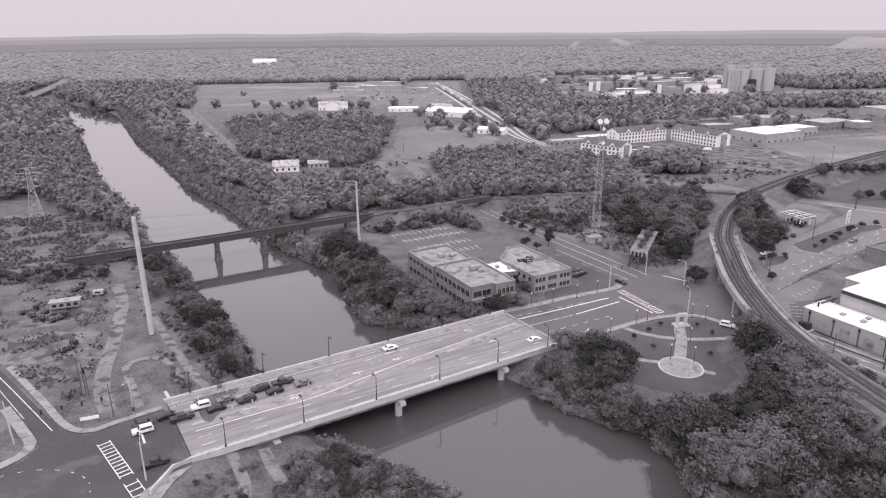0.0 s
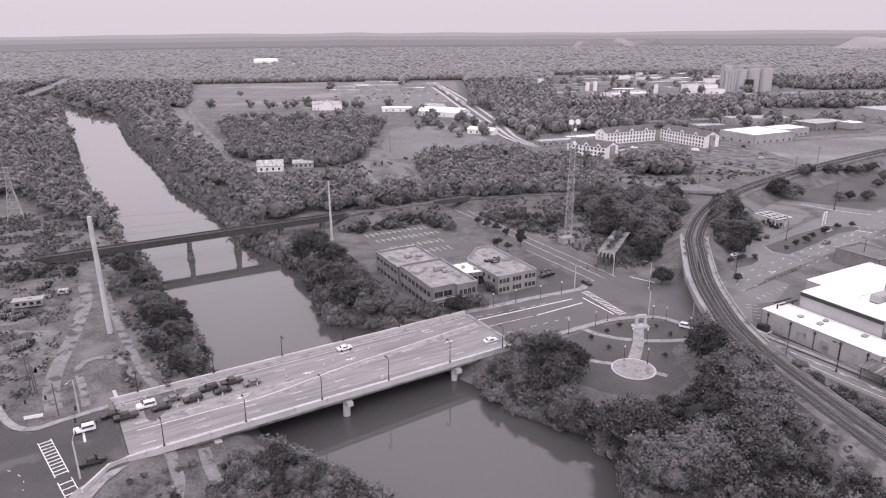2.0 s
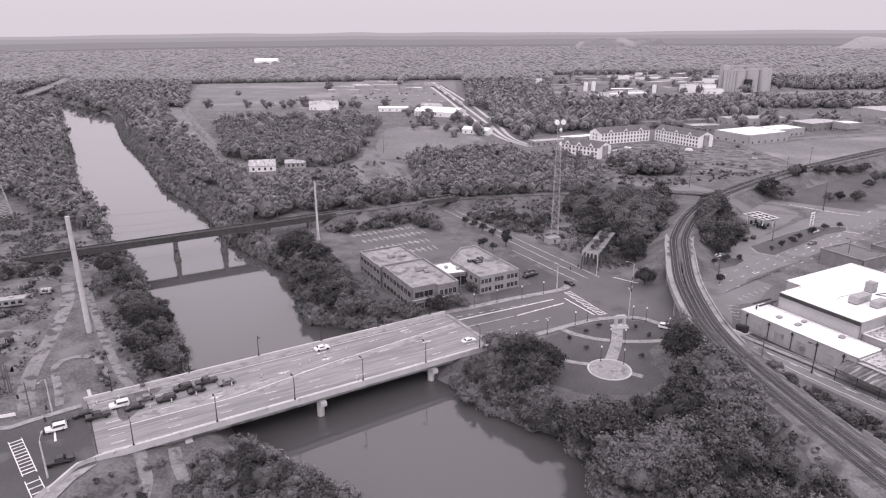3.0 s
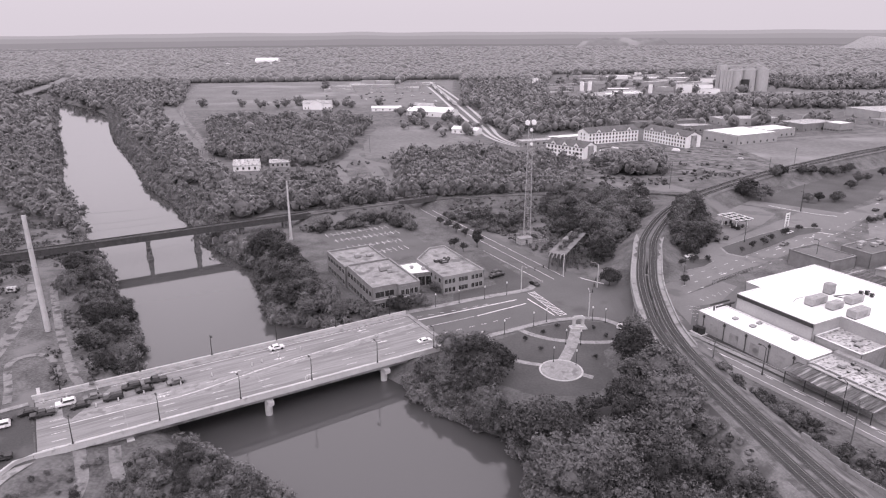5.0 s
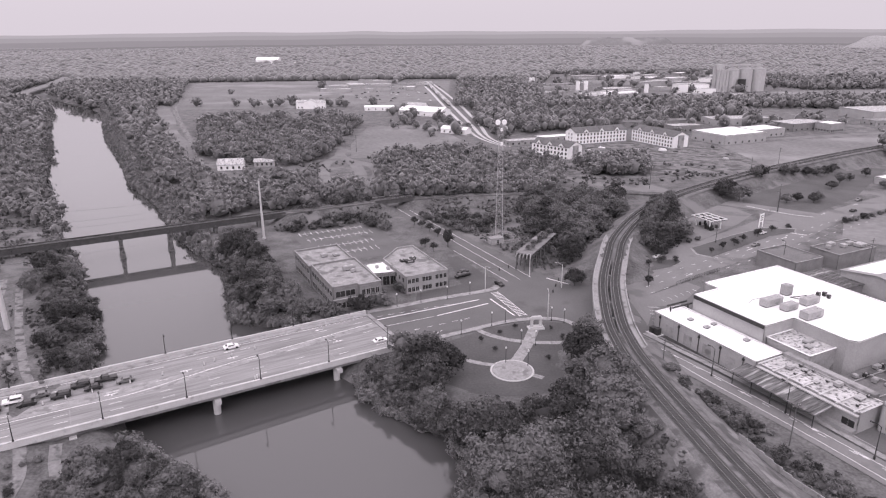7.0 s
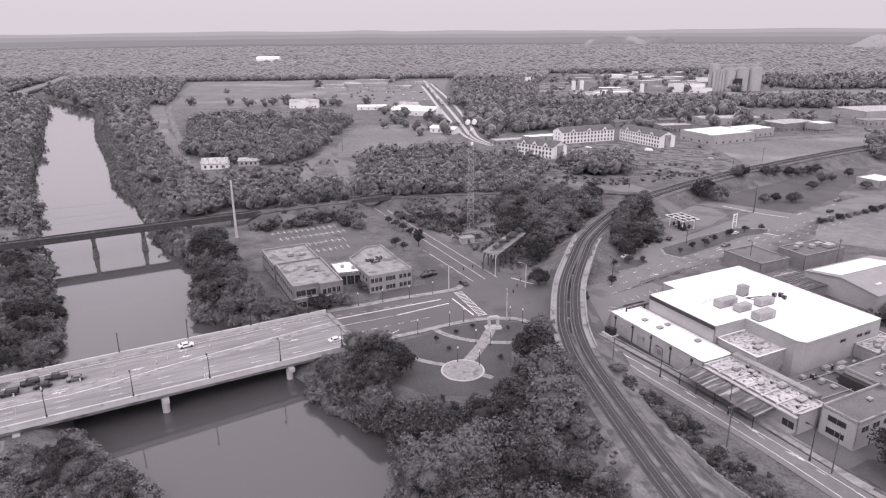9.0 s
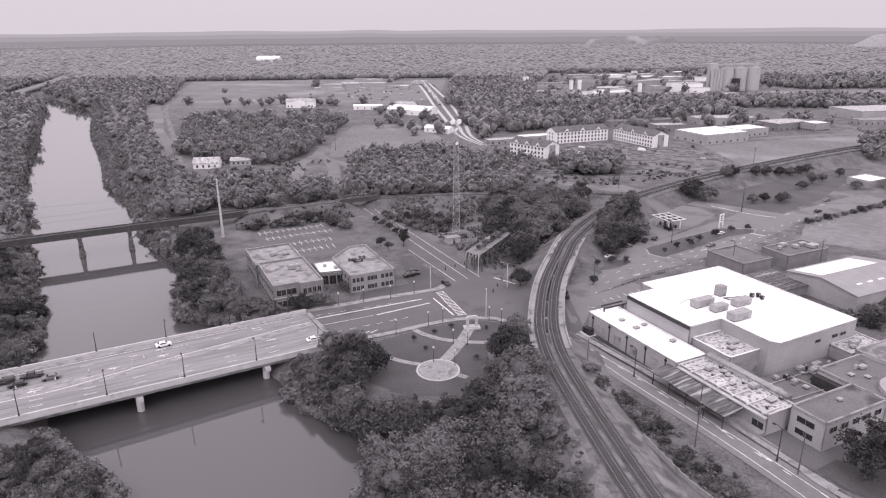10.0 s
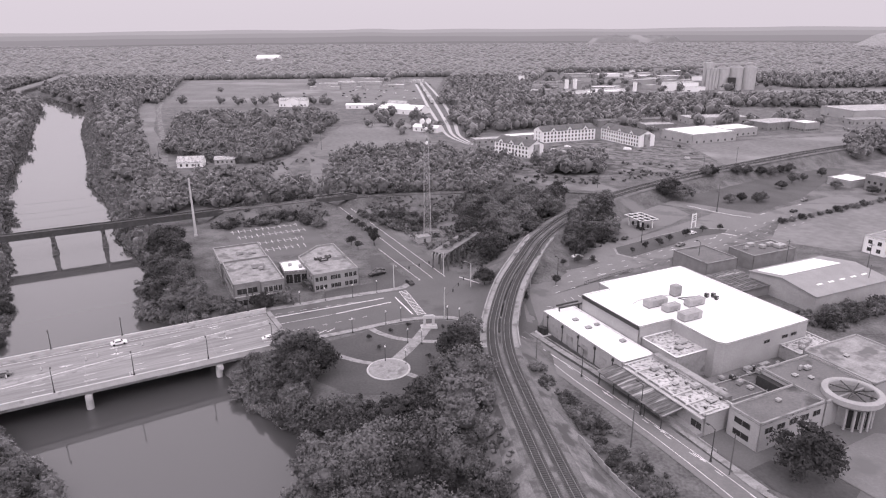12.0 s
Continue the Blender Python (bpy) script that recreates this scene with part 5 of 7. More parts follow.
flat_building(177, 241, 15, 17, 6.0, 27, "brick", "dark_roof", "dark brick works building with a tar roof", category="workshop")
flat_building(201.5, 249.5, 22, 12, 6.0, 27, "brick", "dark_roof", "low brick workshop with roof plant", category="workshop")
for x, y, sx, sy in ((197.6, 251.5, 3, 2), (201.5, 249.5, 2, 2), (205.5, 252.5, 3, 1.6), (194.6, 247.5, 1.4, 1.4), (208.5, 250.6, 4, 3)):
    roof_unit(pose(x, y, 2.2 + 5.7, 0, 0, 27), sx, sy, 1.4, "galv", "pale roof plant on the workshop", "workshop roof units")
MS = pose(209.8, 220.7, 2.2, 0, 0, 27)
shed = thing("metal_shed", MS, "long low shed with a grey metal roof and white panel", "shed")
part("wall", Solid().box(-19, 17, -13, -12.7, -0.4, 5.6).box(-19, 17, 12.7, 13, -0.4, 5.6).box(-19, -18.7, -12.7, 12.7, -0.4, 5.6).box(16.7, 17, -12.7, 12.7, -0.4, 5.6), M["cream_wall"], shed)
part("roof", Solid().gable(-19, 17, -13, 13, 5.6, 7.6), M["metal_roof"], shed)
for x0 in (-18.98, 16.98):
    part("gable_end", Solid().add([(x0, -13, 5.6), (x0, 13, 5.6), (x0, 0, 7.58)], [(0, 1, 2)]), M["cream_wall"], shed)
part("white_panel", Solid().add([(-17, 1.5, 7.68), (12, 1.5, 7.68), (12, 12, 6.06), (-17, 12, 6.06), (-17, 1.5, 7.74), (12, 1.5, 7.74), (12, 12, 6.12), (-17, 12, 6.12)], [(4, 5, 6, 7), (0, 1, 5, 4), (1, 2, 6, 5), (2, 3, 7, 6), (3, 0, 4, 7)]), M["white_roof"], shed)
for x in np.linspace(-12, 10, 5):
    part("skylight", Solid().add([(x, -8.0, 6.75), (x + 2.6, -8.0, 6.75), (x + 2.6, -7.2, 6.87), (x, -7.2, 6.87)], [(0, 1, 2, 3)]), M["white_roof"], shed)
LR = pose(179, 219, 2.2, 0, 0, 27)
old_shed = thing("old_shed", LR, "decayed low shed with a rust-streaked slatted roof", "shed")
part("wall", Solid().box(-11, 11, -8, 8, -0.4, 3.4), M["brick"], old_shed)
for k in range(22):
    part("roof_sheet", Solid().box(-11.4 + k * 1.04, -10.46 + k * 1.04, -8.5, 8.5, 3.404, 3.5 + 0.1 * (k % 3)), M["rust_roof"], old_shed)
flat_building(256.9, 263.7, 16, 9, 7, 30, "white_wall", "grey_roof", "white two-storey house with dark windows", rows=2, cols=5, category="house")
flat_building(328.1, 373.3, 40, 18, 9, 30, "brick", "stained_roof", "brick hall with a pale roof and window band", rows=2, cols=12, category="hall")
flat_building(305.2, 385.1, 18, 14, 4, 30, "cream_wall", "white_roof", "low hall annex with a white roof", category="hall")


# ---- lodging houses beyond the railway ----
def lodging(x, y, length, depth, turn, label):
    b = thing("lodging_house", pose(x, y, 0, 0, 0, turn), label, "apartment building", "lodging houses")
    h = 9.2
    part("wall", Solid().box(0, length, 0, 0.3, -0.5, h).box(0, length, depth - 0.3, depth, -0.5, h).box(0, 0.3, 0.3, depth - 0.3, -0.5, h).box(length - 0.3, length, 0.3, depth - 0.3, -0.5, h), M["white_wall"], b, "white rendered walls")
    part("roof", Solid().gable(0, length, 0, depth, h, h + 3.4, 0.5), M["shingle"], b, "dark shingle roof")
    for x0 in (0.02, length - 0.02):
        part("gable_end", Solid().add([(x0, 0, h), (x0, depth, h), (x0, depth / 2, h + 3.35)], [(0, 1, 2)]), M["white_wall"], b)
    for gx in (0.2, 0.5, 0.8):
        c = gx * length
        part("dormer", Solid().add([(c - 2.6, -0.4, h - 0.6), (c + 2.6, -0.4, h - 0.6), (c + 2.6, -0.4, h + 0.2), (c, -0.4, h + 2.9), (c - 2.6, -0.4, h + 0.2), (c - 2.6, 3.5, h + 0.2), (c, 6.5, h + 2.9), (c + 2.6, 3.5, h + 0.2)], [(0, 1, 2, 3, 4)]), M["white_wall"], b)
        part("dormer_roof", Solid().add([(c + 2.8, -0.6, h + 0.15), (c, -0.6, h + 3.0), (c - 2.8, -0.6, h + 0.15), (c - 2.8, 3.5, h + 0.3), (c, 6.5, h + 3.0), (c + 2.8, 3.5, h + 0.3)], [(1, 0, 5, 4), (2, 1, 4, 3)]), M["shingle"], b)
        window(b, c, -0.42, h - 0.3, -90, 1.1, 1.2)
    for z in (0.9, 3.8, 6.7):
        window_row(b, (0, 0), (length, 0), z, int(length / 3.1), 1.3, 1.6)
        window_row(b, (length, 0), (length, depth), z, 2, 1.2, 1.6, 3.0)
        window_row(b, (0, depth), (0, 0), z, 2, 1.2, 1.6, 3.0)
    part("stair_tower", Solid().box(length + 0.004, length + 1.4, depth * 0.3, depth * 0.62, -0.4, h + 0.8), M["grey_concrete"], b)
    return b


lodging(103.9, 491.4, 33.5, 16, -45, "three-storey white lodging house with dormer gables")
lodging(143.4, 536.6, 49.5, 15, 23, "long white lodging house with dark shingle roof")
lodging(194.3, 559.0, 48, 15, -63, "white lodging house on a dark brick ground floor")
drape("building_site", [(76, 508), (92.5, 440.0), (128.6, 402.3), (194.0, 400.6), (253.0, 440.6), (254.2, 520.1), (192.3, 560.0), (143.1, 530.0)], 0.06, M["dirt"], "bare churned building ground round the lodging houses", "building site")
ribbon("road", [(30, 560), (76, 493), (94.5, 438.5), (120.7, 395.8), (154.7, 369.6), (184.6, 352.8)], 9, 0.1, M["old_asphalt"], "pale road beyond the railway bank", "road")
ribbon("road", [(253.9, 545.0), (311.2, 562.1), (390.3, 585.3), (508.8, 620.0)], 8, 0.1, M["old_asphalt"], "pale road before the warehouses", "road")
drape("field", [(256, 428), (340, 484), (470, 558), (600, 628), (520, 640), (390, 574), (312, 551), (257, 533)], 0.06, M["field"], "open dry grass field beside the railway", "field", cell=12)
rr = random.Random(5)
for k in range(26):
    x, y = rr.uniform(130, 250), rr.uniform(460, 520)
    pile = thing("building_material", pose(x, y, 0.05, 0, 0, rr.uniform(0, 180)), "pale stack of building material on bare ground", "building material", "site stacks")
    w, d, h = rr.uniform(1.5, 6), rr.uniform(1.2, 2.6), rr.uniform(0.6, 1.8)
    part("stack", Solid().box(-w / 2, w / 2, -d / 2, d / 2, 0, h).box(-w / 3, w / 2.4, -d / 2.4, d / 3, h, h * 1.4), M[rr.choice(("white_wall", "cream_wall", "concrete", "rust_steel"))], pile)
for x, y, sx, sy, h, t, wall, roof in ((273.6, 556.0, 46, 36, 8, 26, "cream_wall", "white_roof"), (309.0, 582.0, 38, 22, 7, 26, "cream_wall", "white_roof"), (362.1, 622.0, 44, 26, 7, 25, "brick", "stained_roof"), (320.1, 660.0, 60, 24, 6, 8, "cream_wall", "stained_roof"), (382.1, 606.1, 18, 16, 8, 25, "tan_brick", "white_roof"), (236.1, 640.0, 70, 14, 6, 14, "brick", "dark_roof"), (253.2, 610.0, 30, 16, 6, 14, "brick", "stained_roof"), (279.7, 730.0, 90, 14, 5, 20, "cream_wall", "stained_roof"), (339.0, 752.0, 60, 14, 5, 16, "cream_wall", "white_roof"), (507.9, 706.0, 110, 46, 9, 12, "cream_wall", "stained_roof"), (458.9, 650.0, 40, 18, 5, 12, "grey_concrete", "grey_roof"), (103.3, 540.0, 34, 12, 4, 20, "grey_concrete", "stained_roof"), (132.9, 560.0, 40, 12, 4, 22, "cream_wall", "white_roof"), (427.3, 830.0, 80, 16, 5, 5, "cream_wall", "white_roof"), (546.6, 800.0, 90, 18, 5, 5, "cream_wall", "stained_roof")):
    flat_building(x, y, sx, sy, h, t, wall, roof, "low flat-roofed warehouse with a pale roof", rows=1, cols=6, category="warehouse", group="warehouses")
rr = random.Random(9)
for k in range(66):
    x, y = rr.uniform(150, 420), rr.uniform(870, 1130)
    if k > 36:
        x, y = rr.uniform(240, 560), rr.uniform(1150, 1390)
    flat_building(x, y, rr.uniform(18, 60), rr.uniform(10, 20), rr.uniform(4, 8), rr.uniform(-10, 30), rr.choice(("cream_wall", "white_wall", "grey_concrete")), rr.choice(("stained_roof", "white_roof", "grey_roof", "metal_roof")), "distant industrial shed with a pale roof", category="warehouse", group="industrial sheds")
for k, (x, y, r, h) in enumerate(((223.3, 1010.0, 3, 14), (237.0, 1020.0, 3, 14), (316.7, 980.0, 3, 12), (157.3, 1060.0, 2.4, 16), (162.3, 1063.0, 2.4, 16))):
    tank = thing("storage_tank", pose(x, y, 0), "pale upright cylindrical storage tank", "storage tank", "storage tanks")
    part("drum", Solid().tube((0, 0, 0), (0, 0, h), r, n=20), M["white_wall"], tank)
    part("cone_roof", Solid().tube((0, 0, h), (0, 0, h + 1.2), r, 0.3, 20), M["galv"], tank)

# ---- grain silos ----
SI = pose(422.7, 992.0, 0, 0, 0, 6)
silos = thing("grain_silos", SI, "row of tall stained concrete grain silos with a head house", "silo")
for x, r, h in ((22, 10, 30), (42, 10, 31), (62, 10, 31)):
    part("silo", Solid().tube((x, 6, 0), (x, 6, h), r, n=28), M["silo"], silos)
    part("cone_roof", Solid().tube((x, 6, h), (x, 6, h + 4), r + 0.3, 1.2, 28), M["metal_roof"], silos)
for k in range(4):
    part("bin", Solid().tube((-2 + 4.4 * k, -2, 0), (-2 + 4.4 * k, -2, 31), 2.3, n=16), M["silo"], silos)
part("head_house", Solid().box(-4, 8, 2, 12, 0, 38), M["silo"], silos)
part("conveyor", Solid().box(6, 66, 4.6, 7.4, 35.4, 37.6), M["galv"], silos)
part("low_bin", Solid().tube((31, -8, 0), (31, -8, 18), 5.5, n=20), M["dark_steel"], silos)
flat_building(381.1, 985.0, 46, 20, 12, 6, "white_wall", "stained_roof", "white mill building beside the silos", category="mill")
drape("lot", [(387.4, 860.0), (545.7, 880.0), (684.2, 900.0), (673.2, 1010.0), (524.6, 1000.0), (435.9, 960.0)], 0.06, M["field"], "open pale yard before the silos", "open lot", cell=20)

# ---- fields, town and rail yard in the distance ----
drape("field", [(-421, 1191), (-214, 1238), (-80, 1230), (-70, 850), (-93, 810), (-284, 790), (-330, 850)], 0.06, M["field"], "wide dry playing field with worn paths", "field", cell=20)
drape("lot", [(-161, 1169), (-60, 1200), (30, 1230), (30, 900), (-40, 800), (-75, 860)], 0.09, M["old_asphalt"], "pale parking ground of the far town", "car park", cell=20)
ribbon("path", [(-129.7, 424.7), (-150, 470), (-180.8, 536), (-225, 615), (-261, 696), (-325, 832), (-400, 1040), (-448, 1193)], 16, 0.05, M["field"], "pale cleared strip along the levee", "levee", step=10)
ribbon("path", [(-120, 430), (-172, 540), (-250, 700), (-296, 800), (-330, 900), (-420, 1180)], 4.5, 0.08, M["path_dirt"], "pale levee track", "path", step=10)
for loop_lift, a in zip((0.08, 0.11, 0.14), ([(-42.4, 518.9), (-40, 490), (-25.5, 460.8), (-16, 430), (-10.9, 405.5), (2.1, 382.2)], [(-40, 490), (-44, 461), (-41, 432), (-31, 398), (-16, 388)], [(-30, 470), (-12, 452), (-4, 430), (-2, 400)])):
    ribbon("road", a, 8, loop_lift, M["old_asphalt"], "pale looping park road", "road", step=6)
drape("lawn", [(-40, 640), (20, 660), (52, 560), (-10, 480), (-30, 480), (-40, 540)], 0.05, M["field"], "mown park meadow", "lawn", cell=12)
drape("lot", [(-92, 424), (-60, 442), (-52, 400), (-60, 374), (-86, 374)], 0.06, M["dirt"], "bare earth yard by the white house", "yard", cell=10)
yard = thing("rail_yard", pose(0, 0, 0), "fan of pale railway sidings", "railway", kind="structure")
for k in range(6):
    o = k * 5.0
    ribbon("siding", [(-18 + o * 0.9, 1165), (8 + o, 980), (30 + o * 1.05, 812), (52 + o * 0.8, 660), (66 + o * 0.5, 575), (90 + o * 0.2, 520)], 3.4, 0.1 + 0.01 * k, M["ballast"] if k % 2 else M["concrete"], parent=yard, step=15)
for k in range(12):
    t = k / 12
    wagon = thing("freight_wagon", pose(-8 + 46 * t, 1150 - 345 * t, 0.15, 0, 0, -82), "pale box wagon standing in the rail yard", "freight wagon", "freight wagons")
    part("body", Solid().box(-11, 11, -1.5, 1.5, 1.0, 4.2), M[("white_wall", "cream_wall", "concrete")[k % 3]], wagon)
    part("roof", Solid().gable(-11, 11, -1.5, 1.5, 4.2, 4.6, 0.1, 0.08), M["galv"], wagon)
    for x in (-7.5, 7.5):
        part("bogie", Solid().box(x - 1.6, x + 1.6, -1.2, 1.2, 0, 0.996), M["dark_steel"], wagon)


def gabled_house(x, y, sx, sy, h, rise, turn, label, wall="white_wall", roof="white_roof", category="house", cols=4):
    b = thing("house", pose(x, y, float(base_height(x, y)), 0, 0, turn), label, category)
    for w in ((-sx / 2, sx / 2, -sy / 2, -sy / 2 + 0.3), (-sx / 2, sx / 2, sy / 2 - 0.3, sy / 2), (-sx / 2, -sx / 2 + 0.3, -sy / 2 + 0.3, sy / 2 - 0.3), (sx / 2 - 0.3, sx / 2, -sy / 2 + 0.3, sy / 2 - 0.3)):
        part("wall", Solid().box(*w, -0.5, h), M[wall], b)
    for x0 in (-sx / 2 + 0.02, sx / 2 - 0.02):
        part("gable_end", Solid().add([(x0, -sy / 2, h), (x0, sy / 2, h), (x0, 0, h + rise)], [(0, 1, 2)]), M[wall], b)
    part("roof", Solid().gable(-sx / 2, sx / 2, -sy / 2, sy / 2, h, h + rise), M[roof], b)
    window_row(b, (-sx / 2, -sy / 2), (sx / 2, -sy / 2), 1.0, cols, 1.2, 1.6)
    return b


gabled_house(-106, 441, 17, 11, 3.6, 3.4, 10, "white gabled hall with a pale metal roof", roof="stained_roof", category="hall")
gabled_house(-86, 452, 14, 9, 3.4, 1.6, 10, "low pale annex of the white hall", wall="cream_wall", roof="stained_roof")
gabled_house(-130, 800, 34, 12, 7, 3, 3, "white columned mansion before the field", roof="stained_roof", category="mansion", cols=8)
gabled_house(-130, 796, 10, 14, 8, 3, 93, "white portico of the mansion", roof="stained_roof")
gabled_house(10, 735, 52, 24, 5, 4, -25, "large shed with a bright white roof near the sidings", category="shed")
gabled_house(0, 765, 24, 14, 5, 5, -25, "pale barn roof beside the sidings", roof="stained_roof", category="barn")
gabled_house(46, 600, 26, 10, 4, 2, -30, "small white-roofed shed by the rail yard", category="shed")
gabled_house(-45, 778, 34, 10, 4, 1.5, 3, "long white single-storey building in the town", category="building")
gabled_house(-470, 1820, 60, 30, 14, 6, 0, "distant white hall among trees", category="hall")
rr = random.Random(11)
for k in range(24):
    x, y = rr.uniform(-150, -10), rr.uniform(1010, 1190)
    flat_building(x, y, rr.uniform(10, 44), rr.uniform(8, 14), rr.uniform(3, 6), rr.uniform(-10, 10), "cream_wall", rr.choice(("white_roof", "stained_roof", "dark_roof")), "low distant town building", category="building", group="town buildings")
for k in range(9):
    flat_building(-600 + 32 * k, 1790 + rr.uniform(-10, 10), 28, 14, 8, 2, "white_wall", "white_roof", "distant white low building beyond the field", category="building", group="far buildings")
ribbon("road", [(-900, 720), (-567, 859), (-589, 969), (-720, 1300), (-999, 1849)], 16, 6.0, M["old_asphalt"], "distant pale highway through the forest", "road", step=30)
for k in range(40):
    t = k / 40
    x, y = (rr.uniform(-100, 30), rr.uniform(850, 1180)) if k % 2 else (-95 + rr.uniform(0, 60), 960 + rr.uniform(-60, 100))
    tagged(copy_thing(saloon[("car_white", "car_dark", "car_grey")[k % 3]], pose(x, y, 0.15, 0, 0, rr.uniform(0, 180))), "distant parked car in the town", group="cars in the town")


# ---- masts, poles and wires ----
def wires(name, a, b, r=0.02, sag=2.0, label="thin sagging power line wire"):
    w = thing(name, pose(0, 0, 0), label, "power line", "power lines")
    pts = []
    for i in range(13):
        t = i / 12
        p = Vector(a).lerp(Vector(b), t)
        pts.append((p.x, p.y, p.z - sag * 4 * t * (1 - t)))
    part("wire", Solid().path(pts, r, 4), M["dark_steel"], w)


def monopole(x, y, z0, z1, r0, r1, label):
    p = thing("transmission_pole", pose(x, y, z0), label, "utility pole", "transmission poles")
    h = z1 - z0
    part("footing", Solid().tube((0, 0, -0.4), (0, 0, 0.5), r0 * 1.35, n=16), M["concrete"], p)
    part("shaft", Solid().tube((0, 0, 0.5), (0, 0, h), r0, r1, 14), M["pale_pole"], p, smooth=False)
    for k in range(6):
        z = h - 1.0 - k * 3.0
        s = -1 if k % 2 else 1
        part("insulator", Solid().tube((0, 0, z), (0, s * 1.6, z + 0.3), 0.09, 0.07, 8), M["galv"], p)
    return p


monopole(-89.2, 182.6, 1.9, 39.5, 0.85, 0.62, "tall pale tapered transmission pole on the river bank")
monopole(-37.9, 283, 0.5, 27.0, 0.6, 0.34, "pale tapered transmission pole by the car park")
for k in range(6):
    s = -1.6 if k % 2 else 1.6
    wires("power_line", (-89.2, 182.6 + s, 38.7 - 3 * k), (-37.9, 283 + s, 26.2 - 2.6 * k), 0.022, 3.0)
    wires("power_line", (-89.2, 182.6 + s, 38.7 - 3 * k), (-205, 205 + s, 34 - 2.6 * k), 0.022, 3.0)


def lattice(parent, z0, z1, w0, w1, bays, r, mat):
    """Four legs, with rings and crossed braces between them."""
    for cx_, cy_ in ((-1, -1), (1, -1), (1, 1), (-1, 1)):
        part("leg", Solid().tube((cx_ * w0, cy_ * w0, z0), (cx_ * w1, cy_ * w1, z1), r, r * 0.7, 6), M[mat], parent)
    for k in range(bays):
        ta, tb = k / bays, (k + 1) / bays
        wa, wb = w0 + (w1 - w0) * ta, w0 + (w1 - w0) * tb
        za, zb = z0 + (z1 - z0) * ta, z0 + (z1 - z0) * tb
        ca = [(-wa, -wa, za), (wa, -wa, za), (wa, wa, za), (-wa, wa, za)]
        cb = [(-wb, -wb, zb), (wb, -wb, zb), (wb, wb, zb), (-wb, wb, zb)]
        for i in range(4):
            j = (i + 1) % 4
            for a, b in ((ca[i], cb[j]), (ca[j], cb[i]), (cb[i], cb[j])):
                part("brace", Solid().tube(a, b, r * 0.5, n=4), M[mat], parent)


mast = thing("lattice_mast", pose(68.6, 282.5, 0.0), "tall grey lattice radio mast with drum antennas", "radio mast")
lattice(mast, 0, 53, 1.6, 0.8, 18, 0.07, "galv")
for x, y, z in ((-1.4, -0.6, 52.5), (1.3, -0.6, 52.6), (0.2, -1.4, 49.5), (0.4, -1.3, 43.5)):
    part("drum_antenna", Solid().tube((x, y, z), (x - 0.1, y - 1.3, z), 1.05 if z > 50 else 0.6, n=20), M["white_wall"], mast, "white drum antenna")
hut = thing("equipment_hut", pose(67, 278, 0, 0, 0, 25), "small pale equipment hut at the mast foot", "hut")
part("wall", Solid().box(-3, 3, -2, 2, -0.2, 2.6), M["cream_wall"], hut)
part("roof", Solid().box(-3.2, 3.2, -2.2, 2.2, 2.604, 2.8), M["grey_roof"], hut)
part("door", Solid().box(-0.5, 0.5, -2.05, -2.002, 0, 2.0), M["dark_steel"], hut)
comp = thing("fence", pose(69, 281, 0, 0, 0, 25), "pale mesh fence round the mast compound", "fence")
for x0, y0, x1, y1 in ((-7, -6, 7, -6), (7, -6, 7, 6), (7, 6, -7, 6), (-7, 6, -7, -6)):
    for k in range(6):
        t = k / 6
        part("post", Solid().tube((x0 + (x1 - x0) * t, y0 + (y1 - y0) * t, 0), (x0 + (x1 - x0) * t, y0 + (y1 - y0) * t, 2.2), 0.05, n=6), M["galv"], comp)
    part("rail", Solid().tube((x0, y0, 2.1), (x1, y1, 2.1), 0.05, n=6).tube((x0, y0, 1.0), (x1, y1, 1.0), 0.04, n=6), M["galv"], comp)

pylon = thing("transmission_pylon", pose(-204.4, 319.4, 0.0, 0, 0, 30), "grey steel lattice transmission pylon in a clearing", "pylon")
lattice(pylon, 0, 17, 3.6, 1.2, 5, 0.16, "galv")
lattice(pylon, 17, 27, 1.2, 0.8, 4, 0.12, "galv")
for z in (17.5, 21, 24.5):
    part("cross_arm", Solid().tube((-4, 0, z), (4, 0, z), 0.12, n=4).tube((-4, 0, z), (-1, 0, z + 1), 0.08, n=4).tube((4, 0, z), (1, 0, z + 1), 0.08, n=4), M["galv"], pylon)
part("peak_arm", Solid().tube((-3, 0, 27), (3, 0, 27), 0.1, n=4), M["galv"], pylon)


def utility_pole(x, y, h, label="weathered wooden utility pole with a crossarm", z=None, arm=True, mat="wood_pole", r=0.16):
    z = float(base_height(x, y)) if z is None else z
    p = thing("utility_pole", pose(x, y, z, 0, 0, 20), label, "utility pole", "utility poles")
    part("shaft", Solid().tube((0, 0, -0.3), (0, 0, h), r, r * 0.7, 10), M[mat], p)
    if arm:
        part("crossarm", Solid().box(-1.2, 1.2, -0.08, 0.08, h - 1.0, h - 0.82), M[mat], p)
        for k in (-1.0, 0.4, 1.0):
            part("insulator", Solid().tube((k, 0, h - 0.82), (k, 0, h - 0.6), 0.07, n=8), M["galv"], p)
    return p


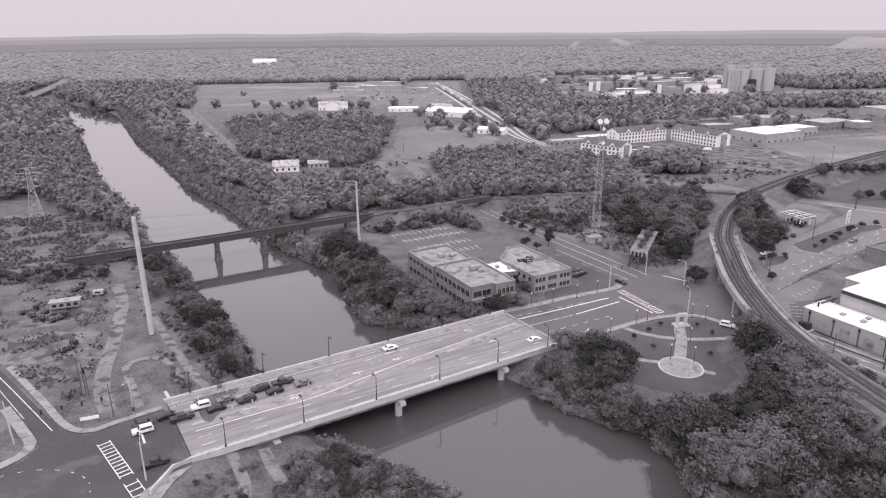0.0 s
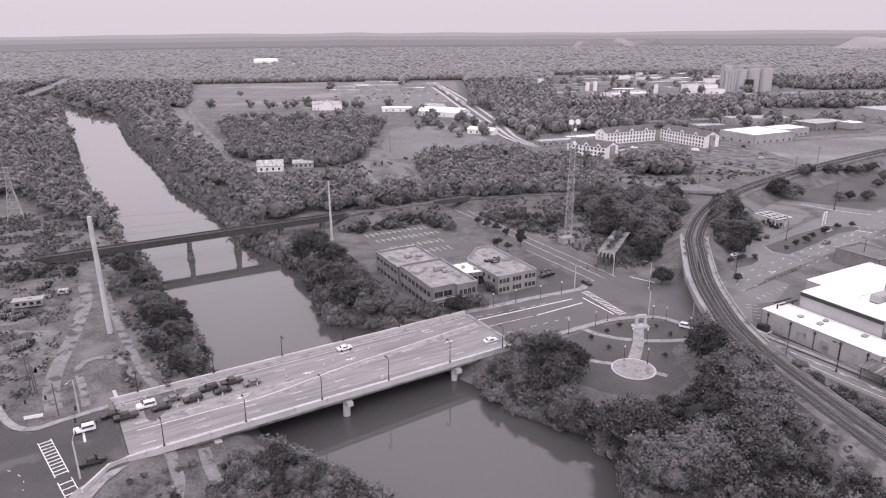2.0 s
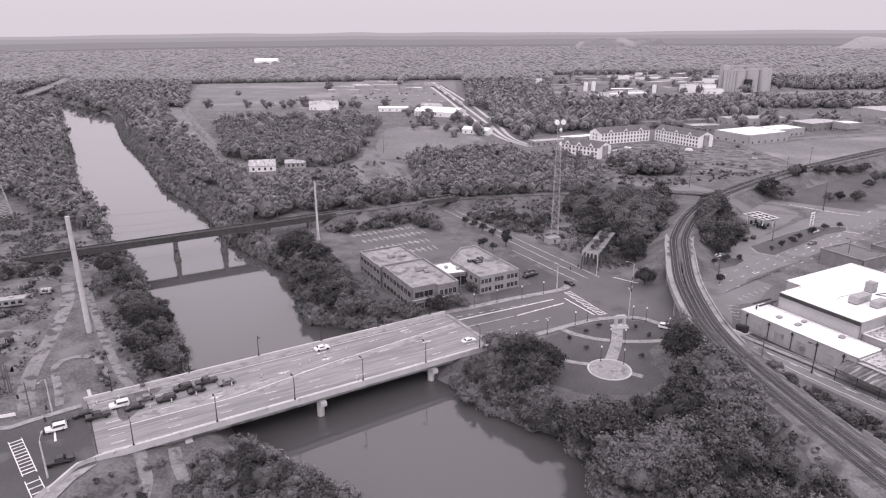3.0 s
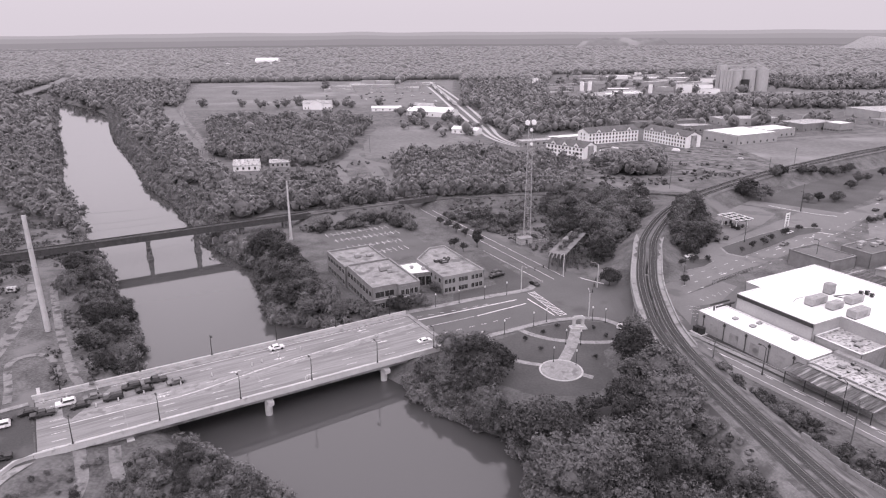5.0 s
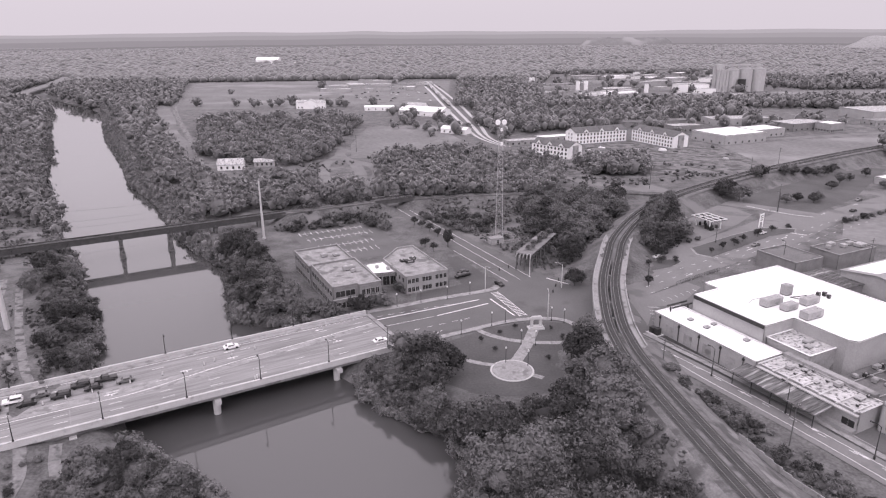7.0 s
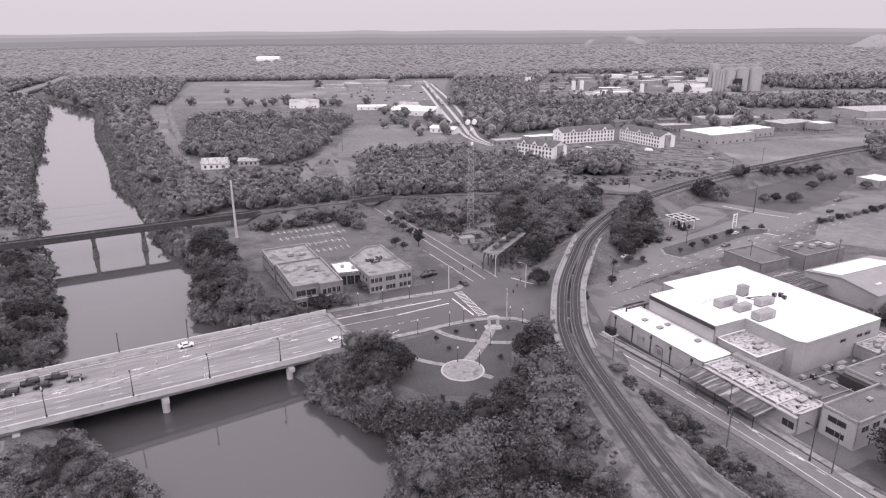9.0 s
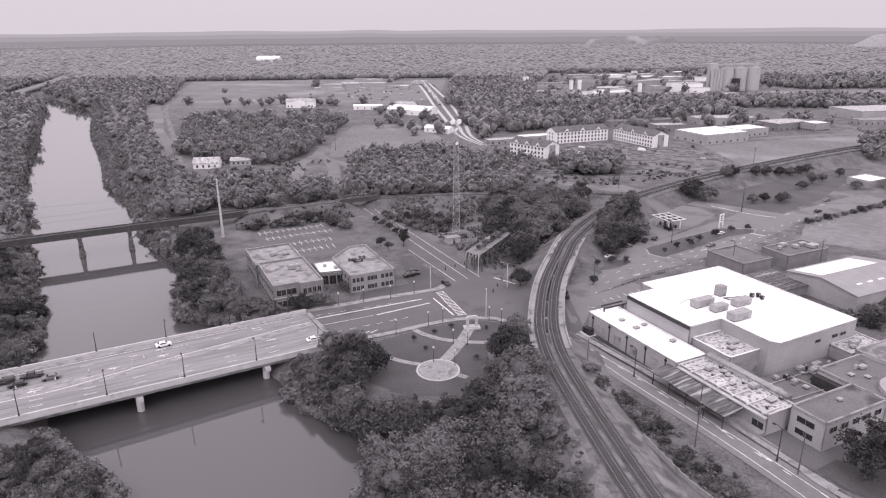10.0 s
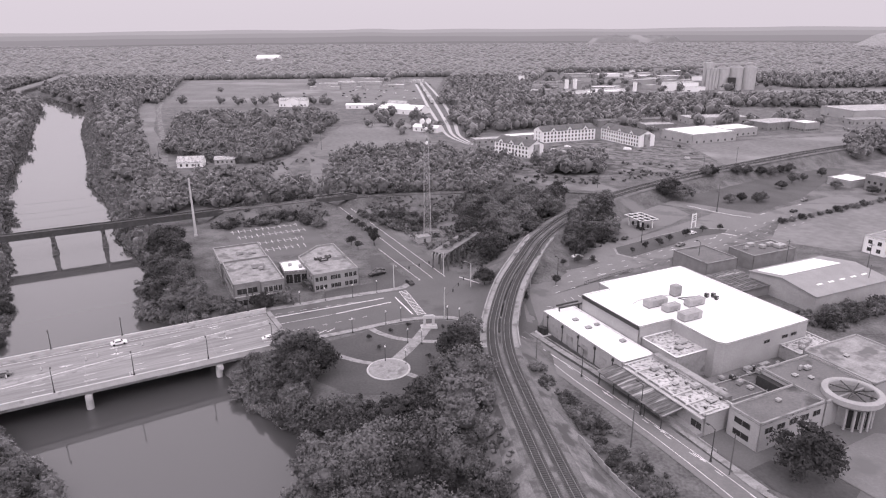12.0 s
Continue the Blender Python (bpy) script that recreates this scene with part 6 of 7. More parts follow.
for x, y, h, arm in ((-92.9, 148.4, 10, False), (-91.0, 147.0, 9, False), (-90.0, 146.4, 8.5, False), (-79.3, 136.9, 9, False), (-96.6, 126.2, 9.5, False), (-99.4, 129.6, 9, False), (124.7, 126.8, 11, True), (142.9, 118.0, 10, False), (106.8, 161.7, 9, False), (89, 163, 10, False), (-135, 430, 14, False), (-128, 440, 14, False), (-120, 420, 13, False), (-140, 452, 14, False), (-30, 505, 13, False), (66, 470, 12, True), (-2, 333, 11, True), (38, 300, 10, True), (209.7, 323.1, 14, False), (207.6, 241.6, 12, True), (235.4, 237.7, 12, True), (251.1, 251.7, 13, True), (223.7, 216.8, 11, False), (159.6, 372.6, 16, False), (225.8, 395.8, 14, False), (258.1, 430.7, 14, True)):
    pole = utility_pole(x, y, h, arm=arm, label="weathered wooden utility pole with a crossarm" if arm else "plain weathered wooden pole", mat="pale_pole" if x == -96.6 or x == -99.4 else "wood_pole")


def signal_mast(x, y, turn, h=9.0, label="pale traffic signal pole with a lamp arm", z=None):
    z = float(base_height(x, y)) if z is None else z
    p = thing("traffic_signal", pose(x, y, z, 0, 0, turn), label, "traffic signal", "traffic signals")
    part("pole", Solid().tube((0, 0, 0), (0, 0, h), 0.2, 0.14, 10), M["pale_pole"], p)
    part("lamp_arm", Solid().path([(0, 0, h), (1.2, 0, h + 0.5), (2.4, 0, h + 0.5)], 0.06), M["galv"], p)
    part("lamp_head", Solid().box(2.2, 3.0, -0.15, 0.15, h + 0.42, h + 0.6), M["galv"], p)
    return p


for x, y, t, z in ((60.6, 222.8, -60, None), (78.0, 237.0, -120, None), (88.5, 225.0, 150, None), (80.2, 197.8, 90, None), (-61.5, 113.4, 110, None), (-75.0, 138.2, -90, None)):
    signal_mast(x, y, t, z=z)


def signal_head(a, b, n):
    """Signal heads hung on a span wire."""
    a, b = Vector(a), Vector(b)
    s = thing("signal_span", pose(0, 0, 0), "dark signal heads hung on a span wire", "traffic signal", "traffic signals")
    part("span_wire", Solid().path([a, a.lerp(b, 0.5) - Vector((0, 0, 0.5)), b], 0.03, 4), M["dark_steel"], s)
    for k in range(n):
        p = a.lerp(b, (k + 1.5) / (n + 2))
        head = part("signal_head", Solid().box(p.x - 0.17, p.x + 0.17, p.y - 0.17, p.y + 0.17, p.z - 1.6, p.z - 0.5), M["dark_steel"], s)


signal_head((-75, 138.2, 9.4), (-97, 127, 9.4), 4)
signal_head((-61.5, 113.4, 9.4), (-75, 138.2, 9.4), 3)
signal_head((80.2, 197.8, 7.6), (88.5, 225, 7.6), 3)
signal_head((60.6, 222.8, 7.6), (78, 237, 7.6), 3)
for x, y, t in ((118.5, 157.4, 60), (129.8, 139.8, 60), (140.5, 122.3, 60)):
    street_lamp(pose(x, y, 2.3, 0, 0, t + 60), 8.0, 1.8, "pale street lamp on the dock street", "dock street lamps")
for x, y, h in ((174.4, 240.2, 11), (120.0, 226.4, 9), (209.5, 322.1, 10), (160.9, 272.2, 9)):
    street_lamp(pose(x, y, 2.2, 0, 0, 120), h, 1.4, "grey twin car park light on a tall pole", "car park lights")

# ---- overgrown trestle by the crossing ----
trestle = thing("old_trestle", pose(76.5, 243, 0, 0, 0, 65), "ruined dark trestle with an overgrown top", "trestle")
for k in range(4):
    for y in (-3, 0, 3):
        part("leg", Solid().tube((k * 5.0, y * 1.15, -0.3), (k * 5.0, y, 6.2), 0.3, 0.25, 8), M["wood_pole"], trestle)
    part("cap_beam", Solid().box(k * 5.0 - 0.3, k * 5.0 + 0.3, -3.8, 3.8, 6.2, 6.7), M["wood_pole"], trestle)
for y in (-2.6, 0, 2.6):
    part("stringer", Solid().box(-1.5, 30, y - 0.25, y + 0.25, 6.704, 7.2), M["wood_pole"], trestle)
part("rubble", Solid().box(-1.2, 30, -3.4, 3.4, 7.204, 7.5), M["bank"], trestle)
for k in range(5):
    part("dangling_debris", Solid().tube((-1.4, -3 + 1.4 * k, 7.4), (-2.6, -3.2 + 1.5 * k, 6.2 - 0.3 * (k % 2)), 0.35, 0.15, 6), M["grey_concrete"], trestle)

# ---- waste ground west of the river ----
drape("dirt_lot", [(-122, 163), (-100, 145), (-88, 135), (-78, 136), (-72, 142), (-88, 172), (-100, 190), (-106, 214), (-120, 228), (-136, 232), (-150, 218), (-140, 185)], 0.05, M["grass"], "rough patchy waste ground with grass", "waste ground")
drape("dirt_lot", [(-124, 166), (-103, 150), (-97, 158), (-98, 172), (-105, 184), (-118, 186), (-132, 180)], 0.07, M["dirt"], "bare trampled dirt on the waste ground", "waste ground", ragged=2.5)
drape("dirt_lot", [(-137, 187), (-118, 189), (-113, 200), (-118, 214), (-130, 214), (-140, 202)], 0.07, M["dirt"], "bare ground round the old trailer", "waste ground", ragged=2.5)
for line, w, lift in (([(-119.3, 224), (-110, 208), (-103, 190), (-98, 176), (-92.9, 160), (-87, 147), (-80.5, 137.5)], 4.0, 0.10), ([(-112, 225), (-106.7, 215.3), (-95, 197), (-85.8, 183), (-77, 170.5), (-68.2, 158.3), (-61, 149.5)], 2.4, 0.11), ([(-74.8, 141), (-79, 148), (-84.5, 156), (-87.6, 161.7), (-86.0, 166), (-80.1, 166.6), (-74.4, 161), (-69, 153.5)], 2.0, 0.13)):
    ribbon("track", line, w, lift, M["path_dirt"], "pale worn dirt track on the waste ground", "track")
ribbon("pavement", [(-120, 162), (-101, 144.6), (-89, 133.4), (-82.2, 131.0), (-77.6, 134.6), (-69, 141)], 1.8, 0.22, M["walkway"], "pale concrete footway at the junction", "footway")
ribbon("pavement", [(-108, 141), (-97.5, 131), (-92.4, 125.4), (-93, 120.5), (-97, 116)], 2.4, 0.2, M["walkway"], "pale kerbed corner of the junction", "footway")
drape("pavement", [(-53.6, 118.2), (-56.5, 116), (-60.5, 110), (-61.5, 101), (-57, 101), (-56.2, 107), (-55.6, 112.5)], 0.2, M["walkway"], "pale paved bridge corner", "footway")


def vehicle_wreck(m, label, kind):
    t = thing("trailer", m, label, "trailer", "waste ground trailers")
    if kind == "long":
        part("body", Solid().box(-4.5, 4.5, -1.7, 1.7, 0.6, 2.7), M["grey_concrete"], t)
        part("roof", Solid().box(-4.7, 4.7, -1.9, 1.9, 2.704, 2.95), M["cream_wall"], t)
        for k in range(4):
            part("window", Solid().box(-3.6 + 2.1 * k, -2.4 + 2.1 * k, -1.76, -1.702, 1.3, 2.2), M["glass"], t)
        part("vent", Solid().box(0, 1.2, -0.5, 0.5, 2.954, 3.5), M["galv"], t)
    elif kind == "flat":
        part("bed", Solid().box(-2.6, 2.0, -1.1, 1.1, 0.7, 0.95), M["rust_steel"], t)
        part("load", Solid().box(-2.2, -0.6, -0.9, 0.8, 0.954, 1.7).box(-0.4, 1.4, -0.7, 0.9, 0.954, 1.4), M["rust_roof"], t)
        part("cab", Solid().prism([(2.004, -1.0), (3.4, -0.95), (3.4, 0.95), (2.004, 1.0)], 0.6, 2.0), M["dark_steel"], t)
        for k in range(3):
            part("stake", Solid().box(-2.5 + 1.8 * k, -2.4 + 1.8 * k, -1.1, -1.0, 0.954, 2.3).box(-2.5 + 1.8 * k, -2.4 + 1.8 * k, 1.0, 1.1, 0.954, 2.3), M["galv"], t)
    else:
        part("body", Solid().box(-1.7, 1.7, -1.0, 1.0, 0.5, 1.75).prism([(-1.6, -0.85), (1.6, -0.85), (1.6, 0.85), (-1.6, 0.85)], 1.75, 2.0), M["stained_roof"], t)
        part("cab", Solid().box(1.704, 2.5, -0.9, 0.9, 0.5, 1.3), M["dark_steel"], t)
        part("side_window", Solid().box(-1.0, 0.8, -1.04, -1.002, 1.1, 1.6), M["glass"], t)
    for x in (-1.4, 1.4):
        for y in (-1.0, 1.0):
            part("wheel", Solid().tube((x, y - 0.15, 0.3), (x, y + 0.15, 0.3), 0.36, n=10), M["tyre"], t)
    return t


vehicle_wreck(pose(-126.5, 203.0, 2.45, 0, 0, 20), "old grey trailer with a pale roof on waste ground", "long")
for x, y, t in ((-121, 214, 20), (-131, 219, 80), (-132, 196, 10), (-124, 193, 60), (-109.5, 172, 70), (-128, 194, 20), (-137, 199, 45)):
    vehicle_wreck(pose(x, y, 2.45, 0, 0, t), *(("rusty flatbed wreck with a load on waste ground", "flat") if x < -125 or y < 195 else ("small pale derelict trailer on waste ground", "short")))
boards = thing("notice_board", pose(-83.5, 134.2, 2.4, 0, 0, 20), "low white roadside notice board", "sign")
part("panel", Solid().box(-2.0, 2.0, -0.08, 0.08, 1.2, 2.0), M["white_wall"], boards)
for x in (-1.7, 1.7):
    part("post", Solid().tube((x, 0, 0), (x, 0, 1.2), 0.07, n=6), M["wood_pole"], boards)
slab = thing("concrete_headwall", pose(-70.2, 146.5, 1.8, 0, 0, -55), "tilted white concrete slab on the bank", "slab")
part("slab", Solid().box(-2.4, 2.4, -0.4, 0.4, 0, 0.8), M["concrete"], slab)
for line in ([(-50, 128), (-45.5, 121), (-42, 115), (-40, 108)], [(-41, 127), (-37.5, 120.5), (-33.5, 114.5), (-31, 108)]):
    pts, head = curve_points(line, 1.5)
    s = Solid()
    for (x, y), h in zip(pts, head):
        for side in (1, -1):
            px, py = x - math.sin(h) * side * 1.3, y + math.cos(h) * side * 1.3
            s.v.append((px, py, float(ground_height(np.array([px]), np.array([py]))[0]) + 0.12))
    for i in range(len(pts) - 1):
        s.f.append((2 * i + 1, 2 * i + 3, 2 * i + 2, 2 * i))
    tagged(part("track", s, M["path_dirt"]), "pale dirt track under the bridge end", "track", kind="structure")
bank_fence = thing("bank_wall", pose(0, 0, 0), "low grey panel wall on the railway bank", "wall")
pts, head = curve_points([(112.9, 125.9), (115.5, 120.9), (121.1, 111.0), (125.3, 103.1), (130.9, 92.2)], 2.2)
for (x0, y0), (x1, y1) in zip(pts, pts[1:]):
    z = float(ground_height(np.array([x0]), np.array([y0]))[0])
    part("wall_panel", Solid().prism([(x0, y0), (x1, y1), (x1 + 0.15, y1 + 0.1), (x0 + 0.15, y0 + 0.1)], z - 0.5, z + 1.3), M["grey_concrete"], bank_fence)


# ---- trees ----
def ico(level):
    bm = bmesh.new()
    bmesh.ops.create_icosphere(bm, subdivisions=level, radius=1.0)
    v = np.array([p.co[:] for p in bm.verts])
    f = np.array([[p.index for p in q.verts] for q in bm.faces])
    bm.free()
    return v, f


ICO1, ICO2 = ico(1), ico(2)


def crown_shape(rng, r, h, lobes, cards, card, core=ICO2, low=0.25):
    """A domed crown of leafy clumps over a dark heart, each clump set with small tilted sprays."""
    V, F, k = [], [], 0
    mid, half = h * (low + (1 - low) * 0.45), h * (1 - low) * 0.55
    bulge = rng.standard_normal((4, 3))
    bulge /= np.linalg.norm(bulge, axis=1)[:, None]
    d = rng.standard_normal((lobes, 3))
    d[:, 2] = np.abs(d[:, 2]) * 1.1 - 0.35
    d /= np.linalg.norm(d, axis=1)[:, None]
    reach = 0.62 + 0.26 * np.clip(d @ bulge.T, 0, 1).max(axis=1) + rng.uniform(-0.16, 0.1, lobes)
    cen = d * reach[:, None] * (r, r, half) + (0, 0, mid)
    rad = np.minimum(1.5 / math.sqrt(lobes), 0.52) * r * rng.uniform(0.55, 1.4, lobes)
    size = 0.66 if lobes > 1 else 0.95
    heart = ICO1[0] * (r * size, r * size, half * size) * (1 + 0.1 * rng.standard_normal((len(ICO1[0]), 1))) + (0, 0, mid)
    V.append(heart)
    F.append(ICO1[1])
    k = len(heart)
    if lobes == 1:
        return V[0], F[0]
    full = 0.52 if cards else 0.85
    for c, q in zip(cen, rad):
        v = core[0] * q * full * (1 + 0.28 * rng.standard_normal((len(core[0]), 1))) * (1, 1, 0.85) + c
        V.append(v)
        F.append(core[1] + k)
        k += len(v)
    per = cards // lobes
    for c, q in zip(cen, rad):
        d = rng.standard_normal((per, 3))
        d[:, 2] = d[:, 2] * 0.8 + 0.35
        d /= np.linalg.norm(d, axis=1)[:, None]
        p = c + d * q * rng.uniform(0.55, 1.35, (per, 1)) * (1, 1, 0.85)
        n = d + 0.7 * rng.standard_normal((per, 3)) + (0, 0, 0.3)
        n /= np.linalg.norm(n, axis=1)[:, None]
        s = np.cross(n, rng.standard_normal((per, 3)))
        s /= np.linalg.norm(s, axis=1)[:, None] + 1e-9
        t = np.cross(n, s)
        a = card * rng.uniform(0.6, 1.4, (per, 1))
        b = a * rng.uniform(0.5, 0.9, (per, 1))
        spray = np.stack([p - s * a - t * b * 0.5, p + s * a - t * b * 0.5, p + t * b - n * a * 0.25], 1).reshape(-1, 3)
        V.append(spray)
        F.append(k + 3 * np.arange(per)[:, None] + (0, 1, 2))
        k += len(spray)
    return np.concatenate(V), np.concatenate(F)


rng = np.random.default_rng(7)
TREE_KINDS = {}


def trunk_solid(r, h, seed):
    rr = random.Random(seed)
    s = Solid().tube((0, 0, -0.6), (0.1, 0.05, h * 0.4), h * 0.03, h * 0.02, 8).tube((0.1, 0.05, h * 0.4), (0.1, 0, h * 0.75), h * 0.02, h * 0.008, 7)
    for k in range(5):
        a = rr.uniform(0, 6.28)
        s.tube((0.1, 0.05, h * rr.uniform(0.28, 0.45)), (math.cos(a) * r * 0.6, math.sin(a) * r * 0.6, h * rr.uniform(0.5, 0.75)), h * 0.012, h * 0.004, 6)
    return s


def tree_prototype(kind, r, h, lobes, cards, card, mat, seed, low=0.25):
    v, f = crown_shape(np.random.default_rng(seed), r, h, lobes, cards, card, ICO1, low)
    TREE_KINDS.setdefault(kind, []).append((mesh_from("crown", v, f, M[mat]), trunk_solid(r, h, seed).mesh("trunk"), h))
    TREE_KINDS[kind][-1][1].materials.append(M["bark"])


for k in range(5):
    tree_prototype("tall", 5.0 + 0.3 * k, 10.5, 40, 3000, 0.34, "leaf", 20 + k, 0.08)
for k in range(4):
    tree_prototype("shrub", 2.8, 4.2, 14, 1000, 0.27, "leaf", 40 + k, 0.02)
for k in range(3):
    tree_prototype("small", 1.6, 4.0, 10, 700, 0.2, "dark_leaf", 60 + k, 0.35)
for k in range(2):
    tree_prototype("conifer", 2.4, 8.0, 20, 1600, 0.24, "dark_leaf", 80 + k, 0.1)

TREE_LABEL = {"tall": ("full leafy broadleaf tree in the riverside wood", "riverside trees"), "shrub": ("dense low leafy bush on the bank", "bank bushes"), "small": ("small dark round street tree", "street trees"), "conifer": ("dark upright evergreen tree", "evergreens")}
MADE = {}


def plant(kind, x, y, height, z=None, label="", turn=None):
    i = random.randrange(len(TREE_KINDS[kind]))
    crown, stem, h = TREE_KINDS[kind][i]
    s = height / h
    z = float(ground_height(np.array([x]), np.array([y]))[0]) if z is None else z
    m = pose(x, y, z - 0.1, 0, 0, random.uniform(0, 360) if turn is None else turn)
    wide = s * random.uniform(0.9, 1.15)
    if (kind, i) not in MADE:
        t = thing("bush" if kind == "shrub" else "tree", pose(0, 0, 0), TREE_LABEL[kind][0], "bush" if kind == "shrub" else "tree", TREE_LABEL[kind][1])
        part("trunk", stem, M["bark"], t)
        part("crown", crown, M["leaf"], t)
        MADE[(kind, i)] = t
        t.scale = (wide, wide, s)
        t.matrix_basis = m @ Matrix.Diagonal((wide, wide, s, 1))
    else:
        t = copy_thing(MADE[(kind, i)], m)
        t.scale = (wide, wide, s)
    if label:
        tagged(t, label)
    return t


def scatter(ring, gap, seed):
    """Jittered places in a polygon."""
    r = np.random.default_rng(seed)
    x0, x1 = min(p[0] for p in ring), max(p[0] for p in ring)
    y0, y1 = min(p[1] for p in ring), max(p[1] for p in ring)
    X, Y = np.meshgrid(np.arange(x0, x1, gap), np.arange(y0, y1, gap))
    X, Y = X.ravel() + r.uniform(-0.45, 0.45, X.size) * gap, Y.ravel() + r.uniform(-0.45, 0.45, Y.size) * gap
    ok = inside(ring, X, Y)
    return X[ok], Y[ok]


def under_deck(x, y):
    p = DECK.inverted() @ Vector((float(x), float(y), 0.0))
    return -4.0 < p.x < L + 3.0 and -3.0 < p.y < W + 3.0


def grove(kind, ring, gap, lo, hi, seed):
    for x, y in zip(*scatter(ring, gap, seed)):
        if under_deck(x, y):
            continue
        plant(kind, float(x), float(y), random.uniform(lo, hi))


WOOD_PARK = [(28, 160), (34, 151), (42, 144), (51, 139), (54, 132), (57, 125), (56, 96), (96, 96), (91.5, 130), (87, 152), (88, 172), (84, 173), (79, 158), (74, 141), (64, 137), (54, 141), (47, 152), (43, 163), (37, 170), (31, 168)]
grove("tall", WOOD_PARK, 7.2, 6.5, 11.5, 1)
grove("shrub", [(22, 166), (30, 153), (38, 145), (49, 139.5), (51, 132), (54, 125), (53, 96), (60, 96), (58, 130), (52, 143), (42, 150), (33, 163)], 3.8, 3.5, 6.0, 2)
grove("shrub", [(54, 141), (64, 137), (74, 141), (80, 152), (76, 151), (66, 146), (56, 148)], 3.6, 1.6, 2.8, 12)
grove("shrub", [(90, 98), (98, 98), (93, 130), (89, 158), (86, 158), (88, 130)], 4.5, 2.0, 3.8, 3)
grove("shrub", [(-34, 100), (8, 96), (1, 113), (-10, 122), (-20, 127), (-29, 124), (-35, 116)], 3.6, 2.0, 3.8, 4)
grove("shrub", [(-54, 96), (-38, 96), (-38, 124), (-52, 116)], 4.2, 0.8, 1.6, 21)
grove("tall", [(-51, 152), (-56, 168), (-68, 194), (-83, 216), (-95, 213), (-84, 192), (-71, 170), (-60, 154)], 5.8, 4.5, 7.5, 5)
grove("shrub", [(-46, 152), (-54, 170), (-67, 195), (-82, 218), (-86, 216), (-70, 190), (-58, 165), (-50, 150)], 4.0, 2.5, 4, 13)
grove("tall", [(-84, 212), (-90, 226), (-106, 244), (-112, 238), (-101, 206)], 6.6, 6, 8.5, 6)
grove("tall", [(2, 198), (-22, 206), (-32, 223), (-41, 250), (-56, 268), (-46, 275), (-31, 256), (-21, 234), (-11, 217), (-2, 207)], 6.0, 6, 10, 7)
grove("shrub", [(-4, 198), (-24, 205), (-34, 222), (-43, 251), (-58, 268), (-54, 270), (-39, 250), (-29, 224), (-20, 209), (-4, 202)], 4.2, 2.5, 4.5, 14)
grove("tall", [(92, 288), (84, 288), (82, 345), (136, 345), (129, 312), (104, 264), (97, 250), (90, 258)], 7.6, 8, 12, 8)
grove("tall", [(137, 300), (157, 322), (149, 278), (133, 252), (126, 253)], 6.5, 6, 9, 9)
grove("shrub", [(28, 318), (48, 330), (70, 318), (66, 290), (53, 294)], 4.6, 2.0, 4.0, 10)
grove("shrub", [(-34, 297), (2, 318), (20, 300), (16, 296), (3, 308), (-30, 290)], 4.6, 3.0, 5, 11)
grove("shrub", [(104, 150), (110, 140), (116, 126), (124, 108), (130, 96), (136, 96), (131, 110), (122, 128), (114, 144), (107, 156)], 3.6, 1.4, 3.0, 15)
grove("shrub", [(30, 344), (80, 357), (80, 362), (28, 350)], 4.6, 3, 5, 16)
grove("shrub", [(-30, 314), (4, 334), (2, 339), (-34, 320)], 4.6, 3, 5, 17)
grove("shrub", [(-124, 234), (-150, 240), (-175, 222), (-150, 222)], 5.0, 2, 4, 18)
grove("shrub", [(195, 186), (215, 196), (226, 208), (212, 205), (196, 196)], 4.5, 3, 5, 19)
for k in range(9):
    plant("shrub", 78.5 + 1.35 * k + 0.8 * (k % 2), 247 + 2.9 * k, random.uniform(1.2, 2.2), z=7.5, label="low bush growing on the ruined trestle")
for x, y, h in ((88, 171, 9), (86, 161, 10.5), (83.5, 150.5, 10.5), (88.5, 148, 11), (81, 140, 10), (87.5, 137, 11)):
    plant("tall", x, y, h, label="tall full tree between the park and the railway")
for x, y, h in ((48, 160.5, 10), (42, 167, 10.5), (35, 171, 8)):
    plant("tall", x, y, h, label="broad leafy tree at the lawn edge")
plant("tall", 157.5, 117.5, 12.5, label="large dense tree in a kerbed bed beside the street", turn=40)
for x, y in ((8, 198.5), (2, 203), (17.5, 204.5), (24, 208.5), (30, 221)):
    plant("shrub", x, y, random.uniform(4, 6), label="leafy bush beside the brick office")
plant("tall", 93.5, 227, 7, label="dark round tree beside the viaduct")
for x, y in ((123.9, 240.5), (130.3, 245.5), (136, 246.5), (153.8, 257.5), (160.3, 263), (167.3, 268), (173.1, 274), (182.1, 280.5), (191.6, 288), (200.1, 291), (64, 186), (69, 190.5), (80, 189), (83, 184), (62, 175), (77, 170), (58, 181)):
    plant("small", x, y, random.uniform(2.6, 4.0) if x > 100 else random.uniform(1.3, 2.2))
for x, y in ((33, 300), (37, 294), (41, 287), (29, 306), (36, 272), (40, 266), (119, 222), (106.5, 207)):
    plant("small", x, y, random.uniform(3.5, 4.6), label="dark round tree along the car park")
for x, y, h in ((46, 272, 9), (190, 345, 9), (194, 350, 8), (199.5, 345, 8.5), (222, 379, 7), (226, 381, 7), (222, 340, 5.5), (229, 343, 5), (236, 340, 6), (240, 344, 5.5), (245, 393, 6), (252, 397, 6), (262, 401, 6), (270, 405, 6), (277, 409, 6), (274, 386, 7), (283, 392, 5), (262, 372, 5), (285, 415, 6), (300, 405, 6), (292, 372, 5), (305, 360, 5), (318, 366, 6)):
    plant("conifer" if h > 6.5 and x < 60 else "tall", x, y, h, label="dark tree on the lawn beyond the boulevard" if x > 60 else "dark upright evergreen by the car park")
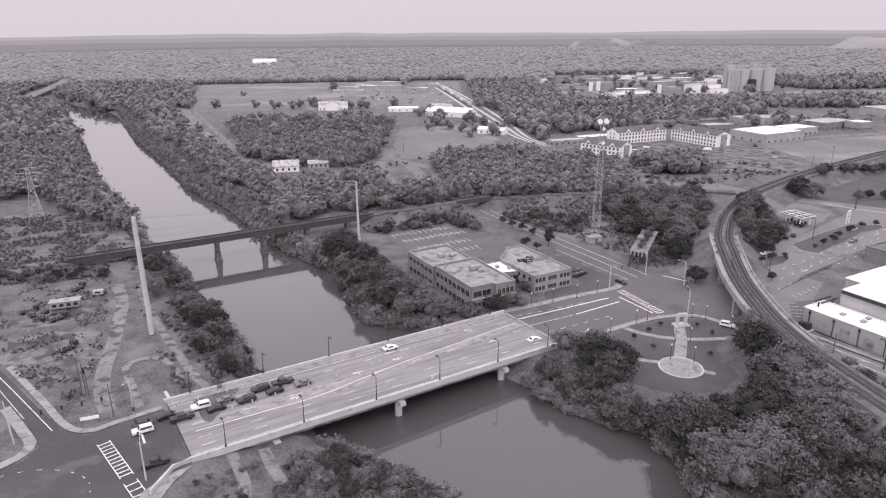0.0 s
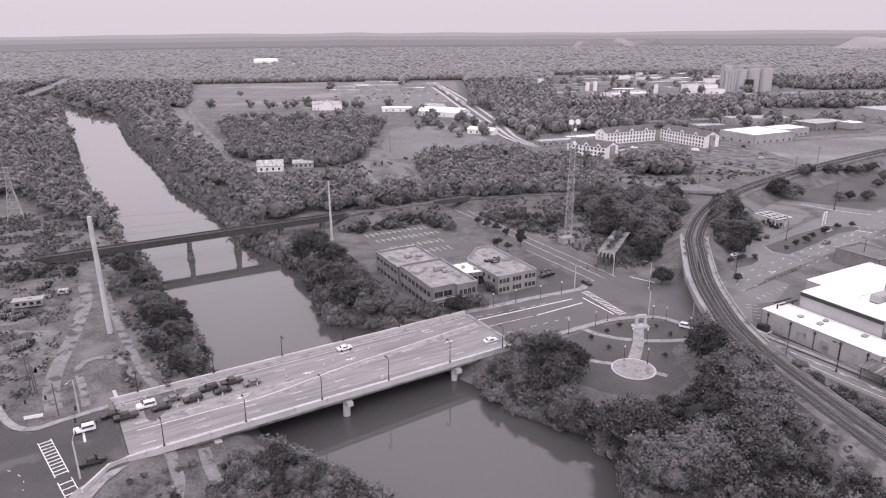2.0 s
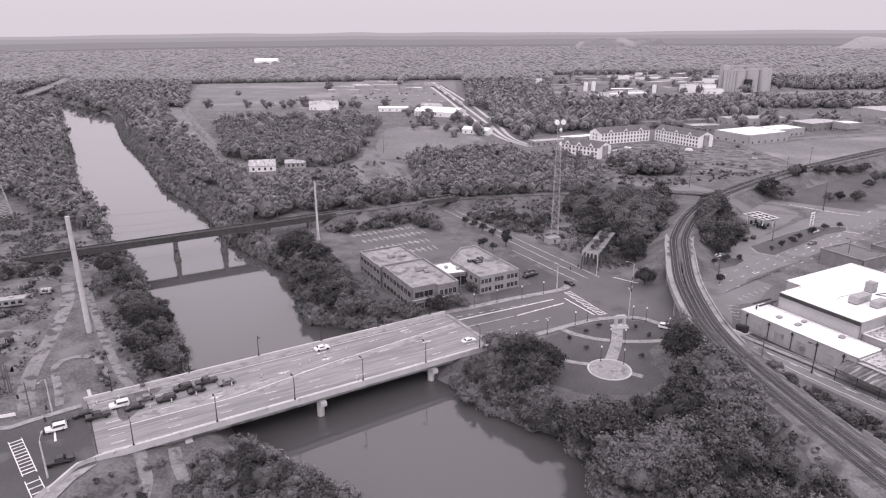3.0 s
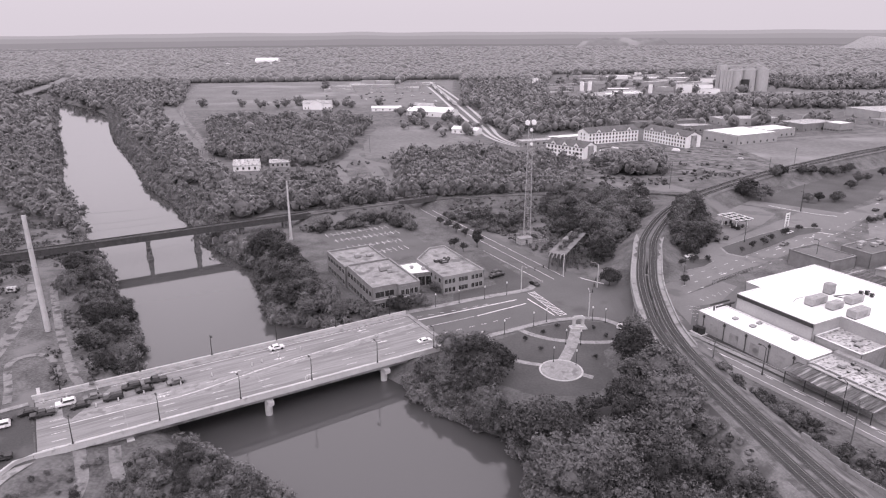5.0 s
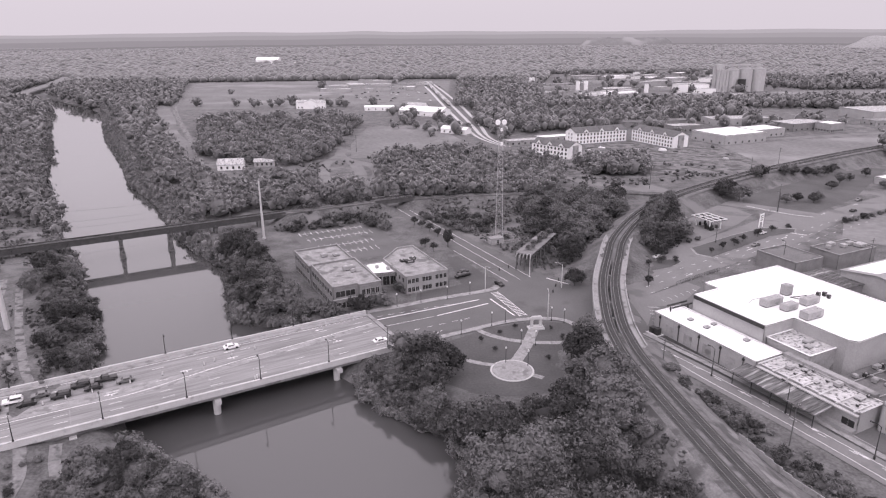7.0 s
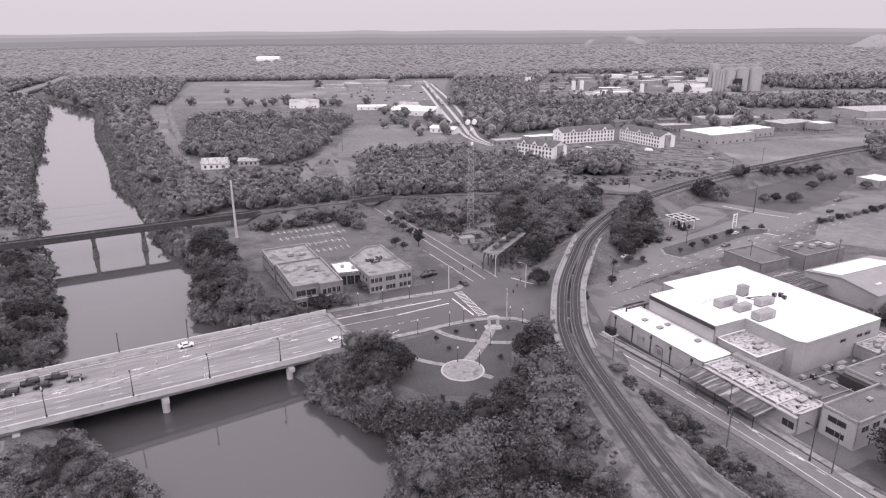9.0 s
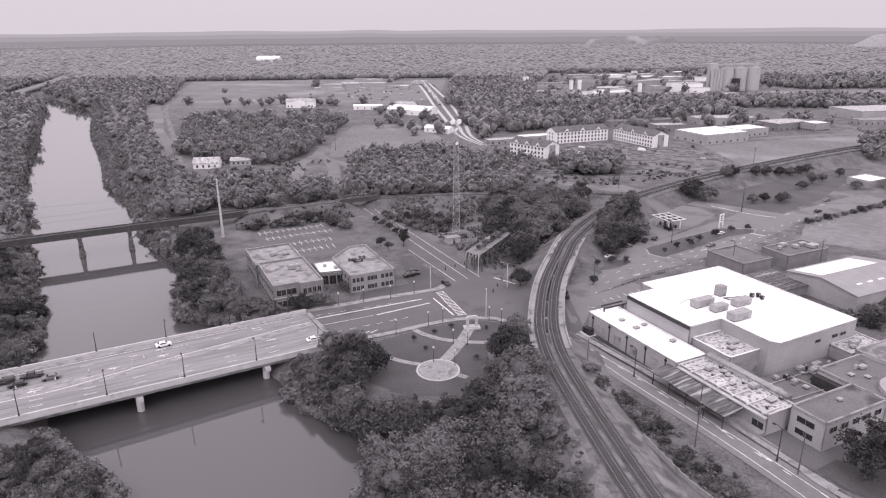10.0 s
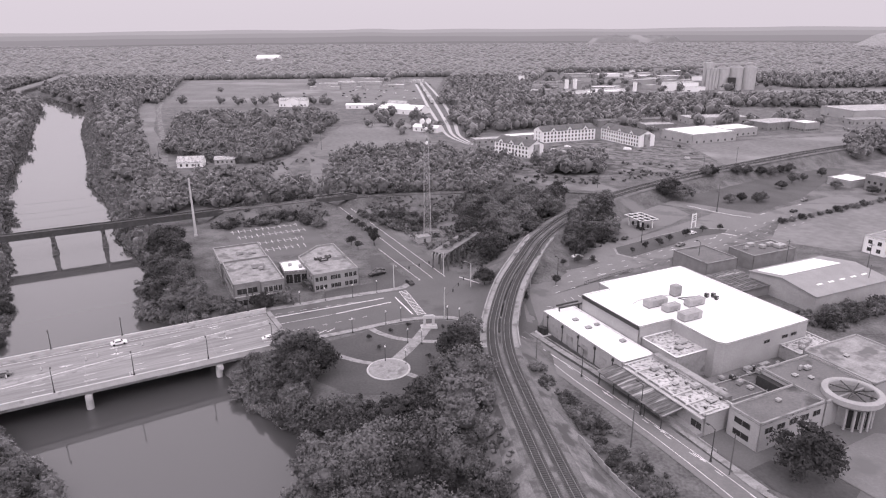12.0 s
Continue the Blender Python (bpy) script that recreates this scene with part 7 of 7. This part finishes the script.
for k in range(14):
    plant("shrub", 233 + 6 * k, 303 + 3.6 * k, random.uniform(1.8, 3.4), label="clipped roadside bush along the boulevard")
rw = random.Random(3)
for k in range(14):
    x, y = rw.uniform(-146, -70), rw.uniform(140, 236)
    if abs((x + 95) * 0.9 + (y - 175) * 0.45) > 6:
        plant("shrub", x, y, rw.uniform(0.5, 1.5), label="low weed clump on the waste ground")


def woodland(name, X, Y, size, label, core, lobes, cards, card, seed, flat=1.0, material="canopy", category="woodland"):
    """Many crowns in one mesh, from a few shapes."""
    r = np.random.default_rng(seed)
    shapes = [crown_shape(r, 1.0, 1.9 * flat, lobes, cards, card, core, 0.0) for _ in range(6)]
    V, F, k = [], [], 0
    Z = ground_height(X, Y)
    for x, y, z in zip(X, Y, Z):
        if z < WATER_Z - 0.6 or (size > 1.2 and under_deck(x, y)):
            continue
        v, f = shapes[r.integers(6)]
        a, s = r.uniform(0, 6.28), size * r.uniform(0.7, 1.3)
        c, d = math.cos(a) * s, math.sin(a) * s
        V.append(np.column_stack([v[:, 0] * c - v[:, 1] * d + x, v[:, 0] * d + v[:, 1] * c + y, v[:, 2] * s * r.uniform(0.85, 1.15) + z - 0.1 * s]))
        F.append(f + k)
        k += len(v)
    ob = new(name, mesh_from(name, np.concatenate(V), np.concatenate(F), M[material], cards == 0))
    return tagged(ob, label, category, kind="stuff")


def many(rings, gap, seed):
    xs, ys = zip(*(scatter(q, gap, seed + i) for i, q in enumerate(rings)))
    return np.concatenate(xs), np.concatenate(ys)


MID_WOODS = [
    [(-80, 308), (-91, 338), (-113, 374), (-148, 418), (-184, 484), (-232, 562), (-210, 570), (-140, 440), (-86, 372), (-52, 334)],
    [(-7, 470), (68, 487), (68, 414), (108, 397), (106, 362), (58, 352), (27, 347), (5, 356)],
        [(-74, 353), (-69, 381), (-31, 401), (-38, 372), (-20, 376), (5, 350), (-32, 338), (-47, 325)],
    [(130, 457), (181, 456), (172, 401), (132, 410)],
    [(-136, 294), (-178, 350), (-226, 418), (-264, 483), (-306, 552), (-520, 550), (-520, 420), (-330, 290), (-240, 372), (-214, 358), (-190, 325), (-152, 300)],
]
X, Y = many(MID_WOODS, 8.0, 30)
PX, PY = many([[(-150, 490), (-125, 470), (-97, 455), (-68, 440), (-50, 478), (-45, 544), (-60, 580), (-178, 580)], [(60, 490), (80, 480), (120, 440), (110, 400), (70, 415)], [(340, 476), (420, 520), (430, 500), (350, 456)], [(-100, 385), (-75, 360), (-60, 372), (-80, 400)]], 10.5, 34)
X, Y = np.concatenate([X, PX]), np.concatenate([Y, PY])
woodland("woodland", X, Y, 5.6, "dense broadleaf woodland along the far river banks", ICO1, 13, 182, 0.15, 50)
FAR_WOODS = [
    [(-236, 560), (-270, 614), (-370, 798), (-425, 875), (-470, 1150), (-325, 800), (-212, 570)],
    [(-306, 552), (-324, 584), (-433, 760), (-475, 850), (-600, 950), (-1000, 1000), (-1000, 550)],
    
    [(86, 561), (66, 652), (60, 800), (60, 1000), (160, 950), (140, 860), (140, 717)],
    [(112, 730), (374, 775), (330, 690), (219, 646), (110, 594), (100, 640)],
]
X, Y = many(FAR_WOODS, 9.0, 60)
PX, PY = many([[(-225, 700), (-81, 705), (-45, 650), (-45, 580), (-182, 580)], [(-40, 800), (40, 700), (60, 600), (20, 560), (-30, 640)], [(150, 640), (420, 700), (420, 640), (300, 600), (180, 590)]], 24.0, 64)
QX, QY = many([[(160, 860), (430, 880), (520, 1000), (560, 1400), (230, 1380)], [(450, 700), (800, 640), (800, 800), (460, 820)]], 46.0, 66)
PX, PY = np.concatenate([PX, QX]), np.concatenate([PY, QY])
X, Y = np.concatenate([X, PX]), np.concatenate([Y, PY])
woodland("woodland", X, Y, 6.4, "broadleaf woodland beyond the fields", ICO1, 3, 66, 0.22, 51)
CLEAR = [[(-450, 1215), (-70, 1255), (-60, 840), (-290, 780)], [(-90, 800), (45, 800), (45, 1270), (-60, 1270)], [(150, 840), (440, 860), (560, 1010), (520, 1180), (180, 1120)], [(440, 860), (900, 800), (900, 1050), (560, 1010)], [(180, 1120), (520, 1180), (600, 1420), (230, 1400)], RIVER, [(-880, 700), (-567, 830), (-560, 969), (-700, 1300), (-740, 1300), (-620, 969), (-640, 880), (-900, 760)]]
sx, sy = scatter([(-720, 850), (760, 760), (1000, 1180), (-940, 1180)], 10.0, 72)
ok = ~np.any([inside(q, sx, sy) for q in CLEAR], axis=0)
woodland("woodland", sx[ok], sy[ok], 7.0, "mixed broadleaf forest round the fields", ICO1, 3, 14, 0.3, 49, 0.9)
sx, sy = scatter([(-940, 1180), (1000, 1180), (1180, 1500), (-1120, 1500)], 9.5, 70)
ok = ~np.any([inside(q, sx, sy) for q in CLEAR], axis=0)
woodland("woodland", sx[ok], sy[ok], 7.5, "distant unbroken broadleaf forest", ICO1, 1, 0, 0.4, 52, 0.75)
sx, sy = scatter([(-1120, 1500), (1180, 1500), (2400, 3300), (-2350, 3300)], 17.0, 71)
woodland("woodland", sx, sy, 13.0, "far forest reaching the horizon", ICO1, 1, 0, 0.4, 53, 0.45)

fx, fy = np.array([-290, -229, -202, -180, -279, -169, -150, -91, -160, -175, -60]), np.array([986, 821, 808, 807, 823, 1054, 812, 816, 830, 822, 830])
woodland("field_trees", fx, fy, 6.0, "scattered dark trees on the playing field", ICO1, 6, 180, 0.16, 54)
dx_, dy_ = many([[(-150, 490), (-125, 470), (-97, 455), (-68, 440), (-50, 478), (-45, 544), (-60, 580), (-178, 580)], [(-225, 700), (-150, 705), (-81, 705), (-45, 650), (-45, 580), (-182, 580)]], 9.5, 90)
gap = np.array([noise.noise((float(x) * 0.02, float(y) * 0.02, 1.0)) for x, y in zip(dx_, dy_)]) > -0.12
woodland("park_trees", dx_[gap], dy_[gap], 5.0, "dark mature park trees with open gaps", ICO1, 6, 180, 0.16, 55)


# ---- bankside bushes and rough scrub ----
def along(line, gap, inland, seed, lo=100, hi=900):
    """Places beside a shore line, a little inland."""
    r = np.random.default_rng(seed)
    p, h = curve_points(line, gap)
    keep = (p[:, 1] > lo) & (p[:, 1] < hi)
    p, h = p[keep], h[keep]
    off = inland * r.uniform(0.3, 1.5, len(p))
    return p[:, 0] - np.sin(h) * off, p[:, 1] + np.cos(h) * off


shore = [along(RIVER_L, 3.4, 4.0, 95, 205), along(RIVER_R, 3.4, -5.0, 96, 240), along(RIVER_R, 4.0, -9.0, 98, 300)]
woodland("bank_bushes", np.concatenate([q[0] for q in shore]), np.concatenate([q[1] for q in shore]), 2.5, "leafy bushes overhanging the river banks", ICO1, 4, 130, 0.17, 56, category="bushes")
near = [along(RIVER_L, 1.9, 2.2, 99, 96, 205), along(RIVER_R, 1.7, -1.6, 94, 96, 215), along(RIVER_R, 1.9, -3.8, 93, 96, 215)]
woodland("bank_bushes", np.concatenate([q[0] for q in near]), np.concatenate([q[1] for q in near]), 2.0, "low leafy growth at the water's edge", ICO1, 4, 160, 0.16, 57, category="bushes")
ROUGH = [
    [(86, 96), (101, 96), (96, 130), (91, 160), (85, 160), (87, 130)],
    [(106, 150), (112, 138), (117, 124), (124, 106), (128, 96), (139, 96), (133, 110), (124, 128), (115, 146), (107, 158)],
    [(52, 262), (66, 240), (90, 244), (98, 250), (112, 272), (130, 310), (120, 345), (60, 340), (28, 325), (30, 312)],
    [(-178, 220), (-150, 226), (-124, 234), (-112, 258), (-130, 285), (-190, 330), (-230, 330), (-240, 260)],
    [(-36, 100), (8, 96), (0, 112), (-24, 130), (-34, 128)],
    [(-84, 172), (-70, 152), (-60, 146), (-56, 150), (-66, 172), (-84, 204), (-96, 208)],
    [(-34, 292), (-40, 304), (5, 330), (26, 346), (80, 360), (130, 364), (120, 345), (60, 342), (28, 322), (8, 312)],
    [(170, 210), (196, 184), (222, 200), (235, 214), (212, 204), (186, 200)],
]
sx, sy = many(ROUGH, 2.3, 120)
keep = np.array([noise.noise((float(x) * 0.09, float(y) * 0.09, 5.0)) for x, y in zip(sx, sy)]) > -0.15
for line, half in (([p[:2] for p in TRACK], 6.2), ([p[:2] for p in EAST], 3.4), ([(-119.3, 224), (-103, 190), (-92.9, 160), (-80.5, 137.5)], 3.4), ([(-106.7, 215.3), (-85.8, 183), (-61, 149.5)], 2.0), ([(19, 339), (34, 307), (58, 266), (76, 234)], 11.0), ([(105, 181), (119.5, 156.5), (141.7, 117), (150, 100)], 5.5), ([(-48, 126), (-43, 116), (-40, 106)], 2.2)):
    keep &= line_gap(line, sx, sy)[0] > half
woodland("scrub", sx[keep], sy[keep], 0.95, "rough low scrub and tall weeds on open ground", ICO1, 2, 20, 0.34, 58, 0.7, "scrub", "scrub")
sx, sy = many([[(-150, 226), (-128, 232), (-112, 216), (-104, 190), (-96, 166), (-90, 142), (-110, 152), (-150, 195)], [(-100, 200), (-70, 158), (-66, 152), (-62, 158), (-84, 196)]], 1.5, 130)
keep = np.array([noise.noise((float(x) * 0.11, float(y) * 0.11, 2.0)) for x, y in zip(sx, sy)]) > 0.02
for line, half in (([(-119.3, 224), (-103, 190), (-92.9, 160), (-80.5, 137.5)], 3.0), ([(-106.7, 215.3), (-85.8, 183), (-61, 149.5)], 1.8)):
    keep &= line_gap(line, sx, sy)[0] > half
woodland("scrub", sx[keep], sy[keep], 0.5, "tufted weeds over the waste ground", ICO1, 2, 14, 0.4, 61, 0.6, "scrub", "scrub")
sx, sy = many([[(60, 330), (240, 420), (250, 440), (200, 450), (80, 430)], [(-300, 180), (-180, 225), (-240, 330), (-330, 290)], [(-100, 380), (-40, 420), (0, 480), (-60, 480), (-120, 440)]], 5.5, 140)
keep = np.array([noise.noise((float(x) * 0.05, float(y) * 0.05, 9.0)) for x, y in zip(sx, sy)]) > 0.05
woodland("scrub", sx[keep], sy[keep], 1.5, "sparse rough scrub on the open fields", ICO1, 2, 16, 0.34, 59, 0.6, "scrub", "scrub")

slope = [along(RIVER_R, 2.4, -k, 150 + i, 200, 700) for i, k in enumerate((0.9, 2.0, 4.2, 6.4))] + [along(RIVER_L, 2.4, k, 160 + i, 200, 600) for i, k in enumerate((2.0, 4.2))]
woodland("bank_growth", np.concatenate([q[0] for q in slope]), np.concatenate([q[1] for q in slope]), 1.5, "low dense growth covering the river banks", ICO1, 2, 50, 0.25, 60, category="bushes")
